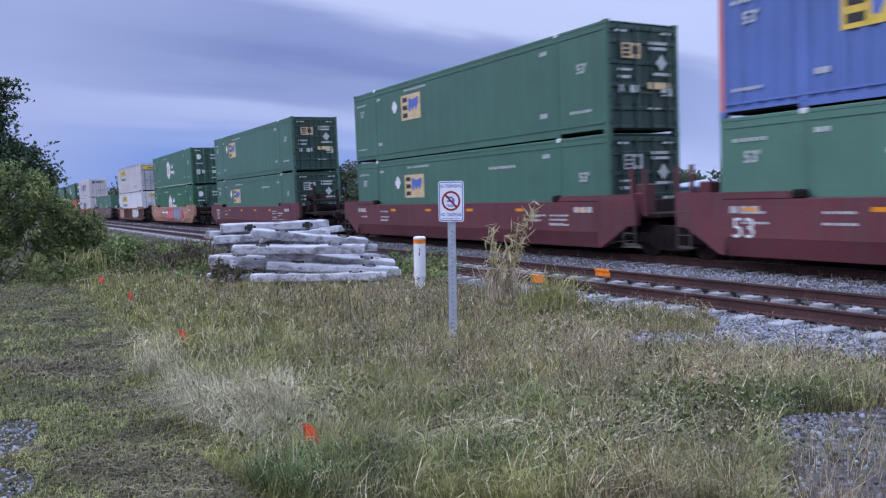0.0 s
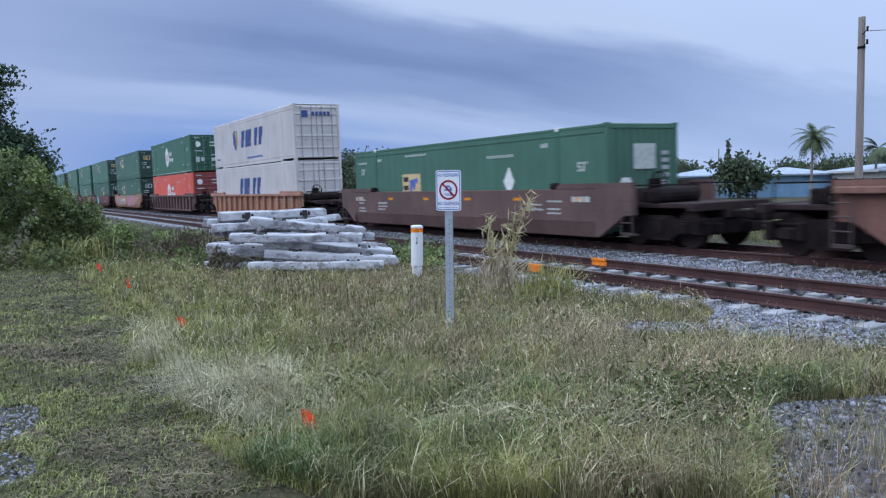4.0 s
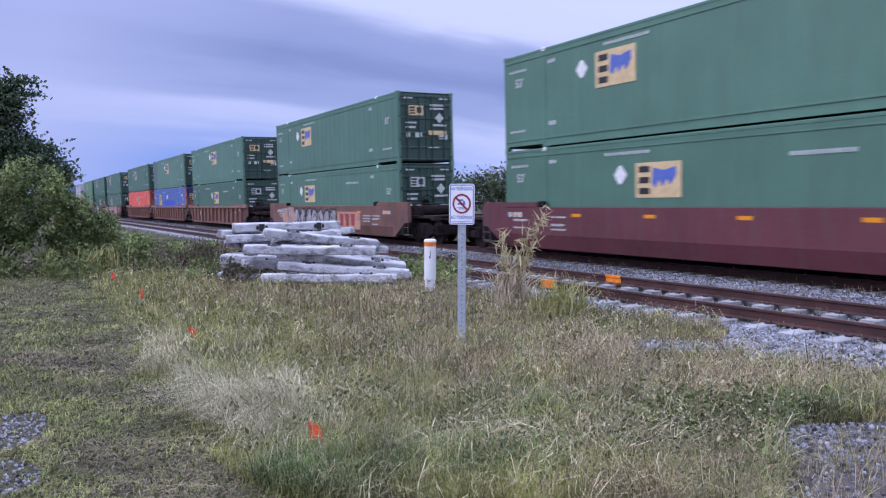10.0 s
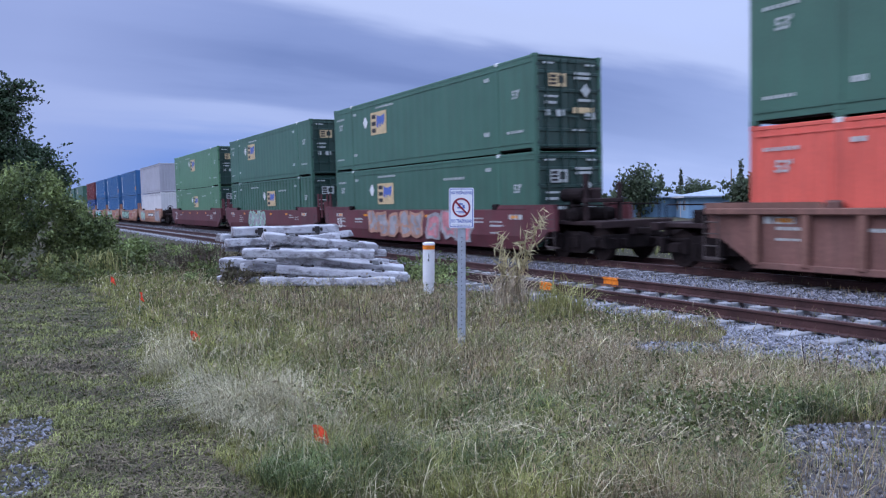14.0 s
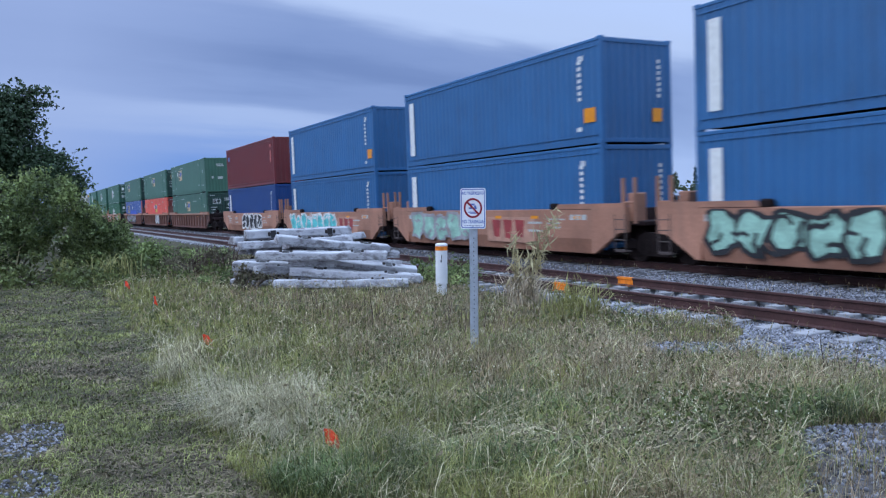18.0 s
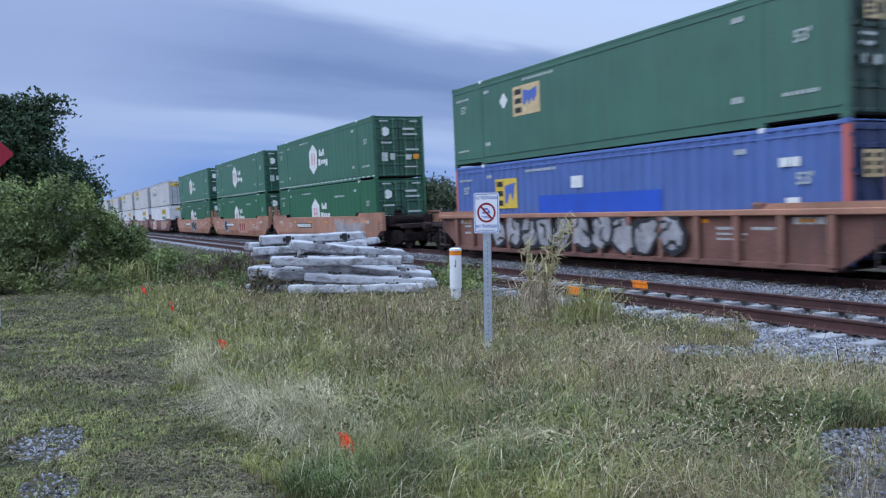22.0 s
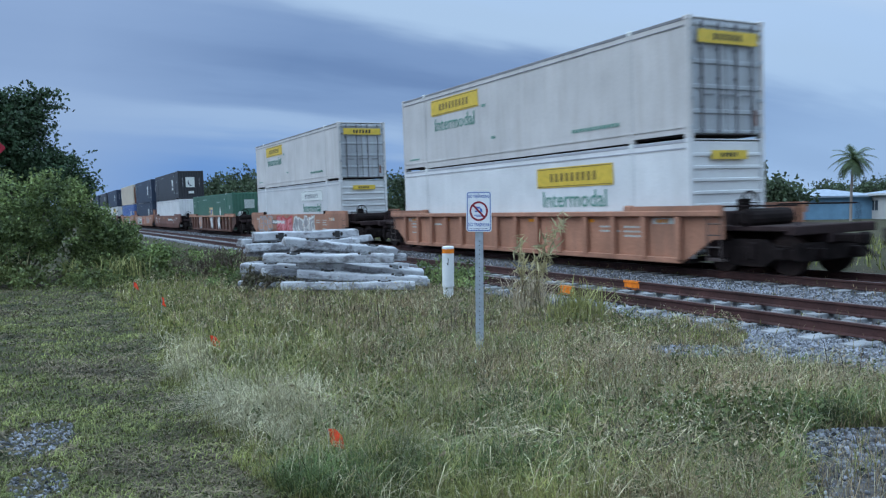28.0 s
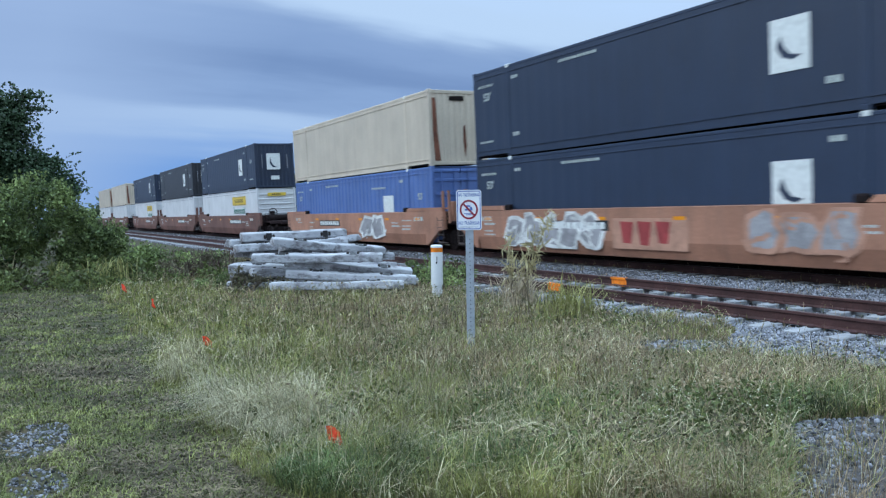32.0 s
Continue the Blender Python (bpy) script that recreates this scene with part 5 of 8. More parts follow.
STYLE_LABELS = {
    "emp": "green steel container with a yellow square logo", "emp_light": "light green steel container with a yellow square logo",
    "emp_ribbed": "green corrugated container with a yellow square logo", "emp_orange": "orange-red container with a yellow square logo",
    "emp_pale": "green steel container with a plain green end", "emp_single": "green steel container with white end decals", "sea_dark": "deep blue corrugated container with a tall white panel",
    "emp_faded": "sun-faded green container with a yellow square logo", "hub_low": "deep green container with a white hexagon logo",
    "emp_plain": "green steel container with a ribbed end", "hub": "bright green container with a white hexagon logo",
    "hub_ribs": "bright green container with a white hexagon and ribbed end", "hub_orange": "orange-red container with a white hexagon logo",
    "white": "dirty white container with a yellow logo panel", "white_ribs": "white container with a yellow panel and ribbed end",
    "white_low": "clean white container with a yellow logo panel",
    "swift": "white container with slanted dark blue logo shapes", "blue": "blue corrugated container with coral-red corner posts",
    "sea": "sea-blue corrugated container with a tall white panel", "grey": "pale grey corrugated container without markings",
    "white_40": "white corrugated container without markings", "red": "brown-red corrugated container with a small blue square",
    "navy": "navy container with white square panels", "charcoal": "charcoal container with white square panels",
    "white_corr": "white corrugated container with a plain end", "cream": "cream container with brown rust stains on its end",
    "faded": "faded blue container with a white square panel",
}


# -- well cars --
def graffiti_shapes(x0, x1, z0, z1, seed):
    """Sprayed bubbles: fat outlined bodies in one paint, their fill in a second, with slashes of the first over them."""
    out = [Shape(), Shape()]
    n = max(1, int((x1 - x0) / 0.85))
    w = (x1 - x0) / n
    for i in range(n):
        rr = random.Random(seed * 100 + i)
        cx, cz, lean = x0 + (i + 0.5) * w, (z0 + z1) / 2 + rr.uniform(-0.06, 0.06), rr.uniform(-0.25, 0.25)
        radii = [rr.uniform(0.72, 1.2) for _ in range(13)]
        for k, grow in ((0, 1.0), (1, 0.74)):
            pts = []
            for j, r in enumerate(radii):
                a = 2 * math.pi * j / 13
                px = math.copysign(abs(math.cos(a)) ** 0.7, math.cos(a)) * w * 0.60 * r * grow
                pz = math.copysign(abs(math.sin(a)) ** 0.7, math.sin(a)) * (z1 - z0) * 0.52 * r * grow
                pts.append((cx + px + lean * pz, min(z1, max(z0, cz + pz))))
            y = -1.5125 - 0.0012 * (i % 2) - 0.003 * k
            out[k].prism(pts, "y", y - 0.0005, y)
        for q in range(rr.choice((2, 3))):
            # bent slashes
            p0 = Vector((cx + rr.uniform(-0.38, 0.38) * w, rr.uniform(z0 + 0.1, z1 - 0.1)))
            a0 = rr.uniform(0, 6.283)
            h = rr.uniform(0.03, 0.055)
            for _ in range(3):
                p1 = p0 + Vector((math.cos(a0), math.sin(a0))) * rr.uniform(0.12, 0.2)
                d = (p1 - p0).normalized()
                p = Vector((-d.y, d.x)) * h
                yy = -1.5185 - 0.0006 * (q + 3 * (i % 2))
                out[0].prism([(u.x, min(z1, max(z0, u.y))) for u in (p0 + p - d * h, p1 + p + d * h, p1 - p + d * h, p0 - p - d * h)], "y", yy - 0.0004, yy)
                p0, a0 = p1, a0 + rr.uniform(0.4, 1.0) * rr.choice((-1, 1))
    return out


def owner_stamp(c, x0, x1):
    """The owner's mark as plain shapes: a lighter field with three blocks in worn dark red."""
    w = x1 - x0
    f = part("owner_field", Shape().box(x0 - 0.25, x1 + 0.5, -1.5118, -1.5105, 0.42, 1.22), M_G["tan"], c, "lighter repainted field")
    s = Shape()
    for q, z in ((0.02, 0.56), (0.36, 0.52), (0.70, 0.58)):
        s.prism([(x0 + q * w, 1.14), (x0 + (q + 0.27) * w, 1.12), (x0 + (q + 0.22) * w, z), (x0 + (q + 0.06) * w, z + 0.02)], "y", -1.5135, -1.5122)
    part("owner_mark", s, M_OXIDE, f, "worn dark red mark")


M_OXIDE = material("worn_red_decal", (0.30, 0.045, 0.045), 0.6, 0, 0.25, 3, 20, 0.0)


def truck_parts(car, x):
    """A two-axle truck under the car at x."""
    at = Matrix.Translation((x, 0, 0))

    def side(k):
        def f():
            y0, y1 = sorted((k * 0.92, k * 1.08))
            s = Shape().prism([(-1.18, 0.40), (-1.18, 0.58), (-0.75, 0.62), (-0.42, 0.80), (0.42, 0.80), (0.75, 0.62), (1.18, 0.58), (1.18, 0.40), (0.72, 0.36), (0.45, 0.20), (-0.45, 0.20), (-0.72, 0.36)], "y", y0, y1)
            for j in range(3):
                s.tube((-0.2 + 0.2 * j, k * 1.06, 0.30), (-0.2 + 0.2 * j, k * 1.06, 0.62), 0.075, n=8)
            for j in (-1, 1):
                s.box(j * 0.89 - 0.16, j * 0.89 + 0.16, k * 1.05 - 0.08, k * 1.05 + 0.09, 0.36, 0.62, 0.03)
            return s
        return f
    fr = part("truck", cached("bolster", lambda: Shape().box(-0.22, 0.22, -1.0, 1.0, 0.50, 0.72, 0.03).tube((0, 0, 0.7), (0, 0, 0.86), 0.2, n=12), "truck"), M_STEEL_DARK, car, at=at)
    for k in (-1, 1):
        part("side_frame", cached(("sf", k), side(k), "side_frame"), M_STEEL_DARK, fr)
    for j in (-1, 1):
        def wheelset():
            s = Shape().tube((0, -0.9, 0), (0, 0.9, 0), 0.085, n=10)
            for k in (-1, 1):
                y = k * 0.755
                s.tube((0, y - 0.065 * k, 0), (0, y - 0.035 * k, 0), 0.485, n=28)
                s.tube((0, y - 0.035 * k, 0), (0, y + 0.065 * k, 0), 0.46, 0.455, n=28)
                s.tube((0, y + 0.066 * k, 0), (0, y + 0.075 * k, 0), 0.36, 0.30, n=20)
                s.tube((0, y + 0.07 * k, 0), (0, y + 0.16 * k, 0), 0.13, 0.11, n=12)
            return s
        w = part("wheelset", cached("ws", wheelset, "wheelset"), M_STEEL_WHEEL, fr, "steel wheels on their axle")
        w.matrix_parent_inverse = Matrix.Translation((j * 0.89, 0, 0.46))
        WHEELS.append(w)


WHEELS = []


def well_car(kind, mat, chord_mat, lead, rear, long, label, seed, sprays=(), group="", number=False):
    """One unit of a well car. lead, rear: 'coupler' or 'joint'; long: a 53-foot well, else a 40-foot one."""
    w = 8.35 if long else 6.35            # half the well
    reach = {"coupler": 11.78 if long else 9.95, "joint": 9.80 if long else 7.72}
    bogie = {"coupler": 9.55 if long else 7.75, "joint": reach["joint"]}
    c = thing("well_car", label, "railway wagon", group)
    top = 1.50 if kind == "smooth" and mat is not M_CAR_RED and long else 1.45
    low, yo = 0.20, 1.51

    def side(k):
        s = Shape()
        if kind == "smooth":
            yi = 1.42
            prof = [(k * 1.40, top), (k * yo, top - 0.02), (k * yo, 0.62), (k * 1.40, low), (k * 1.28, low), (k * 1.36, 0.62), (k * yi, top - 0.1)]
            s.prism(prof, "x", -w + 0.55, w - 0.55)
            for e in (-1, 1):
                a, b = sorted((k * 1.36, k * 1.507))
                s.prism([(e * (w - 0.55), top), (e * (w - 0.55), low + 0.02), (e * (w - 0.40), low + 0.03), (e * (w + 0.55), 0.80), (e * (w + 0.85), 0.82), (e * (w + 0.85), top)], "y", a, b)
        else:
            a, b = sorted((k * 1.34, k * 1.37))
            s.prism([(-w + 0.5, low), (w - 0.5, low), (w + 0.45, 0.78), (w + 0.8, 0.80), (w + 0.8, top - 0.1), (-w - 0.8, top - 0.1), (-w - 0.8, 0.80), (-w - 0.45, 0.78)], "y", a, b)
            a, b = sorted((k * 1.36, k * 1.47))
            s.box(-w + 0.5, w - 0.5, a, b, low - 0.02, low + 0.12, 0.015)
        return s
    for k in (-1, 1):
        sd = part("side_sill", cached(("sill", kind, k, w, top), lambda: side(k), "side_sill"), mat, c)
        a, b = sorted((k * 1.34, k * 1.53))
        if kind != "smooth":
            part("top_chord", cached(("chord", k, w), lambda: Shape().box(-w - 0.8, w + 0.8, a, b, top - 0.12, top + 0.02, 0.02), "top_chord"), chord_mat, c, "rust-orange top chord")
            n = int(2 * w / 1.28)
            for i in range(n + 1):
                x = -w + 0.55 + (2 * w - 1.1) * i / n
                rib = cached(("rib", k), lambda: Shape().box(-0.085, 0.085, *sorted((k * 1.36, k * 1.515)), low + 0.06, top - 0.10, 0.02), "rib")
                part("rib", rib, M_RIB if mat is M_CAR_RUST else mat, sd, at=Matrix.Translation((x, 0, 0)))
        for e in (-1, 1):
            rail = cached(("endrail", k, e, w, top), lambda: Shape().prism([(e * (w - 2.2), top), (e * (w - 2.05), top + 0.14), (e * (w + 0.8), top + 0.14), (e * (w + 0.8), top)], "y", *sorted((k * 1.36, k * 1.505))), "end_rail")
            part("end_rail", rail, chord_mat, c)
            lug = cached(("lug", k, e, w, top), lambda: Shape().box(e * (w - 2.35) - 0.16, e * (w - 2.35) + 0.16, *sorted((k * 1.33, k * 1.50)), top - 0.02, top + 0.17, 0.04), "guide_lug")
            part("guide_lug", lug, M_STEEL_DARK if kind == "smooth" else mat, c)
    part("well_floor", cached(("wf", w), lambda: [s := Shape()] and [s.box(-w + 0.3, w - 0.3, y - 0.12, y + 0.12, 0.19, 0.29, 0.01) for y in (-1.22, 1.22)] and [s.box(x - 0.25, x + 0.25, -1.22, 1.22, 0.18, 0.27) for x in (-w + 0.8, -6.0, 0, 6.0, w - 0.8)] and s, "well_floor"), M_STEEL_DARK, c)
    for e, how in ((1, lead), (-1, rear)):
        R = reach[how]
        tag = (e, how, w)

        def deck():
            s = Shape()
            x0, x1 = sorted((e * (w + 0.05), e * (R - (0.75 if how == "coupler" else 0.25))))
            s.box(x0, x1, -1.05, 1.05, 0.98, 1.10, 0.02)
            s.box(x0, x1, -0.28, 0.28, 0.72, 1.0, 0.02)
            x0, x1 = sorted((e * (w + 0.05), e * (w + 0.28)))
            s.box(x0, x1, -1.33, 1.33, 0.55, top - 0.02, 0.02)
            if how == "coupler":
                x0, x1 = sorted((e * (R - 1.0), e * (R - 0.75)))
                s.box(x0, x1, -1.35, 1.35, 0.92, 1.12, 0.02)
            return s
        part("end_platform", cached(("deck", top) + tag, deck, "end_platform"), M_PLATFORM, c, "grimy dark end platform")
        if how == "coupler":
            def knuckle():
                s = Shape().box(*sorted((e * (R - 0.9), e * (R - 0.12))), -0.09, 0.09, 0.72, 0.92, 0.03)
                s.box(*sorted((e * (R - 0.2), e * R)), -0.20, 0.12, 0.68, 0.96, 0.05)
                s.tube((e * (R - 0.5), 0.3, 0.80), (e * (R - 0.05), 0.25, 0.42), 0.03, n=6)
                return s
            part("coupler", cached(("knuckle",) + tag, knuckle, "coupler"), M_STEEL_DARK, c, "grimy steel coupler and air hose")

        def ladder():
            s = Shape()
            xa = e * (w + 0.62)
            for dx in (-0.2, 0.2):
                s.tube((xa + dx, -1.50, 0.34), (xa + dx, -1.50, 1.30), 0.018, n=6)
            for z in (0.36, 0.62, 0.90, 1.16):
                s.tube((xa - 0.2, -1.50, z), (xa + 0.2, -1.50, z), 0.015, n=6)
            s.box(xa - 0.22, xa + 0.22, -1.50, -1.30, 0.30, 0.34)
            return s
        part("ladder", cached(("ladder", e, w), ladder, "ladder"), M_LADDER, c, "worn steel ladder")

        def rails():
            s = Shape()
            xa, xb = e * (w + 0.35), e * (R - 0.95)
            if abs(xb - xa) < 0.6:
                xb = xa + e * 0.9
            for x in (xa, xb):
                s.tube((x, y, 1.08), (x, y, 1.55), 0.02, n=6)
            s.tube((xa, y, 1.55), (xb, y, 1.55), 0.02, n=6)
            return s
        if how == "coupler":
            for y in (-1.0, 1.0):
                part("handrail", cached(("hrail", y) + tag, rails, "handrail"), M_STEEL_DARK, c)
            if e > 0:
                def brake():
                    xw = e * (w + 0.75)
                    s = Shape().box(xw - 0.12, xw + 0.12, -0.78, -0.52, 1.08, 1.72, 0.03)
                    for i in range(16):
                        a0, a1 = 2 * math.pi * i / 16, 2 * math.pi * (i + 1) / 16
                        s.tube((xw + 0.16, -0.65 + 0.27 * math.cos(a0), 1.62 + 0.27 * math.sin(a0)), (xw + 0.16, -0.65 + 0.27 * math.cos(a1), 1.62 + 0.27 * math.sin(a1)), 0.022, n=5)
                    for i in range(4):
                        a0 = math.pi * i / 4
                        s.tube((xw + 0.16, -0.65 - 0.27 * math.cos(a0), 1.62 - 0.27 * math.sin(a0)), (xw + 0.16, -0.65 + 0.27 * math.cos(a0), 1.62 + 0.27 * math.sin(a0)), 0.014, n=5)
                    return s
                part("brake_wheel", cached(("brake", w), brake, "brake_wheel"), M_STEEL_DARK, c)
        else:
            def stand():
                xa = e * (w + 0.5)
                return Shape().box(xa - 0.18, xa + 0.18, -0.95, -0.6, 1.05, 1.85, 0.03)
            part("brake_stand", cached(("stand", e, w), stand, "brake_stand"), mat, c)

            def frame_bar():
                xa = e * (w + 0.55)
                s = Shape().tube((xa, -1.30, 1.05), (xa, -1.30, 2.25), 0.055, n=8).tube((xa + 0.45 * e, -1.30, 1.05), (xa + 0.45 * e, -1.30, 2.25), 0.055, n=8)
                return s.tube((xa, -1.30, 1.6), (xa + 0.45 * e, -1.30, 1.6), 0.03, n=6)
            part("end_post", cached(("endpost", e, w), frame_bar, "end_post"), mat, c)
        if how == "coupler":
            # air brake gear on the end platform
            xg = e * (w + 1.15)
            part("air_reservoir", cached(("tank", e, w), lambda: Shape().tube((xg, -1.05, 1.28), (xg, 0.35, 1.28), 0.21, n=14).tube((xg, -1.12, 1.28), (xg, -1.05, 1.28), 0.12, 0.21, 14), "air_reservoir"), M_STEEL_DARK, c, "grimy air reservoir")
            part("brake_valve", cached(("valve", e, w), lambda: Shape().box(xg - 0.55, xg - 0.27, -0.95, -0.55, 1.06, 1.42, 0.04).box(xg - 0.50, xg - 0.32, -0.55, -0.30, 1.10, 1.30, 0.03).tube((xg - 0.4, -0.75, 1.2), (xg - 0.1, -0.75, 1.2), 0.03, n=6), "brake_valve"), M_STEEL_DARK, c)
            def rigging():
                s = Shape()
                x0, x1 = sorted((e * (w + 0.3), e * (R - 0.6)))
                s.box(x0, x1, -0.62, -0.50, 0.40, 0.62, 0.02).box(x0, x1, 0.50, 0.62, 0.40, 0.62, 0.02)
                for q in (0.12, 0.42, 0.88):
                    xq = x0 + (x1 - x0) * q
                    s.box(xq - 0.10, xq + 0.10, -1.15, 1.15, 0.34, 0.74, 0.03)
                s.tube((x0, -0.95, 0.70), (x1, -0.95, 0.62), 0.04, n=6)
                return s
            part("brake_rigging", cached(("rigging",) + tag, rigging, "brake_rigging"), M_STEEL_DARK, c)
        if how == "coupler" and e > 0 and mat is M_CAR_RED:
            part("brake_frame", cached(("bframe", w), lambda: Shape().box(xg + 0.30, xg + 0.42, -0.95, -0.80, 1.05, 2.45, 0.02).box(xg + 0.30, xg + 0.42, 0.30, 0.45, 1.05, 2.2, 0.02).box(xg + 0.26, xg + 0.46, -0.95, 0.45, 1.62, 1.74, 0.02).box(xg - 0.25, xg + 0.30, -0.60, -0.20, 1.66, 2.05, 0.05), "brake_frame"), M_PLATFORM, c, "tall grimy brake frame")
            part("air_reservoir", cached(("tank2", w), lambda: Shape().tube((xg - 0.75, -0.75, 1.85), (xg + 0.22, -0.75, 1.85), 0.20, n=14), "air_reservoir"), M_STEEL_DARK, c, "grimy air reservoir")
        if how == "coupler" or e < 0:
            truck_parts(c, e * bogie[how])
    # reflectors and lettering on the near side
    y = -1.512 if kind == "smooth" else -1.374
    for i in range(6):
        x = -w + 1.2 + (2 * w - 2.4) * i / 5
        part("reflector", cached(("refl", kind), lambda: Shape().box(-0.20, 0.20, y, y + 0.006, 1.17, 1.26), "reflector"), M_REFLECT, c, "amber reflector", Matrix.Translation((x, 0, 0)))
    r = random.Random(seed)
    s = Shape()
    for x0 in (-w + 1.0, -w + 2.9, w - 3.6, w - 2.6):
        for j in range(r.choice((2, 3, 4))):
            z = 1.18 - j * 0.12 - r.choice((0, 0.1))
            s.add(*grab(bars(x0, x0 + r.uniform(0.5, 0.9), z - 0.05, z, r.choice((4, 6)), y, 0.25)))
    for x0 in (w - 1.5, -w + 0.7):
        s.add(*grab(bars(x0, x0 + 0.8, 1.14, 1.29, 3, y, 0.25)))
    part("stencil_lettering", s, M_DATA, c, "white stencilled data")
    if mat is M_CAR_TAN and kind == "smooth" and long:
        box = part("data_box", cached("databox", lambda: Shape().box(-3.9, -1.1, -1.514, -1.5095, 0.88, 1.16), "data_box"), M_INK, c, "black-framed data panel")
        part("data_lettering", cached("databox2", lambda: bars(-3.8, -1.2, 0.93, 1.11, 9, -1.518, 0.2), "data_lettering"), M_LABEL, box)
    if mat is M_CAR_RUST and kind == "smooth" and long and not sprays:
        box = part("data_box", cached("databox3", lambda: Shape().box(1.5, 4.6, -1.514, -1.5095, 0.92, 1.20), "data_box"), M_INK, c, "black-framed data panel")
        part("data_lettering", cached("databox4", lambda: bars(1.6, 4.5, 0.97, 1.15, 9, -1.518, 0.2), "data_lettering"), M_LABEL, box)
    if number:
        letters("53", 0.62, M_LABEL, c, pose(-w + 1.05, y + 0.002, 0.80, 90), "lettering")
    for i, (x0, x1, back, front) in enumerate(sprays):
        if back == "data":
            box = part("data_box", Shape().box(x0, x1, -1.514, -1.5095, 0.78, 1.14), M_INK, c, "black-framed data panel")
            part("data_lettering", bars(x0 + 0.1, x1 - 0.1, 0.86, 1.06, 9, -1.518, 0.2), M_LABEL, box)
            continue
        if back == "stamp":
            owner_stamp(c, x0, x1)
            continue
        a, b = graffiti_shapes(x0, x1, 0.34, 1.42, seed * 7 + i)
        part("graffiti", a, M_G[back], c, "sprayed graffiti")
        part("graffiti", b, M_G[front], c, "sprayed graffiti")
    return c


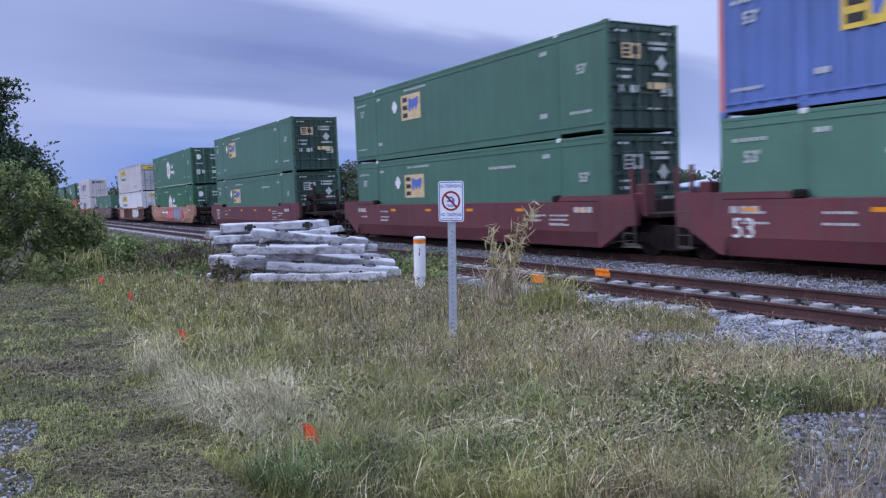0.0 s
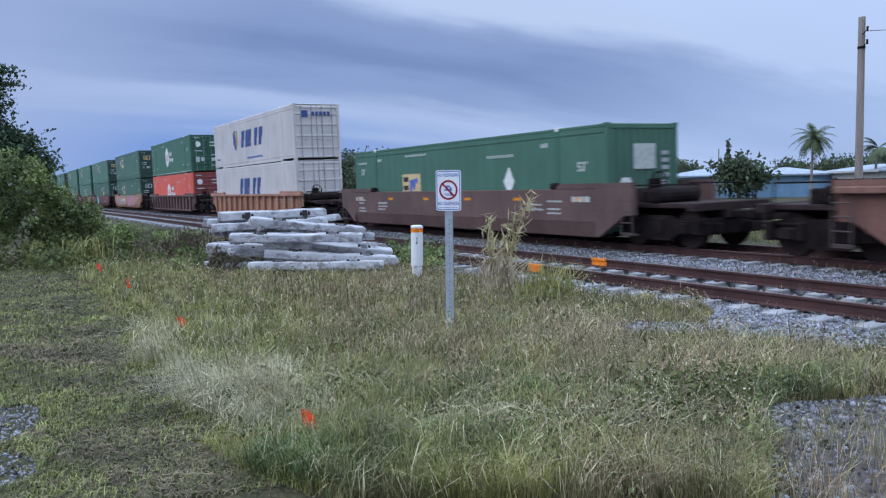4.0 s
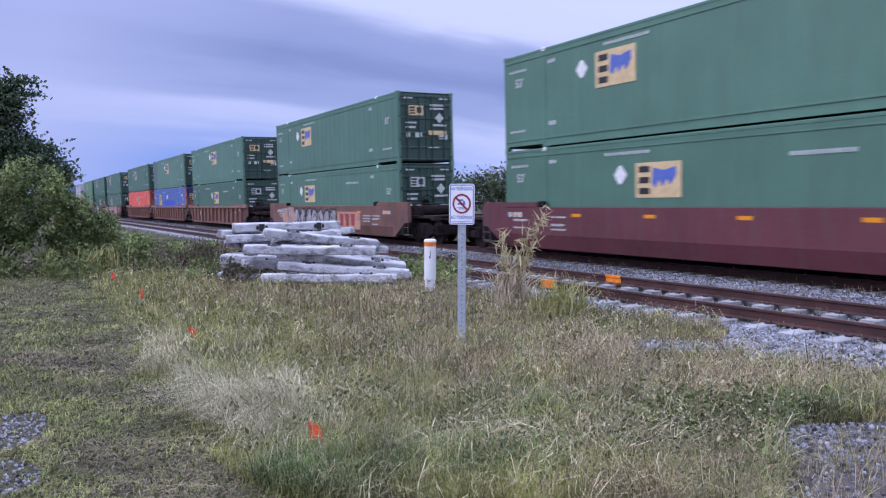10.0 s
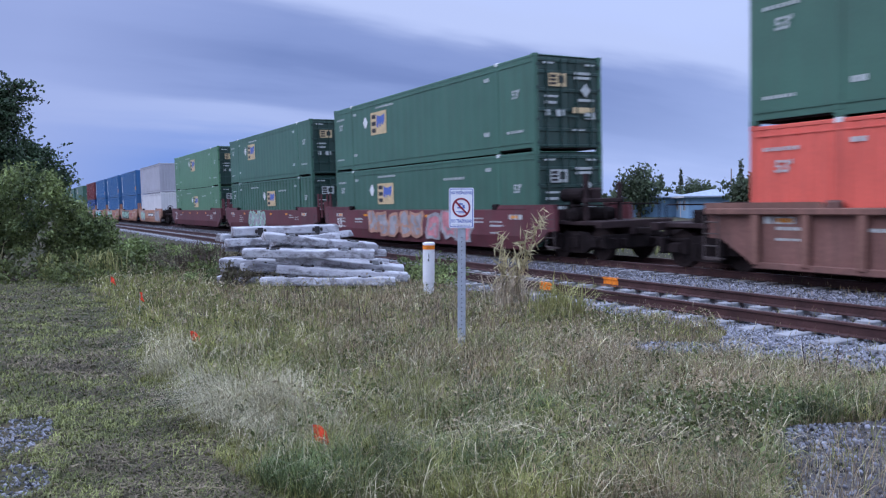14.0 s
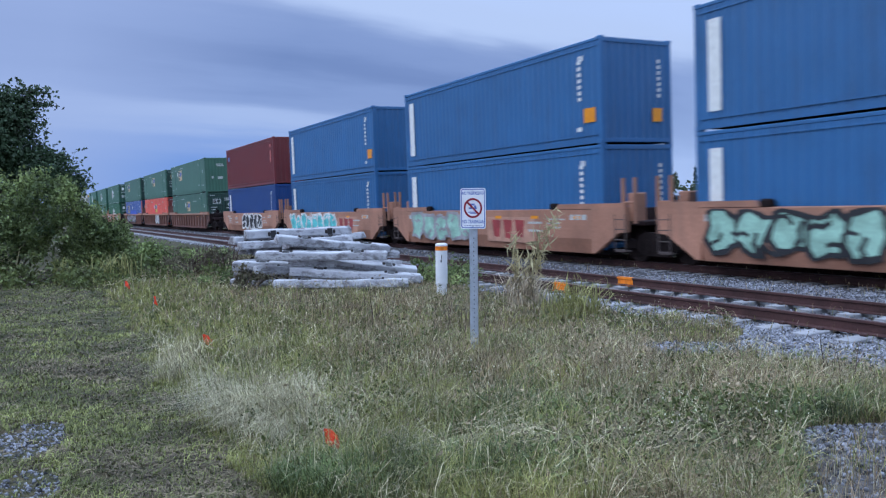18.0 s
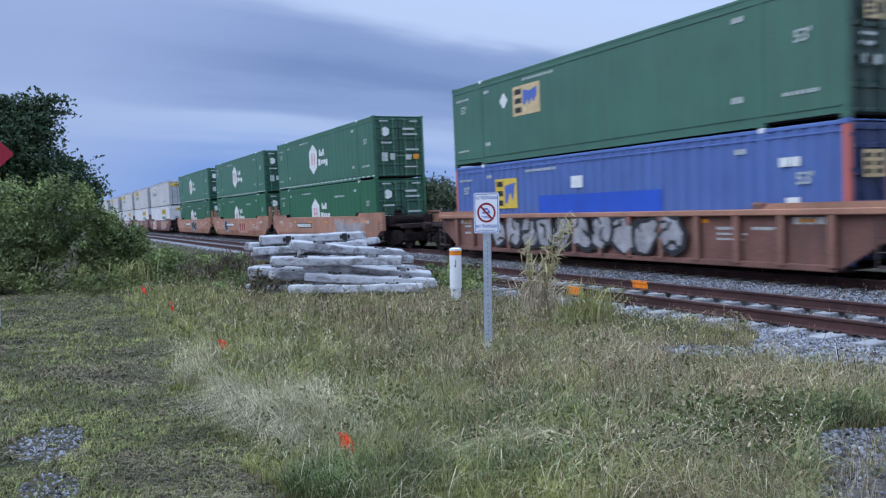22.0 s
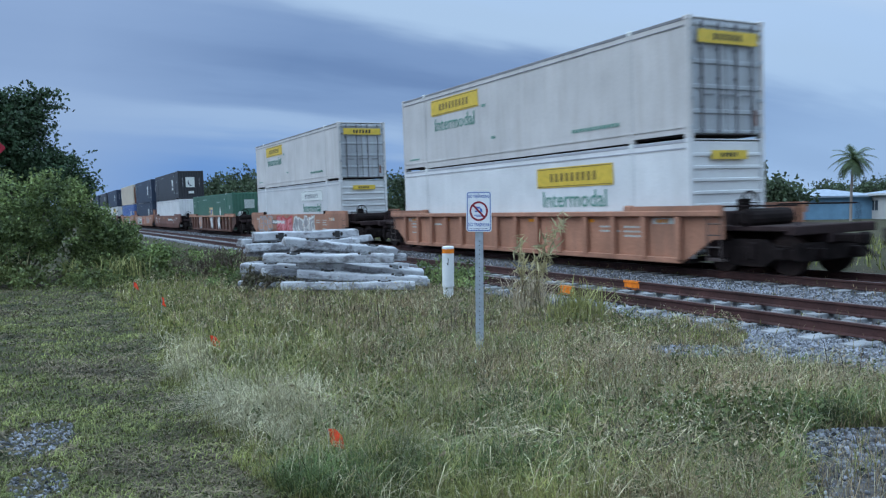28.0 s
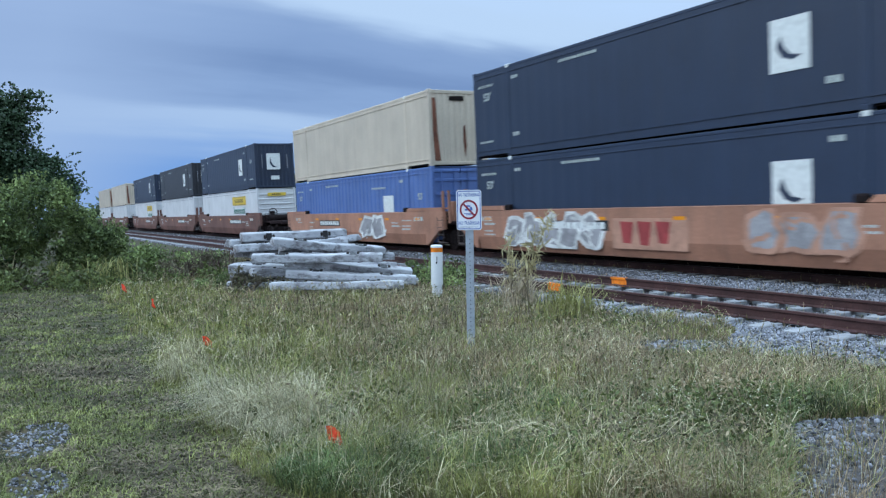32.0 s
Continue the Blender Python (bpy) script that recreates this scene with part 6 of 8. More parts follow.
# the train, unit by unit: place of the leading edge of its boxes at the start,
# upper box, lower box, car kind, car paint, couplings lead and rear, graffiti
C, J = "coupler", "joint"
RED, TAN, BRN, RST, OLD = M_CAR_RED, M_CAR_TAN, M_CAR_BROWN, M_CAR_RUST, M_CAR_OLD
UNITS = [
    (3.99, "blue", "emp_faded", "smooth", RED, J, J, ()),
    (-15.76, "emp", "emp", "smooth", RED, J, C, ()),
    (-40.13, "emp", "emp", "smooth", RED, C, C, ()),
    (-63.85, "hub", "hub_low", "smooth", TAN, C, C, ((-2.0, 1.0, "red", "pink"), (1.3, 3.6, "blue", "grey"), (4.0, 5.6, "grey", "red"))),
    (-87.59, "white", "white_low", "ribbed", RST, C, C, ((2.6, 6.6, "grey", "white"), (-6.6, -3.6, "grey", "tan"))),
    (-111.3, None, "emp_single", "smooth", BRN, C, C, ()),
    (-135.05, "swift", "swift", "ribbed", TAN, C, C, ()),
    (-158.65, "hub", "hub_orange", "ribbed", BRN, C, C, ()),
    (-182.25, "emp", "emp", "smooth", TAN, C, C, ((-6.5, -0.5, "tan", "grey"), (0.5, 5.5, "grey", "pink"))),
    (-205.99, "emp_faded", "emp_plain", "smooth", RED, C, J, ((-2.6, -0.9, "cyan", "cyan"),)),
    (-225.14, "emp_faded", "emp_faded", "smooth", RED, J, J, ()),
    (-244.66, "emp_faded", "emp_faded", "smooth", RED, J, C, ()),
    (-268.62, "emp_faded", "emp_faded", "smooth", RST, C, C, ((-6.8, -4.6, "grey", "tan"), (-4.6, 1.5, "black", "grey"), (1.9, 3.9, "stamp", ""))),
    (-292.40, "emp_faded", "emp_plain", "ribbed", RST, C, J, ()),
    (-311.95, "emp_faded", "blue", "ribbed", RST, J, J, ()),
    (-331.59, "emp", "emp_orange", "ribbed", RST, J, C, ()),
    (-355.50, "emp", "emp", "smooth", RED, C, J, ((-4.0, 1.0, "tan", "grey"), (1.4, 4.6, "grey", "pink"))),
    (-375.00, "emp", "emp_ribbed", "smooth", RED, J, J, ((-3.2, 0.2, "mint", "grey"),)),
    (-394.69, "emp_light", "emp_light", "smooth", RED, J, C, ()),
    (-418.73, "grey", "white_40", "smooth", TAN, C, J, ((-5.6, -2.8, "grey", "mint"), (-0.7, 2.6, "data", ""), (3.4, 6.0, "grey", "grey"))),
    (-434.39, "sea", "sea", "smooth", TAN, J, J, ((-5.6, 0.5, "black", "mint"), (1.2, 3.2, "stamp", ""))),
    (-449.93, "sea", "sea", "smooth", TAN, J, J, ((-5.4, -0.5, "grey", "mint"), (0.6, 2.6, "stamp", ""))),
    (-465.40, "sea", "sea", "smooth", TAN, J, J, ((-5.8, 1.5, "white", "cyan"), (1.9, 3.8, "stamp", ""))),
    (-480.86, "red", "sea_dark", "smooth", TAN, J, C, ((-1.5, 3.5, "white", "black"),)),
    (-500.94, "emp_pale", "emp", "ribbed", RST, C, J, ()),
    (-520.65, "emp", "emp_orange", "ribbed", RST, J, J, ((1.0, 3.4, "white", "grey"),)),
    (-540.32, "emp", "blue", "ribbed", RST, J, C, ((-5.2, 3.8, "black", "grey"),)),
    (-564.32, "hub", "hub_low", "smooth", TAN, C, J, ((2.6, 7, "tan", "grey"),)),
    (-583.97, "hub", "hub_low", "smooth", TAN, J, J, ((0.7, 2.7, "stamp", ""), (-4.6, -3.4, "grey", "black"))),
    (-603.63, "hub_ribs", "hub_low", "smooth", TAN, J, C, ((-0.4, 2.2, "grey", "black"),)),
    (-627.61, "white", "white_ribs", "smooth", RST, C, J, ((-5.5, -2.5, "white", "pink"), (2, 6, "grey", "tan"))),
    (-647.24, "white", "white_ribs", "smooth", RST, J, J, ((-5.5, -2.5, "mint", "grey"), (0, 2.5, "grey", "pink"))),
    (-667.0, "white", "white_ribs", "smooth", RST, J, C, ((-6.0, -3.0, "white", "grey"), (-2.0, 4.0, "white", "tan"))),
    (-690.96, "white", "white_ribs", "ribbed", TAN, C, C, ()),
    (-714.83, "white", "white_ribs", "smooth", TAN, C, C, ((-7.2, -4, "grey", "tan"), (-3, 0.3, "red", "pink"), (0.5, 4.5, "white", "grey"))),
    (-738.62, None, "emp_single", "ribbed", OLD, C, C, ((-4.4, -3.2, "grey", "tan"), (0.6, 1.6, "grey", "white"), (3.4, 4.4, "grey", "white"))),
    (-762.55, "charcoal", "white_corr", "smooth", RST, C, J, ()),
    (-782.34, "navy", "navy", "smooth", TAN, J, J, ((-6.0, -1.4, "white", "grey"), (-0.7, 1.2, "stamp", ""), (3.4, 6.0, "tan", "grey"))),
    (-801.79, "cream", "faded", "smooth", TAN, J, C, ((1.5, 4.0, "white", "grey"),)),
    (-825.83, "navy", "white_ribs", "smooth", RST, C, J, ()),
    (-845.6, "charcoal", "white_corr", "smooth", RST, J, J, ()),
    (-865.4, "navy", "white_ribs", "smooth", RST, J, C, ()),
    (-889.4, "cream", "white_corr", "smooth", RST, C, J, ()),
    (-909.0, "cream", "white_corr", "smooth", RST, J, C, ()),
]
TRAIN = []
# where the square logos sit along some boxes: (unit, deck) and metres from the middle
LOGOS = {(1, 1): -3.6, (1, 0): -3.58, (2, 1): -4.28, (2, 0): -3.79, (8, 1): -3.56, (8, 0): -3.53, (9, 1): -0.93, (9, 0): 2.0, (10, 1): -4.05, (10, 0): -0.17, (11, 1): -3.65, (11, 0): -2.13,
         (12, 1): -3.71, (12, 0): -3.44, (13, 1): -0.75, (13, 0): -0.53, (14, 1): -0.78, (15, 1): -2.1, (15, 0): -0.42, (16, 1): -3.86, (16, 0): -3.37, (17, 1): -3.6, (17, 0): 0.2, (18, 1): -1.3, (18, 0): -0.6,
         (24, 1): -3.87, (24, 0): -0.61, (25, 1): -0.86, (25, 0): -0.24, (26, 1): -3.9, (35, 0): -0.77, (5, 0): -3.6, (4, 0): -5.0, (30, 1): 0.0, (34, 0): 0.0}
PAINT_WORDS = {RED: "oxide-red", TAN: "faded orange", BRN: "dark brown", RST: "rusty brown", OLD: "old rusty brown"}


def make_train():
    for n, (x, upper, lower, kind, mat, lead, rear, sprays) in enumerate(UNITS):
        size = STYLES[lower]["len"]
        centre = x - size / 2
        words = "%s %s-sided well car" % (PAINT_WORDS[mat], "smooth" if kind == "smooth" else "ribbed")
        if sprays:
            words += ", with graffiti"
        chord = {RST: M_CAR_RUST, TAN: M_CAR_TAN, BRN: M_CAR_BROWN}.get(mat, mat) if kind == "smooth" else {RST: M_RIB if n < 24 else M_CAR_TAN, BRN: M_CAR_BROWN}.get(mat, M_CAR_TAN)
        car = well_car(kind, mat, chord, lead, rear, size > 14, words, n + 1, sprays, "cars of the freight train", mat is RED and n % 2 == 0)
        TRAIN.append((car, centre, 0.0))
        for deck, style in ((0, lower), (1, upper)):
            if style:
                words = STYLE_LABELS[style] + (", stacked" if deck else "")
                b = container(style, words, "containers of the freight train", deck, n == 14 and deck == 1, LOGOS.get((n, deck)))
                TRAIN.append((b, centre, FLOOR_Z + deck * BOX_H))


make_train()
for ob in scene.objects:
    if ob.name.split(".")[0] in ("data_lettering", "end_lettering", "stencil_lettering", "door_lettering", "number_lettering", "serial_lettering", "hinge_set", "end_logo_mark", "logo_mark", "end_word", "graffiti", "reflective_strip", "logo_word", "rust_staining", "rail_clip"):
        ob["kind"] = "stuff"


# travel of the train in metres after so many seconds
def travel(t):
    u = t / 32.0
    return 763.11 * u + 11.44 * u * u + 0.74 * u ** 3


def motions():
    times = [float(t) for t in range(0, 33, 4)]
    for ob, x, z in TRAIN:
        walk(ob, [(t, track_pose(x + travel(t), z)) for t in times])
    # the wheels roll along; all share the turning of the first
    walk(WHEELS[0], [(k / FPS, pose(0, 0, 0, 0, 88.0 * k % 360, 0)) for k in range(32 * FPS + 1)])
    turning = WHEELS[0].animation_data
    for w in WHEELS[1:]:
        w.rotation_mode = "QUATERNION"
        keys = w.animation_data_create()
        keys.action = turning.action
        keys.action_slot = turning.action_slot



# ---- the field: grass, weeds, bushes ----
def leaf_quads(centres, size, tall=1.6, droop=0.0):
    """Pointed leaves of four corners, turned at random, round the given points."""
    n = len(centres)
    a = rng.normal(size=(n, 3))
    a[:, 2] -= droop
    a /= np.linalg.norm(a, axis=1)[:, None]
    b = np.cross(a, rng.normal(size=(n, 3)))
    b /= np.linalg.norm(b, axis=1)[:, None]
    s = (size * rng.uniform(0.6, 1.4, n))[:, None]
    c = np.asarray(centres)
    v = np.stack([c - a * s * tall * 0.5, c + b * s * 0.5, c + a * s * tall * 0.5, c - b * s * 0.5], 1).reshape(-1, 3)
    f = np.arange(4 * n).reshape(n, 4)
    return v, f


def lobes_points(lobes, n, hollow=0.55):
    """Points in the outer part of a few ellipsoids: (x, y, z, rx, ry, rz)."""
    lobes = np.asarray(lobes, float)
    w = (lobes[:, 3] * lobes[:, 4] * lobes[:, 5]) ** 0.7
    k = rng.choice(len(lobes), n, p=w / w.sum())
    d = rng.normal(size=(n, 3))
    d /= np.linalg.norm(d, axis=1)[:, None]
    r = hollow + (1.12 - hollow) * rng.random(n) ** 0.8
    # twigs bunch the leaves together and leave gaps
    bump = 1 + 0.16 * np.sin(d[:, 0] * 9 + k) * np.sin(d[:, 1] * 8 + 2 * k) + 0.10 * np.sin(d[:, 2] * 13 + k)
    return lobes[k, :3] + d * lobes[k, 3:] * (r * bump)[:, None]


def sprigs(points, n_leaves, spread):
    """Several leaves round each point."""
    p = np.repeat(points, n_leaves, axis=0)
    return p + rng.normal(size=p.shape) * spread


def blades(name, xy, height, width, mat, label, lean=0.35, z0=0.0, kind="stuff", parent=None, category="grass", curl=0.5, az=None):
    """Bent, tapering grass blades; xy: their feet; az: the way each leans."""
    n = len(xy)
    az = rng.uniform(0, 6.2832, n) if az is None else az
    out = np.stack([np.cos(az), np.sin(az), np.zeros(n)], -1)
    side = np.stack([-np.sin(az + 0.6), np.cos(az + 0.6), np.zeros(n)], -1)
    l = (lean * rng.uniform(0.1, 1.6, n) * height)[:, None]
    h, w = np.asarray(height)[:, None], np.asarray(width)[:, None]
    base = np.column_stack([xy, np.broadcast_to(z0, n)])
    up = np.array([0, 0, 1.0])
    sag = 0.30 * curl * (l / np.maximum(h, 1e-3))
    m = base + out * l * 0.16 + up * h * 0.45
    q = base + out * l * 0.55 + up * h * (0.82 - 0.35 * sag)
    t = base + out * l * (1 + 0.35 * curl) + up * h * np.maximum(0.06, 1.0 - sag)
    v = np.stack([base - side * w, base + side * w, m - side * w * 0.9, m + side * w * 0.9, q - side * w * 0.65, q + side * w * 0.65, t], 1).reshape(-1, 3)
    i = (np.arange(n) * 7)[:, None]
    f = np.concatenate([i + np.array(k) for k in ((0, 1, 3), (0, 3, 2), (2, 3, 5), (2, 5, 4), (4, 5, 6))], 0)
    return stuff(name, v, f, mat, label, category, kind, parent)


def polar_spread(n, r0, r1, a0, a1):
    r = r0 * (r1 / r0) ** rng.random(n)
    a = np.radians(rng.uniform(a0, a1, n))
    return np.stack([-r * np.cos(a), r * np.sin(a)], -1), r


def soft_noise(x, y, k):
    return (np.sin(x * 1.3 + k) * np.cos(y * 1.7 - k) + 0.6 * np.sin(x * 3.1 - y * 2.3 + 2 * k) + 0.4 * np.sin(x * 6.3 + y * 5.1 + k)) / 2.0


def is_stony(x, y):
    return on_sunk(x, y) | on_apron(x, y) | on_pebbles(x, y) | (y > shoulder(x))


def mown_edge(x):
    return np.interp(x, [-30, -14, -11, -9.5, -8, -6.1, -5.2, -4.4, -3.5], [1.8, 1.4, 1.42, 1.2, 1.2, 1.1, 1.22, 1.35, 1.5]) + 0.07 * np.sin(x * 1.7) + 0.05 * np.sin(x * 4.3)


def tufts(n, each, r0, r1, a0, a1, spread):
    """Feet of blades in tufts, their distance, and the way they lean: out from the tuft's middle."""
    c, r = polar_spread(n // each, r0, r1, a0, a1)
    c, r = np.repeat(c, each, axis=0), np.repeat(r, each)
    d = rng.normal(size=c.shape) * spread * (0.5 + r / 9)[:, None]
    return c + d, r, np.arctan2(d[:, 1], d[:, 0]) + rng.normal(size=len(r)) * 0.7


def bump_at(x, y, cx, cy, sx, sy):
    return np.exp(-(((x - cx) / sx) ** 2 + ((y - cy) / sy) ** 2))


def strands(name, xy, z, length, width, az, mat, label, rise=0.25, category="grass"):
    """Loose stems lying over one another: flat arching ribbons in two pieces."""
    n = len(xy)
    d = np.stack([np.cos(az), np.sin(az), np.zeros(n)], -1)
    s = np.stack([-np.sin(az), np.cos(az), rng.uniform(-0.6, 0.6, n)], -1) * width[:, None]
    p = np.column_stack([xy, ground_z(xy[:, 0], xy[:, 1]) + z])
    up = np.array([0, 0, 1.0])
    l = length[:, None]
    tip = rng.uniform(-1.2, 0.5, (n, 1)) * rise
    bend = rng.normal(size=(n, 1)) * 0.12 * np.stack([-d[:, 1], d[:, 0], d[:, 2]], -1)
    m = p + d * l * 0.5 + up * l * rise * rng.uniform(0.2, 1.0, (n, 1)) + bend * l
    q = p + d * l + up * l * tip
    m[:, 2] = np.maximum(m[:, 2], 0.02)
    q[:, 2] = np.maximum(q[:, 2], 0.01)
    v = np.stack([p - s, p + s, m - s, m + s, q - s * 0.4, q + s * 0.4], 1).reshape(-1, 3)
    i = (np.arange(n) * 6)[:, None]
    f = np.concatenate([i + np.array(k) for k in ((0, 1, 3, 2), (2, 3, 5, 4))], 0)
    return stuff(name, v, f, mat, label, category)


def stems(name, xy, height, width, mat, label, lean, az, z0):
    """Thin upright stems in two pieces."""
    n = len(xy)
    out = np.stack([np.cos(az), np.sin(az), np.zeros(n)], -1)
    a2 = rng.uniform(0, 6.283, n)
    side = np.stack([np.cos(a2), np.sin(a2), np.zeros(n)], -1) * width[:, None]
    h = height[:, None]
    l = h * (lean * rng.uniform(0.1, 1.5, n))[:, None]
    base = np.column_stack([xy, z0])
    up = np.array([0, 0, 1.0])
    m = base + out * l * 0.35 + up * h * 0.6
    t = base + out * l + up * h * np.maximum(0.25, 1 - 0.4 * l / h)
    v = np.stack([base - side, base + side, m - side * 0.85, m + side * 0.85, t], 1).reshape(-1, 3)
    i = (np.arange(n) * 5)[:, None]
    f = np.concatenate([i + np.array(k) for k in ((0, 1, 3), (0, 3, 2), (2, 3, 4))], 0)
    return stuff(name, v, f, mat, label, "grass"), t


def make_grass():
    each = 16
    xy, r, az = tufts(300000, each, 4.0, 30, -3, 63, 0.042)
    x, y = xy[:, 0], xy[:, 1]
    tone = np.repeat(rng.random(len(x) // each), each)
    rough = y > mown_edge(x) + 0.10 * soft_noise(x * 3, y * 3, 2)
    keep = ~is_stony(x, y) | (rng.random(len(x)) < 0.03 + 0.10 * on_apron(x, y))
    n1, n2, n3 = soft_noise(x, y, 0.7), soft_noise(x * 0.8, y * 0.8, 4.1), soft_noise(x * 1.9, y * 1.9, 2.2)
    # a pale dead band along the mown edge, browner grass towards the track, lush dark places
    pale = (bump_at(x, y, -6.0, 1.75, 0.60, 0.34) + 0.55 * bump_at(x, y, -8.8, 1.5, 0.9, 0.24)) * np.clip(0.8 + 0.9 * soft_noise(x * 4, y * 4, 3.0), 0.1, 1.2)
    lush = bump_at(x, y, -4.3, 1.65, 0.30, 0.55) + 0.9 * bump_at(x, y, -3.8, 5.2, 0.30, 0.6) + 0.8 * bump_at(x, y, -4.8, 3.6, 0.45, 0.40)
    tongue = bump_at(x, y, -7.7, 7.5, 1.2, 0.7)
    low = bump_at(x, y, -3.65, 3.4, 0.45, 0.55)
    brown = np.clip(0.22 + 0.14 * (y > 2.6) + 0.26 * (y > 3.4) - 0.10 * (x < -7.5) * (y < 5.5) + 0.22 * soft_noise(x * 2.3, y * 2.3, 9.1) + 0.3 * bump_at(x, y, -4.9, 5.6, 0.9, 0.9) + 0.25 * n2 - 0.35 * lush - 0.3 * tongue, 0.02, 0.85)
    dry = np.clip(0.20 - 0.06 * (x < -7.5) * (y < 5.5) + 0.20 * n1 + 0.8 * pale + 0.16 * n3 + 0.12 * (y > 3.4) + 0.15 * bump_at(x, y, -4.9, 5.8, 0.9, 0.8) - 0.35 * lush - 0.2 * tongue - 0.4 * low, 0.02, 0.95)
    roll = 0.7 * tone + 0.3 * rng.random(len(x))
    is_dry = roll < dry
    is_brown = ~is_dry & (rng.random(len(x)) * 0.5 + 0.5 * np.repeat(rng.random(len(x) // each), each) < brown)
    w = 0.0009 + 0.00024 * r
    tall = np.clip(0.175 + 0.07 * n2 + 0.09 * n3 + 0.08 * pale, 0.07, 0.45) * (0.5 + 0.9 * tone) * rng.uniform(0.45, 1.35, len(x)) * np.interp(-x, [8, 14, 20], [1.0, 0.80, 0.9])
    tall = np.where(y > 6.3, tall * 0.6, tall) * (1 - 0.45 * np.minimum(1, tongue))
    tall = tall * np.clip(0.40 + 1.3 * (y - mown_edge(x)), 0.35, 1.0) * (1 - 0.5 * np.minimum(1, bump_at(x, y, -3.6, 4.7, 0.5, 1.3) + bump_at(x, y, -6.0, 6.2, 0.9, 0.6)))
    z0 = ground_z(x, y) - 0.005
    near = r < 8.5
    for m, high, wide, mat, lean, name, label in ((~is_dry & ~is_brown, 1.0, 1.0, M_GRASS, 0.60, "rough_grass", "uncut green grass on the field"), (is_brown, 0.95, 0.9, M_THATCH, 0.75, "withered_grass", "withered brown grass among the green"), (is_dry, 1.15, 0.75, M_STRAW, 0.65, "dry_grass", "dry straw-coloured grass among the green")):
        k = m & rough & keep & near
        blades(name, xy[k], tall[k] * high, w[k] * wide, mat, label, lean, z0[k], curl=0.8, az=az[k])
        k = m & rough & keep & ~near
        stems(name, xy[k], tall[k] * high, w[k] * wide * 1.05, mat, label, lean * 0.9, az[k], z0[k])
    # coarse arching tufts stand out in the near grass
    p, q, az = tufts(9000, 12, 4.0, 9.5, 12, 60, 0.05)
    m = (p[:, 1] > mown_edge(p[:, 0]) + 0.12) & ~is_stony(p[:, 0], p[:, 1])
    p, q, az = p[m], q[m], az[m]
    pick = soft_noise(p[:, 0] * 1.7, p[:, 1] * 1.7, 7.7) + rng.normal(size=len(p)) * 0.35
    for m, mat, name, label in ((pick > 0.25, M_STRAW, "dry_tufts", "dry arching tufts of coarse grass"), ((pick <= 0.25) & (pick > -0.15), M_CANE_GREEN, "coarse_tufts", "yellow-green tufts of coarse grass"), (pick <= -0.15, M_LUSH, "green_tufts", "green tufts of coarse grass")):
        blades(name, p[m], rng.uniform(0.12, 0.36, m.sum()), rng.uniform(0.0014, 0.0032, m.sum()), mat, label, 0.9, ground_z(p[m, 0], p[m, 1]), curl=1.1, az=az[m])
    # lush dark green places
    n = 6500
    c = np.array([(-4.3, 1.60, 0.24, 0.45), (-4.0, 2.3, 0.20, 0.35), (-3.8, 5.2, 0.22, 0.50), (-4.8, 3.6, 0.35, 0.30)])[rng.choice(4, n, p=[0.5, 0.14, 0.22, 0.14])]
    p = c[:, :2] + rng.normal(size=(n, 2)) * c[:, 2:] * 0.75
    p = p[~is_stony(p[:, 0], p[:, 1]) & (p[:, 1] > mown_edge(p[:, 0]))]
    blades("lush_grass", p, rng.uniform(0.10, 0.28, len(p)), 0.0014 + 0.0003 * -p[:, 0], M_LUSH, "lush dark green grass in the field", 0.8, ground_z(p[:, 0], p[:, 1]), curl=0.9)
    # bleached clumps along the mown edge, combed over it
    k, per = 46, 120
    c = np.array([(-6.0, 1.74, 0.34, 0.16), (-8.9, 1.52, 0.60, 0.12), (-7.2, 1.62, 0.5, 0.12), (-5.45, 1.62, 0.2, 0.10)])[rng.choice(4, k, p=[0.58, 0.16, 0.08, 0.18])]
    p = np.repeat(c[:, :2] + rng.normal(size=(k, 2)) * c[:, 2:], per, axis=0) + rng.normal(size=(k * per, 2)) * 0.065
    n = k * per
    blades("bleached_grass", p, rng.uniform(0.14, 0.46, n) * np.repeat(rng.uniform(0.6, 1.1, k), per), 0.0008 + 0.00018 * -p[:, 0], M_STRAW_PALE, "bleached straw arching over the mown edge", 1.0, ground_z(p[:, 0], p[:, 1]), curl=1.1, az=np.repeat(rng.normal(-1.7, 0.8, k), per) + rng.normal(size=n) * 0.6)
    # stems tangled over one another in the rough grass
    xy, r = polar_spread(42000, 4.0, 24, 2, 62)
    x, y = xy[:, 0], xy[:, 1]
    pale = bump_at(x, y, -6.0, 1.72, 0.65, 0.36) + 0.9 * bump_at(x, y, -8.8, 1.45, 1.0, 0.24) + 0.5 * bump_at(x, y, -8.4, 2.05, 0.9, 0.35)
    m = (y > mown_edge(x) + 0.05) & ~is_stony(x, y) & (rng.random(len(x)) < 0.34 + 0.3 * soft_noise(x * 1.4, y * 1.4, 8.0) + 0.7 * pale)
    xy, r, x, y, pale = xy[m], r[m], x[m], y[m], pale[m]
    n = len(x)
    pick = rng.random(n)
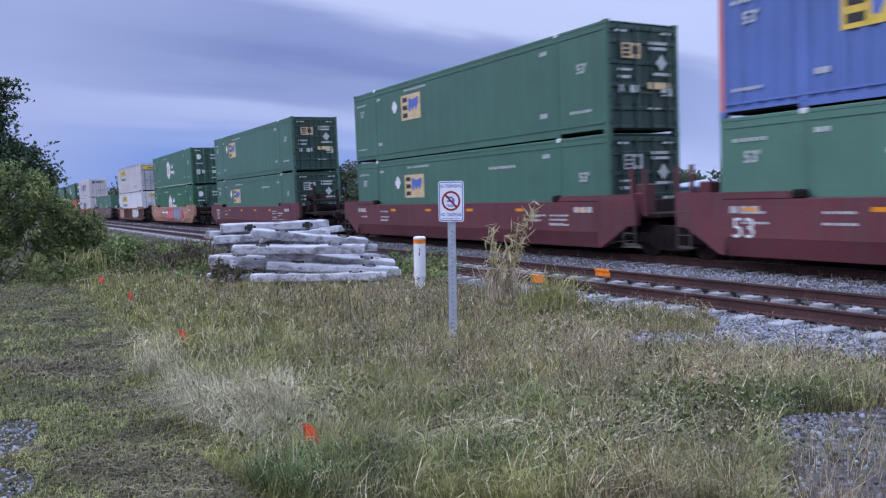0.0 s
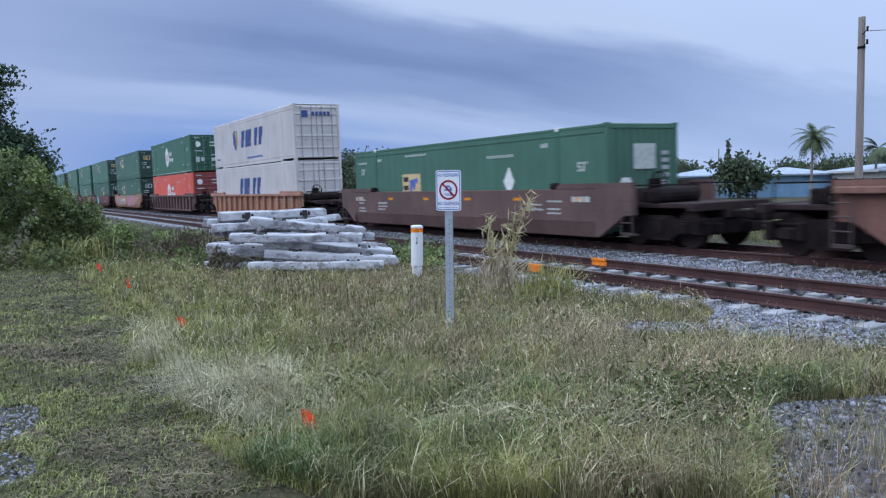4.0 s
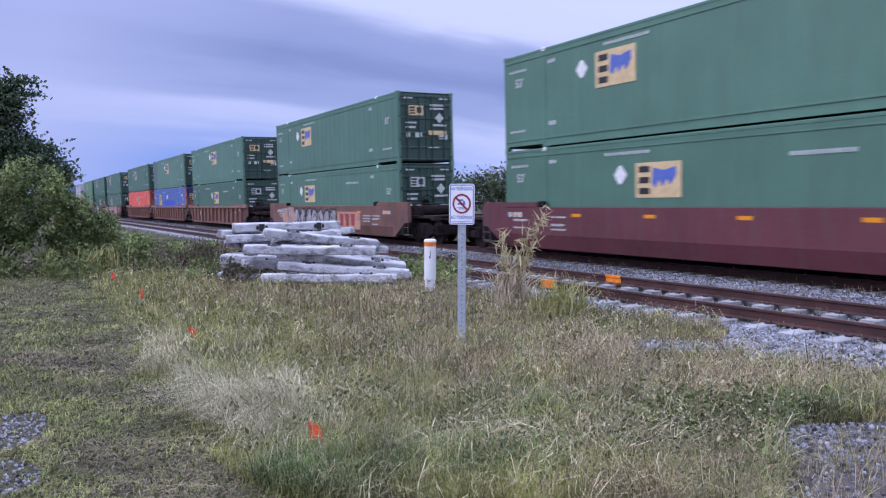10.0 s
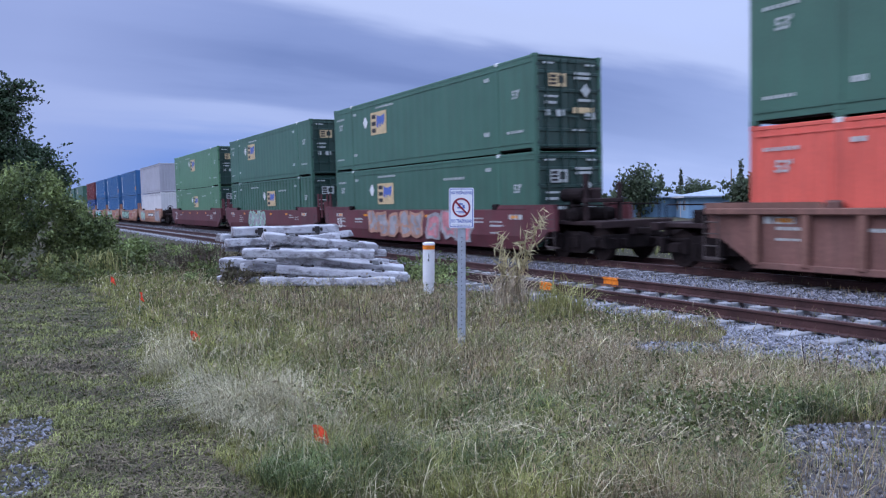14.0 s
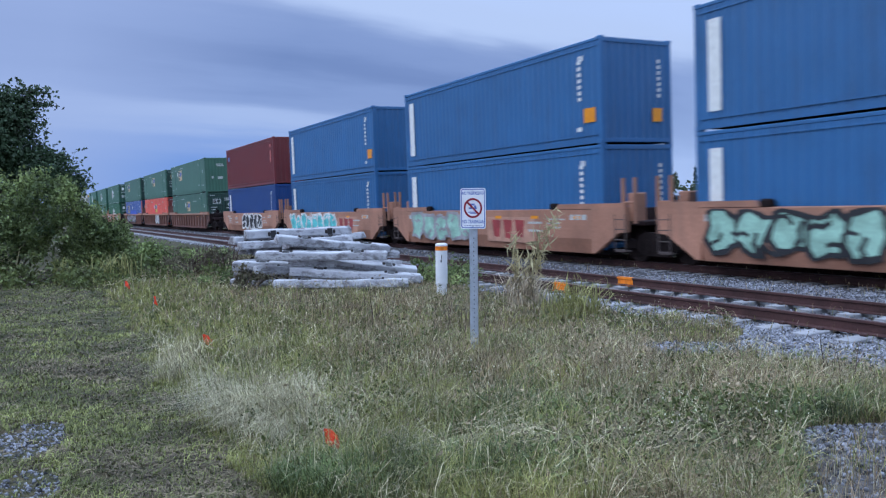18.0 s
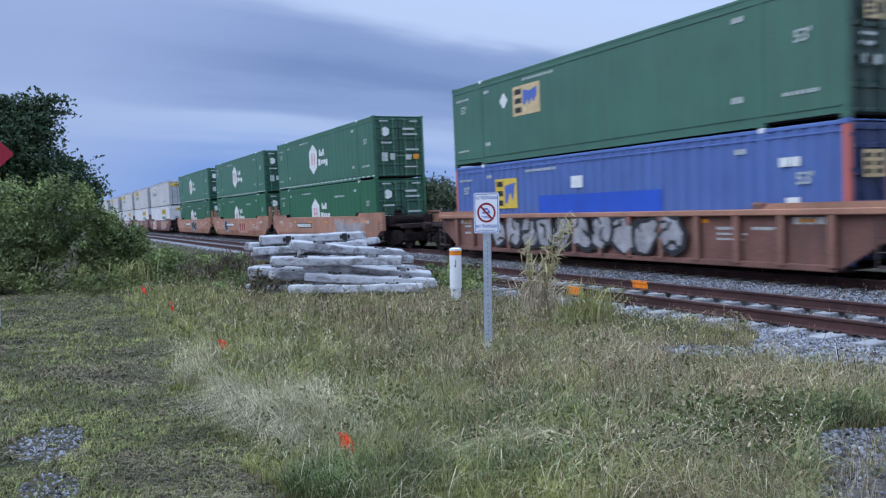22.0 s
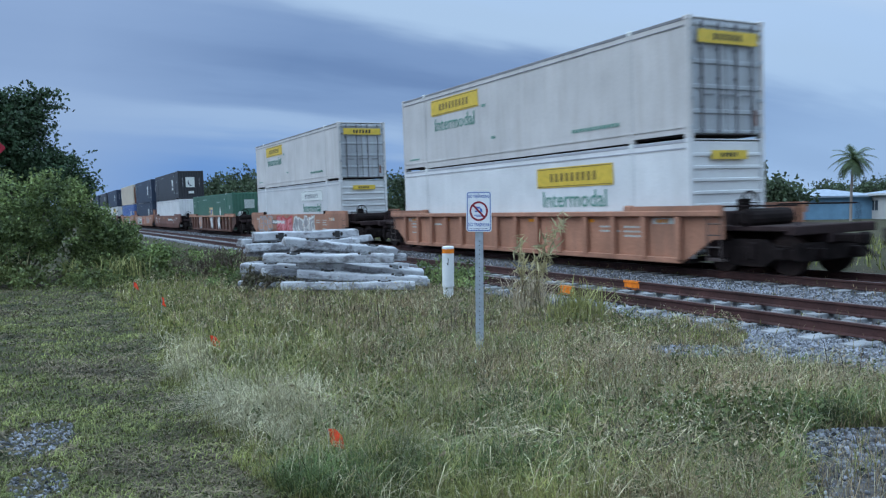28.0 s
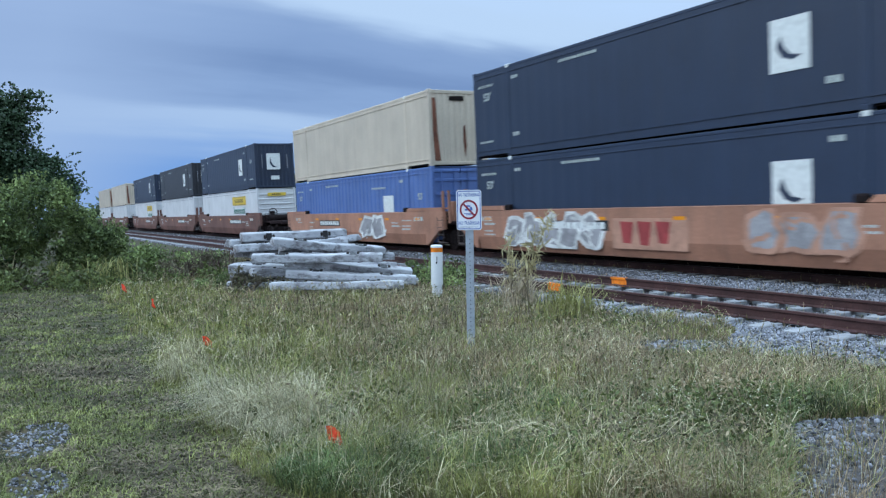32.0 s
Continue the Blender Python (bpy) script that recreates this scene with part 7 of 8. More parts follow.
    for mat, label, m, name in ((M_STRAW, "pale straws lying tangled over the grass", pick < 0.36 + 0.5 * pale, "tangled_straw"), (M_THATCH, "brown dead stems tangled in the grass", pick > 0.70 + 0.3 * pale, "dead_stems"), (M_GRASS, "green stems lying over in the grass", (pick >= 0.36 + 0.5 * pale) & (pick <= 0.70 + 0.3 * pale), "lying_grass")):
        k = m.sum()
        strands(name, xy[m], rng.uniform(0.05, 0.22, k) + 0.08 * np.minimum(1, pale[m]), rng.uniform(0.08, 0.30, k), (0.0006 + 0.00018 * r)[m], rng.normal(0.5, 1.5, k), mat, label, 0.45)
    # a swathe of pale straw pressed flat
    n = 170
    p = np.stack([rng.normal(-4.33, 0.13, n), rng.uniform(1.85, 2.95, n)], -1)
    strands("fallen_straw", p, rng.uniform(0.12, 0.22, n), rng.uniform(0.14, 0.45, n), rng.uniform(0.0008, 0.0015, n), rng.normal(1.05, 0.6, n), M_STRAW, "pale straw pressed flat over the green grass", 0.22)
    # the mown side: short green tufts, brown cuttings on bare soil
    xy, r, az = tufts(120000, 10, 4.4, 26, -4, 24, 0.035)
    x, y = xy[:, 0], xy[:, 1]
    bare = 0.9 * soft_noise(x * 1.1, y * 1.6, 5.0) + 0.5 * soft_noise(x * 4, y * 4, 1.0) + 1.1 * bump_at(x, y, -5.0, 0.8, 1.1, 0.35) + 0.6 * bump_at(x, y, -8.5, 0.9, 2.2, 0.35) - 0.9 * bump_at(x, y, -7.9, 0.1, 0.7, 0.35)
    m = (y < mown_edge(x) + 0.1) & (~is_stony(x, y) | (rng.random(len(x)) < 0.06))
    grow = m & (rng.random(len(x)) < np.clip(0.74 - 0.45 * bare, 0.36, 0.95))
    short_blades("mown_grass", xy[grow], rng.uniform(0.015, 0.055, grow.sum()), (0.0016 + 0.00038 * r)[grow], M_GRASS_SHORT, "short mown grass", az[grow])
    lie = m & ~grow
    strands("grass_cuttings", xy[lie], rng.uniform(0.004, 0.02, lie.sum()), rng.uniform(0.03, 0.09, lie.sum()), (0.0014 + 0.00035 * r)[lie], rng.uniform(0, 6.283, lie.sum()), M_CUTTINGS, "dead brown grass cuttings on bare soil", 0.15)
    # the cut grass goes on round the viewer
    n = 9000
    xy = np.stack([rng.uniform(-4.6, 6, n), rng.uniform(-7, 5, n)], -1)
    xy = xy[(xy[:, 1] < 1.9 * np.maximum(xy[:, 0], -2.6) + 6) & ~is_stony(xy[:, 0], xy[:, 1])]
    short_blades("mown_grass", xy, rng.uniform(0.02, 0.06, len(xy)), np.full(len(xy), 0.006), M_GRASS_SHORT, "short mown grass", rng.uniform(0, 6.283, len(xy)))
    # seed stalks stand above the rough grass, with a small head each
    xy, r = polar_spread(26000, 4.0, 26, 6, 62)
    x, y = xy[:, 0], xy[:, 1]
    m = (y > mown_edge(x) + 0.4) & ~is_stony(x, y) & (rng.random(len(x)) < 0.22 + 0.4 * soft_noise(x, y, 3.3) + 0.25 * soft_noise(x * 3, y * 3, 1.3) + 0.25 * (y > 4.2) * (x > -8))
    xy, r = xy[m], r[m]
    k = len(xy)
    _, tips = stems("seed_stalks", xy, rng.uniform(0.20, 0.46, k) * np.where(xy[:, 1] > 6.3, 0.6, 1), 0.0006 + 0.00015 * r, M_SEED, "thin brown seed stalks above the grass", 0.45, rng.uniform(0, 6.283, k), ground_z(xy[:, 0], xy[:, 1]))
    heads = tips[rng.random(k) < 0.5]
    v, f = leaf_quads(heads, 0.007 + 0.0012 * np.hypot(heads[:, 0], heads[:, 1]), 2.6)
    stuff("seed_heads", v, f, M_SEED, "small tan seed heads on the stalks", "grass")
    # leafy weeds low in the grass
    xy, r = polar_spread(5200, 4.0, 22, 4, 62)
    x, y = xy[:, 0], xy[:, 1]
    m = (y > mown_edge(x) + 0.2) & ~is_stony(x, y) & (soft_noise(x, y, 6.2) > 0.12)
    p = sprigs(np.column_stack([xy[m], rng.uniform(0.04, 0.20, m.sum())]), 6, 0.035)
    p[:, 2] = np.abs(p[:, 2])
    n = 2600
    q = np.column_stack([rng.normal(-4.05, 0.30, n), rng.normal(4.5, 0.40, n), np.abs(rng.normal(0.13, 0.07, n))])
    q = q[~is_stony(q[:, 0], q[:, 1])]
    n = 4200
    q2 = np.column_stack([rng.normal(-3.7, 0.30, n), rng.normal(3.4, 0.45, n), np.abs(rng.normal(0.11, 0.06, n))])
    q2 = q2[~is_stony(q2[:, 0], q2[:, 1])]
    k = len(q2) // 2
    v, f = leaf_quads(q2[:k], 0.020, 2.2)
    stuff("brown_weeds", v, f, M_LEAF_BROWN, "withered brown weeds low in the grass", "weeds")
    v, f = leaf_quads(np.concatenate([p, q, q2[k:]]), 0.022, 1.9)
    stuff("low_weeds", v, f, M_WEED, "low green leafy weeds in the grass", "weeds")
    m = (y > 3.2) & ~is_stony(x, y) & (soft_noise(x, y, 1.2) > 0.3) & (x > -9)
    p = sprigs(np.column_stack([xy[m], rng.uniform(0.20, 0.30, m.sum())]), 2, 0.04)
    v, f = leaf_quads(p[:600], 0.011, 1.0)
    n = 260
    q = np.column_stack([rng.normal(-4.05, 0.22, n), rng.normal(4.45, 0.32, n), rng.uniform(0.14, 0.30, n)])
    v2, f2 = leaf_quads(q, 0.010, 1.0)
    v, f = np.concatenate([v, v2]), np.concatenate([f, f2 + len(v)])
    stuff("white_flowers", v, f, M_FLOWER, "tiny white flowers scattered in the grass", "flowers")
    # grass on the far side of the tracks
    n = 9000
    xy = np.stack([rng.uniform(-75, 0, n), rng.uniform(18.6, 34, n)], -1)
    blades("far_grass", xy, rng.uniform(0.1, 0.35, n), np.full(n, 0.02), M_GRASS, "uncut grass beyond the main line", 0.6)


def short_blades(name, xy, height, width, mat, label, az):
    """Short cut blades in two pieces."""
    n = len(xy)
    out = np.stack([np.cos(az), np.sin(az), np.zeros(n)], -1)
    side = np.stack([-np.sin(az + 0.6), np.cos(az + 0.6), np.zeros(n)], -1) * width[:, None]
    h = height[:, None]
    base = np.column_stack([xy, ground_z(xy[:, 0], xy[:, 1]) - 0.003])
    up = np.array([0, 0, 1.0])
    m = base + out * h * 0.35 + up * h * 0.7
    t = base + out * h * rng.uniform(0.6, 1.8, (n, 1)) + up * h * rng.uniform(0.5, 1.0, (n, 1))
    v = np.stack([base - side, base + side, m - side * 0.8, m + side * 0.8, t], 1).reshape(-1, 3)
    i = (np.arange(n) * 5)[:, None]
    f = np.concatenate([i + np.array(k) for k in ((0, 1, 3), (0, 3, 2), (2, 3, 4))], 0)
    return stuff(name, v, f, mat, label, "grass")


make_grass()


def shrub(lobes, n, size, mat, label, stems=True, name="shrub"):
    """A bush: stems from one foot and a ragged cloud of leaves."""
    t = thing(name, label, "bush")
    cx, cy = lobes[0][0], lobes[0][1]
    t.matrix_basis = pose(cx, cy, 0)
    loc = [(a - cx, b - cy, *q) for a, b, *q in lobes]
    if stems:
        for a, b, c, rx, ry, rz in loc:
            for _ in range(3):
                s = Shape().tube((a * 0.3 + random.uniform(-0.15, 0.15), b * 0.3 + random.uniform(-0.15, 0.15), -0.02), (a + random.uniform(-0.5, 0.5) * rx, b + random.uniform(-0.5, 0.5) * ry, c + 0.4 * rz), 0.03, 0.010, 5)
                part("stem", s, M_BARK, t)
    # leaves gather in clumps on the twigs, with dark gaps between
    k = max(12, n // 64)
    c = lobes_points(loc, k, 0.30)
    p = np.repeat(c, n // k, axis=0)
    p = p + rng.normal(size=p.shape) * np.repeat(rng.uniform(0.5, 1.2, k), n // k)[:, None] * np.array([2.6, 2.6, 1.9]) * size
    # young shoots stand out of the outline
    for a, b, c, rx, ry, rz in loc:
        if rz > 0.4:
            for _ in range(110):
                e, g = random.uniform(0, 6.283), random.uniform(0.15, 1.0)
                foot = np.array([a + rx * 0.9 * math.cos(e) * g, b + ry * 0.9 * math.sin(e) * g, c + rz * math.sqrt(max(0, 1 - 0.75 * g * g))])
                tip = foot + np.array([random.uniform(-0.16, 0.16), random.uniform(-0.16, 0.16), random.uniform(0.12, 0.50)])
                k = np.linspace(0, 1, 12)[:, None]
                p = np.concatenate([p, foot + (tip - foot) * k + rng.normal(size=(12, 3)) * 0.03])
    p = p[p[:, 2] > 0.02]
    v, f = leaf_quads(p, size, 1.7)
    stuff("foliage", v, f, mat, label, parent=t)
    return t


shrub([(-22.6, -0.6, 1.25, 1.6, 1.1, 1.15), (-22.3, 0.45, 1.50, 0.9, 0.65, 0.92), (-22.6, -1.9, 1.4, 1.4, 1.3, 1.2), (-22.2, 1.15, 1.25, 0.8, 0.50, 0.95)], 32000, 0.050, M_LEAF, "dense green wild bush at the edge of the mown grass")
shrub([(-22.8, 1.75, 0.80, 0.8, 0.45, 0.72), (-22.9, 2.35, 0.58, 0.7, 0.52, 0.55), (-22.7, 3.10, 0.42, 0.7, 0.60, 0.40)], 11000, 0.050, M_LEAF, "green wild bush with a ragged top")
shrub([(-24.0, 3.7, 0.28, 0.9, 0.7, 0.32), (-24.2, 4.5, 0.24, 0.8, 0.8, 0.28), (-24.4, 5.3, 0.22, 0.7, 0.7, 0.26)], 5600, 0.05, M_LEAF, "low green bush beside the stacked sleepers")
shrub([(-20.6, 4.25, 0.34, 0.6, 0.55, 0.38), (-20.4, 3.45, 0.28, 0.6, 0.6, 0.34), (-20.9, 4.85, 0.32, 0.5, 0.4, 0.34), (-20.2, 5.2, 0.30, 0.4, 0.35, 0.34)], 5200, 0.030, M_LEAF_BROWN, "withered brown shrub beside the stacked sleepers")
shrub([(-20.9, 0.2, 0.25, 1.2, 1.6, 0.38), (-21.6, 1.9, 0.25, 1.0, 1.2, 0.35), (-21.2, -1.4, 0.25, 1.2, 1.2, 0.4)], 5600, 0.055, M_WEED, "low creeping plants at the foot of the bushes")
shrub([(-19.6, 2.5, 0.16, 0.8, 1.1, 0.26), (-19.3, 4.2, 0.15, 0.7, 0.9, 0.24), (-19.8, 1.0, 0.16, 0.8, 1.0, 0.26)], 4200, 0.040, M_WEED, "low leafy weeds between the bushes and the long grass", False, "weed_patch")
shrub([(-17.6, 3.9, 0.12, 0.5, 0.5, 0.22), (-17.0, 4.5, 0.10, 0.4, 0.4, 0.20)], 1400, 0.032, M_LEAF, "green weeds at the foot of the stacked sleepers", False, "weed_patch")
shrub([(-16.6, 4.15, 0.22, 0.35, 0.35, 0.28), (-16.3, 4.6, 0.16, 0.3, 0.3, 0.2)], 1500, 0.03, M_LEAF_BROWN, "withered brown weeds in front of the sleepers")
shrub([(-15.4, 8.0, 0.25, 0.9, 0.55, 0.38), (-14.6, 8.1, 0.2, 0.7, 0.45, 0.30)], 2600, 0.045, M_LEAF, "low leafy weeds between sleeper pile and track")


def stalks(x, y, n, h0, h1, spread, mat, label, leafy=0.35, wide=0.012, name="grass_clump", lean=0.5, toward=None):
    """A clump of long arching leaves; toward: the bearing that most of them lean to."""
    t = thing(name, label, "grass clump")
    t.matrix_basis = pose(x, y, 0)
    xy = rng.normal(size=(n, 2)) * spread
    h = rng.uniform(h0, h1, n)
    az = None if toward is None else rng.normal(radians(toward), 0.8, n)
    blades("leaves", xy, h, np.full(n, wide), mat, label, lean, 0.0, "stuff", t, "", 1.0, az)
    return t


def dry_cane():
    """Two leaning canes with hanging leaves over a skirt of dead ones."""
    t = thing("cane_grass", "tall dry cane with pale hanging leaves beside the track", "cane")
    t.matrix_basis = pose(-11.0, 7.45, 0)
    right = np.array([0.5, 0.85])
    pts = []
    for side, high, lean, thick in ((-0.10, 0.85, -0.02, 0.014), (-0.16, 1.05, 0.04, 0.010), (0.08, 1.15, 0.22, 0.013), (0.12, 1.50, 0.45, 0.011), (0.16, 1.30, 0.30, 0.010), (0.05, 0.95, 0.12, 0.010)):
        last, stalk = None, Shape()
        for k in np.linspace(0, 1, 6):
            q = right * (side + lean * k ** 1.5)
            p = (q[0], q[1], high * k)
            if last:
                stalk.tube(last, p, thick * (1.1 - 0.7 * k), n=5)
            last = p
            if k > 0.3:
                pts += [p] * 11
        part("stem", stalk, M_CANE, t)
    pts = np.array(pts) + rng.normal(size=(len(pts), 3)) * np.array([0.05, 0.05, 0.07])
    v, f = leaf_quads(pts, 0.028, 9.0, 0.6)
    stuff("hanging_leaves", v, f, M_CANE, "pale dry leaves hanging from the canes", parent=t)
    n = 260
    xy = rng.normal(size=(n, 2)) * 0.15
    blades("skirt", xy, rng.uniform(0.2, 0.75, n), np.full(n, 0.010), M_THATCH_PALE, "matted dead leaves at the foot", 0.7, 0.0, "stuff", t, "", 1.2)


dry_cane()
stalks(-9.2, 7.15, 240, 0.25, 0.74, 0.22, M_CANE_GREEN, "yellow-green cane grass at the edge of the stones", name="cane_grass", lean=0.75, wide=0.008)
for gx, gy in ((-20.5, 1.75), (-20.3, 2.3), (-20.8, 0.9)):
    stalks(gx, gy, 26, 0.45, 0.85, 0.14, M_CANE_GREEN, "tall pale green grass blades before the bush", lean=0.45, wide=0.016)
stalks(-22.0, -0.9, 120, 0.5, 1.2, 0.45, M_CANE, "dry arching grass in front of the bush", lean=0.9)
for cx, cy, n in ((-20.3, 4.9, 70), (-20.5, 4.1, 60), (-24.9, 5.2, 90), (-25.4, 5.8, 70), (-24.4, 4.6, 60), (-18.0, 5.3, 40), (-10.1, 4.35, 12), (-9.0, 4.9, 16), (-8.7, 5.0, 14), (-4.4, 6.2, 10), (-12.4, 4.1, 14)):
    stalks(cx, cy, n, 0.35, 0.80 if cx < -20 else 0.55, 0.4 if cx < -20 else 0.12, M_TWIG, "dead dark brown weed stalks", name="dead_weeds", lean=0.3, wide=0.012 if cx < -20 else 0.004)


def make_tree(x, y, lobes, trunk_h, trunk_r, n, size, leaf, label, name="tree", shoots=0):
    """A tree at x, y: tapered trunk, limbs into each lobe, and a ragged crown. Lobes are relative to the foot."""
    t = thing(name, label, "tree")
    t.matrix_basis = pose(x, y, 0)
    s = Shape().tube((0, 0, -0.1), (0.1, 0.05, trunk_h), trunk_r, trunk_r * 0.65, 9)
    for a, b, c, rx, ry, rz in lobes:
        m = (a * 0.45, b * 0.45, trunk_h + (c - trunk_h) * 0.45)
        s.tube((0.1, 0.05, trunk_h * 0.92), m, trunk_r * 0.5, trunk_r * 0.3, 7)
        s.tube(m, (a, b, c), trunk_r * 0.3, trunk_r * 0.12, 6)
        for _ in range(3):
            s.tube((a * 0.8, b * 0.8, c * 0.95), (a + random.uniform(-0.8, 0.8) * rx, b + random.uniform(-0.8, 0.8) * ry, c + random.uniform(-0.3, 0.8) * rz), trunk_r * 0.13, trunk_r * 0.04, 5)
    part("trunk", s, M_BARK, t, "grey-brown trunk and limbs")
    p = sprigs(lobes_points(lobes, n // 6, 0.35), 6, size * 1.3)
    # leafy shoots reach past the crown
    for a, b, c, rx, ry, rz in lobes if shoots else ():
        for _ in range(int(shoots * ry * rz)):
            e, g = random.uniform(0, 6.283), random.uniform(-0.3, 1.0)
            w = math.sqrt(1 - g * g)
            foot = np.array([a + rx * 0.85 * w * math.cos(e), b + ry * 0.85 * w * math.sin(e), c + rz * 0.85 * g])
            tip = foot + np.array([0.45 * w * math.cos(e), 0.60 * w * math.sin(e), 0.25 + 0.45 * max(g, 0)]) * random.uniform(0.5, 1.5)
            k = np.linspace(0, 1, 16)[:, None]
            p = np.concatenate([p, foot + (tip - foot) * k - np.array([0, 0, 0.18]) * k * k + rng.normal(size=(16, 3)) * 0.07 * (1.15 - k)])
    v, f = leaf_quads(p, size, 1.6, 0.3)
    stuff("crown", v, f, leaf, "uneven leafy crown", parent=t)
    return t


make_tree(-35.0, -1.2, [(0.0, -0.6, 4.1, 2.2, 2.1, 1.9), (0.2, 1.7, 3.4, 1.4, 1.35, 0.95), (0.2, 2.7, 2.8, 1.0, 1.0, 0.6), (0.0, 0.9, 5.2, 1.3, 1.3, 0.95), (0.0, -1.3, 6.1, 1.6, 1.4, 1.1), (0.2, 0.6, 6.2, 0.6, 0.9, 0.35),
                        (0.2, 1.9, 6.45, 0.30, 0.70, 0.13), (0.2, 1.95, 6.0, 0.30, 0.75, 0.13), (0.2, 1.6, 5.65, 0.30, 0.70, 0.12), (0.2, 2.6, 3.9, 0.3, 0.6, 0.16), (0.2, 3.0, 3.3, 0.3, 0.6, 0.16), (0.2, 3.3, 2.75, 0.3, 0.55, 0.14)], 2.4, 0.24, 40000, 0.085, M_LEAF_DARK, "dark broad-leaved tree behind the bushes", shoots=34)

# ---- things in the field ----
def make_sign():
    t = thing("warning_sign", "white no-trespassing sign on a perforated steel post in the grass", "sign")
    t.matrix_basis = pose(-7.70, 4.53, -0.05, 0, 0.9, 0)
    s = Shape()
    # a channel post with its two flanges
    s.prism([(-0.026, -0.046), (-0.026, -0.034), (0, -0.034), (0, 0.034), (-0.026, 0.034), (-0.026, 0.046), (-0.032, 0.046), (-0.032, 0.028), (-0.006, 0.028), (-0.006, -0.028), (-0.032, -0.028), (-0.032, -0.046)], "z", -0.4, 1.80)
    post = part("post", s, M_GALV, t, "grey galvanised channel post")
    post.matrix_basis = pose(0, 0, 0, 0, 0, -28)
    holes = Shape()
    for i in range(26):
        holes.tube((0.0005, 0, 0.1 + i * 0.05), (0.003, 0, 0.1 + i * 0.05), 0.006, n=8)
    h = part("post_holes", holes, M_STEEL_DARK, t, "row of punched holes")
    h.matrix_basis = post.matrix_basis
    h["kind"] = "stuff"
    # the plate: 0.305 x 0.457 m with round corners, in the local xz plane, facing -y
    plate_pose = Matrix.Translation((0, 0, 1.685)) @ pose(0, 0, 0, 0, 0, SIGN_TURN) @ Matrix.Translation((0, -0.012, 0))

    def rounded(w, h, r, n=6):
        pts = []
        for cx, cz, a0 in ((w - r, h - r, 0), (-w + r, h - r, 90), (-w + r, -h + r, 180), (w - r, -h + r, 270)):
            pts += [(cx + r * math.cos(radians(a0 + 90 * i / n)), cz + r * math.sin(radians(a0 + 90 * i / n))) for i in range(n + 1)]
        return pts
    plate = part("plate", Shape().prism(rounded(0.1525, 0.2285, 0.03), "y", -0.0015, 0.0015), M_SIGN, t, "white aluminium plate with round corners", plate_pose)

    def border():
        s = Shape()
        a, b = rounded(0.143, 0.219, 0.024), rounded(0.1335, 0.2095, 0.017)
        n = len(a)
        for i in range(n):
            j = (i + 1) % n
            s.prism([a[i], a[j], b[j], b[i]], "y", -0.0025, -0.0014)
        return s
    part("border", border(), M_INK_BLUE, plate, "dark blue border line")
    for txt, z, sz in (("NO TRESPASSING", 0.170, 0.0335), ("NO TRASPASAR", -0.150, 0.037)):
        letters(txt, sz, M_INK_BLUE, plate, pose(0, -0.0022, z, 90) @ Matrix.Diagonal((0.98, 1.5, 1, 1)), "lettering", 0.0004, 0.0006)
    part("small_print", bars(-0.11, 0.11, -0.197, -0.190, 12, -0.0026), M_INK_NAVY, plate)
    sym = Shape()
    # crossed-out pictogram, plain shapes
    for x0, x1, z0, z1 in ((-0.03, 0.02, 0.035, 0.055), (-0.05, 0.045, -0.005, 0.012), (-0.06, 0.03, -0.045, -0.036), (-0.035, 0.055, -0.058, -0.050), (0.015, 0.04, 0.01, 0.035)):
        sym.box(x0, x1, -0.0026, -0.0014, z0, z1)
    part("pictogram", sym, M_INK_BLUE, plate)
    part("prohibition_ring", Shape().ring((0, 0.005), "y", 0.112, 0.090, -0.0034, -0.0024), M_INK_DARKRED, plate, "dark red ring")
    d = 0.098 * math.sqrt(0.5)
    q = 0.011 * math.sqrt(0.5)
    part("prohibition_bar", Shape().prism([(-d - q, 0.005 + d - q), (-d + q, 0.005 + d + q), (d + q, 0.005 - d + q), (d - q, 0.005 - d - q)], "y", -0.0042, -0.0034), M_INK_DARKRED, plate)
    for z in (0.2, -0.2):
        part("bolt", Shape().tube((0, -0.007, z), (0, -0.0014, z), 0.008, n=8), M_GALV, plate)


SIGN_TURN = 38
M_INK_DARKRED = material("dark_red_sheeting", (0.24, 0.012, 0.03), 0.4, 0, 0.06, 9, 80, 0.0)
make_sign()


def make_marker():
    t = thing("pipeline_marker", "white plastic pipeline marker post with an orange band", "marker post")
    t.matrix_basis = pose(-13.1, 7.02, -0.03, 0, 1.2, 0)
    part("base_pipe", Shape().tube((0, 0, -0.2), (0, 0, 0.30), 0.098, n=24), M_PVC, t)
    part("sleeve", Shape().tube((0, 0, 0.26), (0, 0, 0.90), 0.112, n=24).tube((0, 0, 0.25), (0, 0, 0.27), 0.115, n=24), M_PVC, t)
    part("band", Shape().tube((0, 0, 0.88), (0, 0, 0.965), 0.114, n=24), M_ORANGE_SPRAY, t, "orange band")
    part("cap", Shape().tube((0, 0, 0.96), (0, 0, 0.995), 0.116, n=24).tube((0, 0, 0.995), (0, 0, 1.01), 0.112, 0.09, 24), M_PVC, t)
    part("dark_mark", Shape().add([(0.114 * math.cos(a), 0.114 * math.sin(a), z) for a, z in ((-0.65, 0.66), (-0.45, 0.66), (-0.40, 0.78), (-0.55, 0.80), (-0.50, 0.70), (-0.66, 0.70))], [(0, 1, 2, 3, 4, 5)]), M_INK, t)


make_marker()


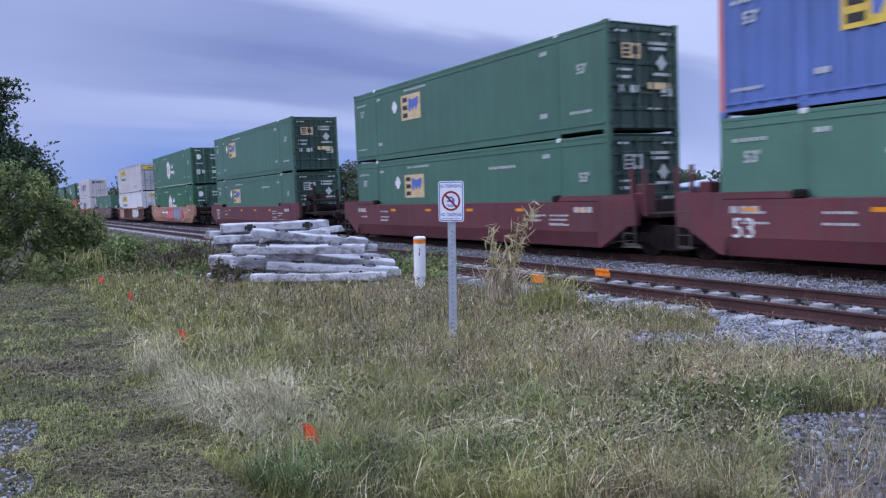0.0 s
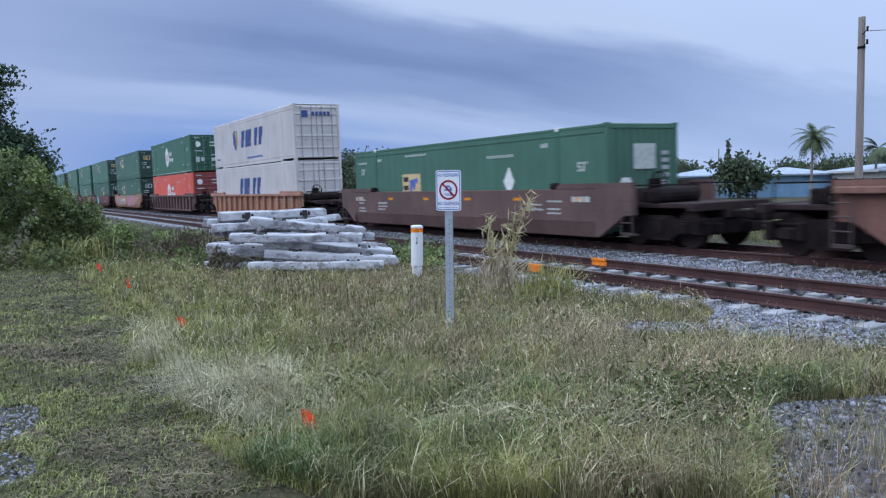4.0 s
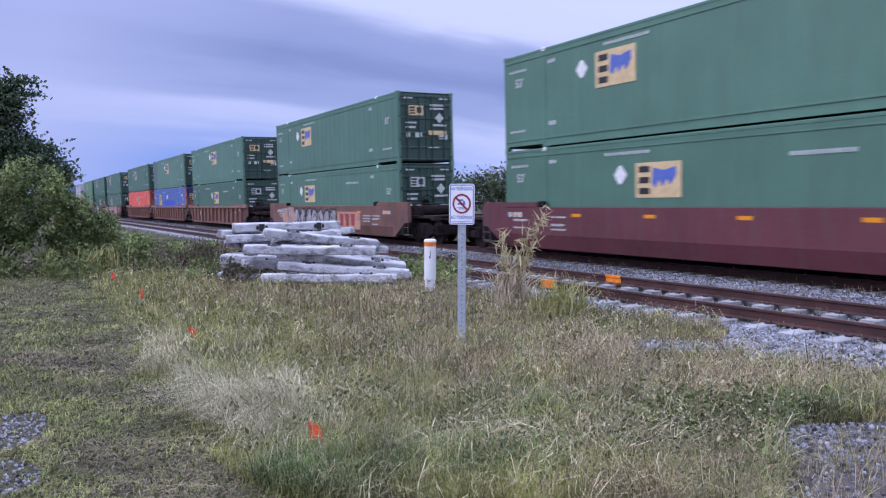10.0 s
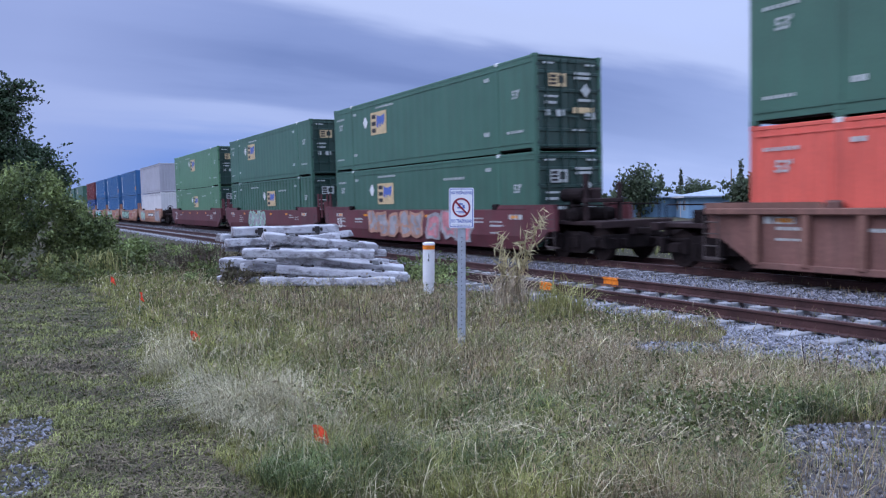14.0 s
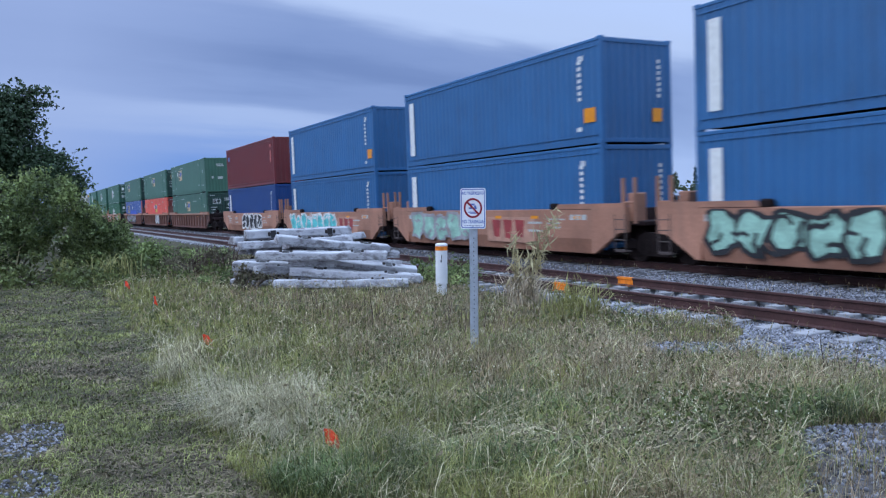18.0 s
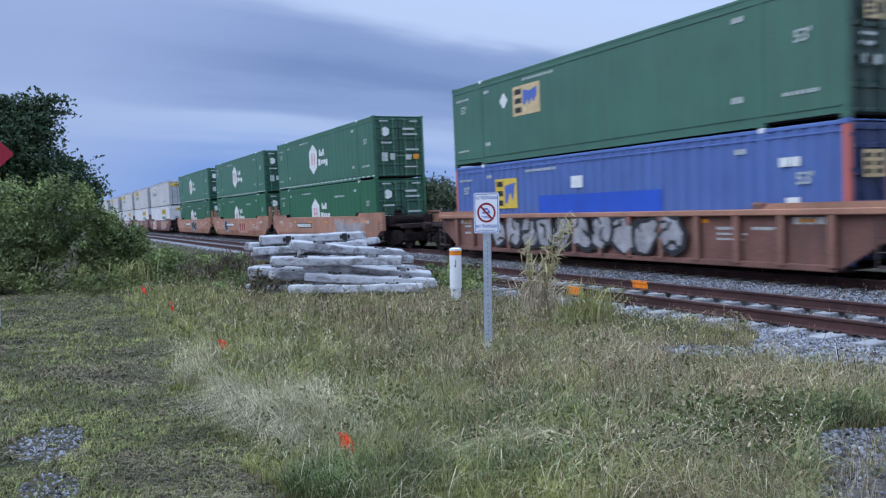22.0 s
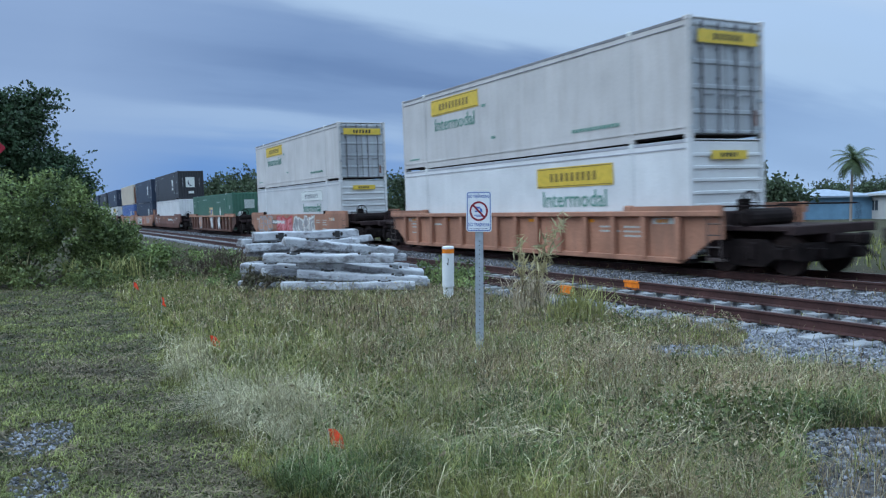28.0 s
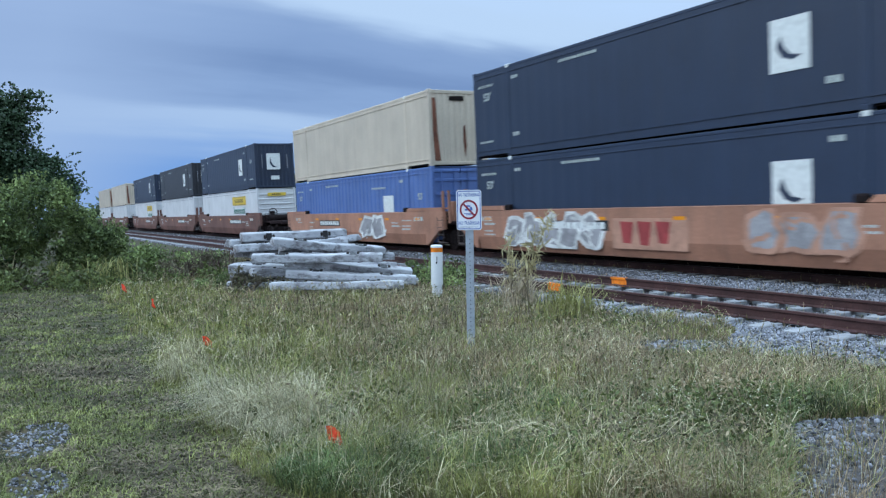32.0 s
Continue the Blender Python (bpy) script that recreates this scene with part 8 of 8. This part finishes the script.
def marker_flag(x, y, h, turn, limp, tone=M_FLAG):
    t = thing("marker_flag", "small orange-red survey flag on a wire in the grass", "flag", "survey flags in the grass")
    t.matrix_basis = pose(x, y, 0, random.uniform(-4, 4), random.uniform(-4, 4), turn)
    part("wire", Shape().tube((0, 0, -0.1), (0, 0, h), 0.0022, n=6), M_GALV, t)
    w, k = 0.125, 0.10
    v = []
    for j in range(4):
        for i in range(5):
            u = i / 4
            v.append((u * w, 0.022 * math.sin(u * 5 + j * 0.7), h - 0.002 - j / 3 * k - limp * u * u * 0.06))
    f = [(j * 5 + i, j * 5 + i + 1, j * 5 + i + 6, j * 5 + i + 5) for j in range(3) for i in range(4)]
    part("cloth", Shape().add(v, f), tone, t, "thin orange-red vinyl flag")


for fx, fy, fh, fturn, fl in ((-4.80, 1.68, 0.25, 35, 0.4), (-9.26, 1.83, 0.25, 60, 1.2), (-13.4, 1.88, 0.32, 20, 0.8), (-17.45, 1.90, 0.27, 50, 1.4)):
    marker_flag(fx, fy, fh, fturn, fl)


def make_diamond_sign():
    t = thing("road_end_marker", "plain red diamond marker on a grey steel post", "sign")
    t.matrix_basis = pose(DIAMOND_AT[0], DIAMOND_AT[1], 0, 0, 0, DIAMOND_TURN)
    part("post", Shape().box(-0.012, 0.012, 0.003, 0.02, -0.3, 2.95, 0.003), M_GALV, t, "grey galvanised post")
    a = 0.325
    plate = Shape()
    pts = []
    for k in range(4):
        b = math.pi / 2 * k
        for d in (-0.03, 0.03):
            pts.append(((a - 0.02) * math.cos(b) - d * 0.6 * math.sin(b) , 2.76 + (a - 0.02) * math.sin(b) + d * 0.6 * math.cos(b)))
    part("plate", plate.prism(pts, "y", -0.003, 0.003), M_SIGN_RED, t, "red reflective diamond plate")


DIAMOND_AT, DIAMOND_TURN = (-14.39, -0.57), 88
make_diamond_sign()


# ---- stacked concrete sleepers ----
def make_sleeper_pile():
    s = Shape()
    half = 1.39
    # along the beam: half-width at the foot, half-width at the top, height; raised rail seats, a thinner waist
    secs = [(-half, 0.110, 0.078, 0.145), (-half + 0.03, 0.124, 0.090, 0.165), (-1.02, 0.126, 0.092, 0.170), (-0.94, 0.126, 0.094, 0.164), (-0.58, 0.126, 0.094, 0.164), (-0.48, 0.122, 0.090, 0.160), (-0.25, 0.114, 0.084, 0.146)]
    secs += [(-x, a, b, h) for x, a, b, h in secs[::-1]]
    v = []
    for x, a, b, h in secs:
        v += [(x, -a, 0.0), (x, a, 0.0), (x, a, 0.03), (x, b, h - 0.02), (x, b - 0.02, h), (x, -b + 0.02, h), (x, -b, h - 0.02), (x, -a, 0.03)]
    n = 8
    f = [(k * n + i, k * n + (i + 1) % n, (k + 1) * n + (i + 1) % n, (k + 1) * n + i) for k in range(len(secs) - 1) for i in range(n)]
    f += [tuple(range(n))[::-1], tuple(range((len(secs) - 1) * n, len(secs) * n))]
    s.add(v, f)
    proto = thing("concrete_sleeper", "weathered grey concrete sleeper in a heap", "sleeper", "heap of old sleepers")
    part("beam", s, M_CONCRETE, proto)
    for k in (-1, 1):
        for j in (-1, 1):
            part("shoulder", Shape().box(k * 0.753 + j * 0.11 - 0.03, k * 0.753 + j * 0.11 + 0.03, -0.045, 0.045, 0.156, 0.198, 0.015), M_RUST_DARK, proto, "dark cast-iron rail shoulder")
        part("rail_pad", Shape().box(k * 0.753 - 0.07, k * 0.753 + 0.07, -0.080, 0.080, 0.162, 0.170, 0.003), M_INK, proto, "black rubber pad")
    first = True
    # middle of the beam, turn, dip of its far end, roll about its own length
    for x, y, z, turn, tilt, roll in SLEEPERS:
        m = pose(x, y, z, 0, 0, turn) @ pose(0, 0, 0, 0, tilt, 0) @ pose(0, 0, 0, roll) @ Matrix.Translation((0, 0, -0.082))
        if first:
            proto.matrix_basis = m
            first = False
        else:
            copy_thing(proto, m)


M_RUST_DARK = material("dark_cast_iron", (0.03, 0.024, 0.022), 0.8, 0.1, 0.35, 6, 40, 0.2)
SLEEPERS = [
    (-15.33, 5.86, 0.13, 64, 0.8, 0), (-15.62, 6.30, 0.27, 62, 4.4, 10), (-15.90, 6.38, 0.46, 75, 7.6, 24),
    (-15.96, 5.68, 0.69, 65, 1.1, 12), (-16.66, 5.78, 0.34, 93, 3.0, 0), (-16.68, 6.25, 0.89, 95, 6.8, 16),
    (-17.53, 6.36, 0.95, 120, -2.0, -12), (-17.65, 5.78, 1.13, 103, -0.2, 86), (-18.14, 5.35, 0.94, 120, 3.1, 6),
    (-16.91, 6.50, 0.64, 88, 2.7, 0), (-17.20, 6.86, 0.38, 101, 3.2, 0), (-15.95, 6.52, 0.10, 63, 0.8, 0),
    (-18.26, 5.25, 0.72, 138, 3.1, 0), (-16.35, 5.70, 0.10, 78, 0, 0), (-16.95, 6.25, 0.10, 96, 0, 0),
    (-17.55, 5.75, 0.10, 108, 0, 0), (-18.15, 5.20, 0.10, 128, 0, 0), (-16.55, 5.35, 0.47, 70, 1.0, 8),
    (-17.45, 6.05, 0.30, 100, 0, 0), (-17.95, 5.45, 0.30, 116, 0, 0), (-17.50, 5.70, 0.52, 104, 0, 0),
    (-18.10, 5.25, 0.51, 132, 0, -5), (-17.60, 5.90, 0.74, 106, 1, 0), (-17.35, 5.60, 0.93, 98, -1, 0),
]
make_sleeper_pile()

# orange survey paint on the side track's rails
for ox, oy, lab in ((-12.25, SIDE_Y - 0.753, "near"), (-12.12, SIDE_Y + 0.753, "far")):
    p = thing("painted_mark", "bright orange spray paint on a rusty rail", "paint mark")
    p.matrix_basis = pose(ox, oy, SIDE_Z + (-0.013 if oy < SIDE_Y else 0.015), CANT)
    s = Shape()
    n = 9
    for i in range(n):
        a, b = -0.22 + 0.44 * i / n, -0.22 + 0.44 * (i + 1) / n
        lo = -0.155 + 0.02 * math.sin(i * 2.1)
        s.box(a, b, -0.0385, -0.0375, -0.034, -0.003)
        s.prism([(-0.0385, -0.036), (-0.0125, -0.047), (-0.0145, lo), (-0.0135, lo), (-0.0115, -0.046), (-0.0375, -0.034)], "x", a, b)
        s.box(a, b, -0.072, -0.013, -0.1625, -0.1575)
        s.box(a, b, -0.030, 0.030, 0.002, 0.0035)
    part("paint_film", s, M_ORANGE_SPRAY, p)

# ---- houses, pole, palms and trees beyond the line ----
def at_bearing(az, d):
    return -d * math.cos(radians(az)), d * math.sin(radians(az))


def bungalow(az, d, length, deep, wall_h, roof_h, wall, turn, label, windows, door_at=None):
    """A low house with a hipped roof; its front lies in the local -y side."""
    h = thing("house", label, "house")
    x, y = at_bearing(az, d)
    h.matrix_basis = pose(x, y, 0, 0, 0, turn)
    a, b = length / 2, deep / 2
    # front wall pieces leave the openings free
    cuts = sorted([(wx, ww, 0.95, 2.05) for wx, ww in windows] + ([(door_at, 1.0, 0.05, 2.1)] if door_at is not None else []))
    s = Shape()
    px = -a
    for wx, ww, z0, z1 in cuts:
        s.box(px, wx - ww / 2, -b, -b + 0.2, 0, wall_h)
        s.box(wx - ww / 2, wx + ww / 2, -b, -b + 0.2, z1, wall_h)
        if z0 > 0.1:
            s.box(wx - ww / 2, wx + ww / 2, -b, -b + 0.2, 0, z0)
        px = wx + ww / 2
    s.box(px, a, -b, -b + 0.2, 0, wall_h)
    s.box(-a, a, b - 0.2, b, 0, wall_h).box(-a, -a + 0.2, -b + 0.2, b - 0.2, 0, wall_h).box(a - 0.2, a, -b + 0.2, b - 0.2, 0, wall_h)
    part("wall", s, wall, h)
    e = 0.6
    top = [(-a - e, -b - e), (a + e, -b - e), (a + e, b + e), (-a - e, b + e)]
    r = Shape()
    v = [(px, py, wall_h) for px, py in top] + [(px, py, wall_h + 0.18) for px, py in top] + [(-a + b * 0.7, 0, wall_h + roof_h), (a - b * 0.7, 0, wall_h + roof_h)]
    r.add(v, [(0, 1, 5, 4), (1, 2, 6, 5), (2, 3, 7, 6), (3, 0, 4, 7), (4, 5, 9, 8), (5, 6, 9), (6, 7, 8, 9), (7, 4, 8), (0, 3, 2, 1)])
    roof = part("roof", r, M_ROOF, h, "pale low roof")
    part("fascia", Shape().box(-a - e - 0.03, a + e + 0.03, -b - e - 0.04, -b - e, wall_h - 0.02, wall_h + 0.2), M_HOUSE_WHITE, h, "white fascia board")
    for wx, ww in windows:
        w = part("window", Shape().box(wx - ww / 2 - 0.06, wx - ww / 2, -b - 0.03, -b + 0.1, 0.9, 2.1).box(wx + ww / 2, wx + ww / 2 + 0.06, -b - 0.03, -b + 0.1, 0.9, 2.1).box(wx - ww / 2, wx + ww / 2, -b - 0.03, -b + 0.1, 2.05, 2.11).box(wx - ww / 2, wx + ww / 2, -b - 0.05, -b + 0.1, 0.89, 0.95).box(wx - 0.03, wx + 0.03, -b - 0.02, -b + 0.08, 0.95, 2.05), M_HOUSE_WHITE, h, "white window frame")
        part("pane", Shape().box(wx - ww / 2, wx + ww / 2, -b + 0.05, -b + 0.07, 0.95, 2.05), M_GLASS, w, "dark window glass")
    if door_at is not None:
        part("door", Shape().box(door_at - 0.48, door_at + 0.48, -b + 0.03, -b + 0.09, 0.03, 2.08, 0.01), M_HOUSE_WHITE, h, "white front door")
    return h


bungalow(48.6, 104, 14, 9, 2.45, 1.1, M_HOUSE_BLUE, -38, "low light-blue bungalow with a pale roof", [(-5, 1.6), (-1.8, 1.2), (3.6, 1.8)], 0.6)
bungalow(53.4, 103, 10, 8, 2.45, 1.0, M_HOUSE_BLUE, -34, "small light-blue house with a white door and pale roof", [(-3.2, 1.3), (3.0, 1.5)], -0.6)
bungalow(59.6, 98, 12, 8, 2.6, 0.9, M_HOUSE_WHITE, -30, "low white house with a flat pale roof", [(-3.5, 1.6), (2.0, 1.6)], 0.0)
bungalow(44.2, 112, 11, 8, 2.5, 1.3, M_HOUSE_BLUE, -42, "pale blue bungalow behind the line", [(-3.0, 1.4), (2.6, 1.6)], 0.2)


def utility_pole(az, d, h, r, arm=True):
    t = thing("utility_pole", "weathered grey-brown wooden utility pole", "pole")
    x, y = at_bearing(az, d)
    t.matrix_basis = pose(x, y, 0)
    part("pole", Shape().tube((0, 0, -0.5), (0, 0, h), r, r * 0.8, 14), M_POLE, t)
    if arm:
        for k, z in ((1, h - 0.7), (1, h - 1.2)):
            part("bracket", Shape().tube((0.1, -0.1, z), (0.42, -0.30, z + 0.12), 0.018, n=6).tube((0.42, -0.30, z + 0.05), (0.42, -0.30, z + 0.24), 0.04, n=8), M_STEEL_DARK, t, "dark steel bracket and insulator")
        part("clamp", Shape().tube((0, 0, h - 1.25), (0, 0, h - 1.15), r * 0.9, n=14), M_STEEL_DARK, t)
    return t


utility_pole(58.0, 36, 8.15, 0.165)
utility_pole(31.5, 150, 8.0, 0.13, False)
utility_pole(32.6, 165, 8.5, 0.13, False)
utility_pole(49.5, 140, 7.5, 0.12, False)
utility_pole(39.7, 125, 6.3, 0.12, False)
utility_pole(40.5, 130, 6.0, 0.12, False)
# a sagging line from the pole
wire = thing("overhead_wire", "thin dark overhead wire from the utility pole", "wire")
x0, y0 = at_bearing(58.0, 36)
sh = Shape()
for i in range(12):
    a, b = i / 12, (i + 1) / 12
    sh.tube((x0 + 40 * a, y0 + 14 * a, 7.6 - 4 * a * (1 - a)), (x0 + 40 * b, y0 + 14 * b, 7.6 - 4 * b * (1 - b)), 0.012, n=5)
part("cable", sh, M_STEEL_DARK, wire)


def palm(az, d, h, n=34, spread=2.5, lean=0.3):
    t = thing("palm_tree", "palm tree with a bare grey trunk and drooping fronds", "palm")
    x, y = at_bearing(az, d)
    t.matrix_basis = pose(x, y, 0, 0, 0, random.uniform(0, 360))
    s = Shape()
    for i in range(8):
        a, b = i / 8, (i + 1) / 8
        s.tube((lean * a * a, 0, h * a - 0.1), (lean * b * b, 0, h * b), 0.15 - 0.05 * a, 0.15 - 0.05 * b, 9)
    part("trunk", s, M_POLE, t, "bare grey trunk")
    for k in range(n):
        az2, el = 2 * math.pi * k / n * 2.4 + 0.3 * k, radians(-48 + 120 * ((k * 7) % n) / n)
        v, f = [], []
        L = spread * random.uniform(0.8, 1.1)
        p = Vector((lean, 0, h))
        dirv = Vector((math.cos(az2) * math.cos(el), math.sin(az2) * math.cos(el), math.sin(el)))
        segs = 9
        for i in range(segs):
            q = p + dirv * (L / segs)
            dirv = (dirv + Vector((0, 0, -0.16))).normalized()
            sidev = dirv.cross(Vector((0, 0, 1))).normalized()
            wl = 0.52 * math.sin(math.pi * (i + 0.6) / segs) + 0.05
            for sgn in (-1, 1):
                for m in (0.1, 0.4, 0.75):
                    c = p.lerp(q, m)
                    tip = c + sidev * sgn * wl + dirv * 0.22 + Vector((0, 0, -0.22 * wl - 0.05))
                    j = len(v)
                    v += [tuple(c), tuple(c + dirv * 0.09), tuple(tip)]
                    f.append((j, j + 1, j + 2))
            j = len(v)
            v += [tuple(p - sidev * 0.012), tuple(p + sidev * 0.012), tuple(q)]
            f.append((j, j + 1, j + 2))
            p = q
        part("frond", Shape().add(v, f).mesh("frond", tidy=False), M_PALM, t)
    return t


palm(55.25, 88, 6.1)
palm(58.9, 92, 5.0, 24, 2.0)
palm(47.0, 150, 5.5, 20, 2.0)


def far_tree(az, d, h, w, leaf=M_LEAF_FAR, n=2600, size=0.30):
    x, y = at_bearing(az, d)
    lobes = [(random.uniform(-0.35, 0.35) * w, random.uniform(-0.35, 0.35) * w, h * random.uniform(0.45, 0.72), w * random.uniform(0.35, 0.55), w * random.uniform(0.35, 0.55), h * random.uniform(0.16, 0.26)) for _ in range(5)]
    lobes.append((0, 0, h * 0.78, w * 0.34, w * 0.34, h * 0.2))
    lobes.append((0, 0, h * 0.30, w * 0.55, w * 0.55, h * 0.26))
    return make_tree(x, y, lobes, h * 0.35, 0.2 + 0.01 * h, n, size, leaf, "broad-leaved tree beyond the railway line")


for taz, td, th, tw in ((8.5, 150, 7.4, 9), (10.3, 125, 7.2, 8), (12.4, 115, 7.6, 7.5), (13.6, 120, 8.6, 7), (15.8, 130, 9.4, 8), (18.0, 135, 8.8, 8), (20.4, 128, 7.4, 7), (23.0, 122, 8.4, 7), (25.2, 112, 7.6, 6.5), (27.4, 120, 7.2, 7), (30.0, 126, 7.0, 7), (32.6, 122, 7.6, 7),
                         (34.6, 108, 7.6, 6), (36.1, 112, 5.6, 3), (39.0, 130, 3.0, 5), (41.2, 118, 2.8, 5), (43.4, 106, 7.0, 4.6), (44.8, 124, 3.2, 5), (47.2, 140, 5.4, 6), (50.8, 92, 4.9, 4.4), (54.0, 150, 6.0, 9), (56.6, 150, 6.4, 9), (58.2, 155, 6.6, 9), (60.5, 150, 6.6, 9), (62.5, 140, 6.5, 9)):
    far_tree(taz, td, th, tw)


def conifer(az, d, h):
    """A narrow layered pine."""
    x, y = at_bearing(az, d)
    t = thing("pine_tree", "narrow layered pine above the roofs", "tree")
    t.matrix_basis = pose(x, y, 0)
    part("trunk", Shape().tube((0, 0, 0), (0, 0, h), 0.16, 0.03, 8), M_BARK, t)
    pts = []
    for i in range(9):
        z = h * (0.35 + 0.65 * i / 9)
        r = 0.62 * (1 - i / 10)
        k = max(5, int(80 * r))
        a = rng.uniform(0, 6.28, k)
        q = r * rng.random(k) ** 0.6
        pts.append(np.stack([q * np.cos(a), q * np.sin(a), z + 0.22 * q + rng.normal(size=k) * 0.06], -1))
    v, f = leaf_quads(sprigs(np.concatenate(pts), 4, 0.12), 0.20, 1.5)
    stuff("crown", v, f, M_LEAF_FAR, "layered needles", parent=t)


conifer(50.1, 118, 8.0)
conifer(46.2, 150, 8.4)
conifer(44.9, 128, 6.6)


def far_woods():
    """Distant woods that close the horizon all round."""
    pts = []
    for _ in range(420):
        az = rng.uniform(0, 360)
        d = rng.uniform(260, 420)
        if 63 < az < 64:
            continue
        h, w = rng.uniform(5, 9), rng.uniform(6, 12)
        x, y = at_bearing(az, d)
        k = 60
        q = rng.normal(size=(k, 3)) * (w * 0.32, w * 0.32, h * 0.22) + (x, y, h * 0.5)
        pts.append(q)
    p = np.concatenate(pts)
    p[:, 2] = np.abs(p[:, 2])
    v, f = leaf_quads(p, 1.9, 1.3)
    stuff("far_woods", v, f, M_LEAF_FAR, "distant low woods on the horizon", "woods")


far_woods()
motions()
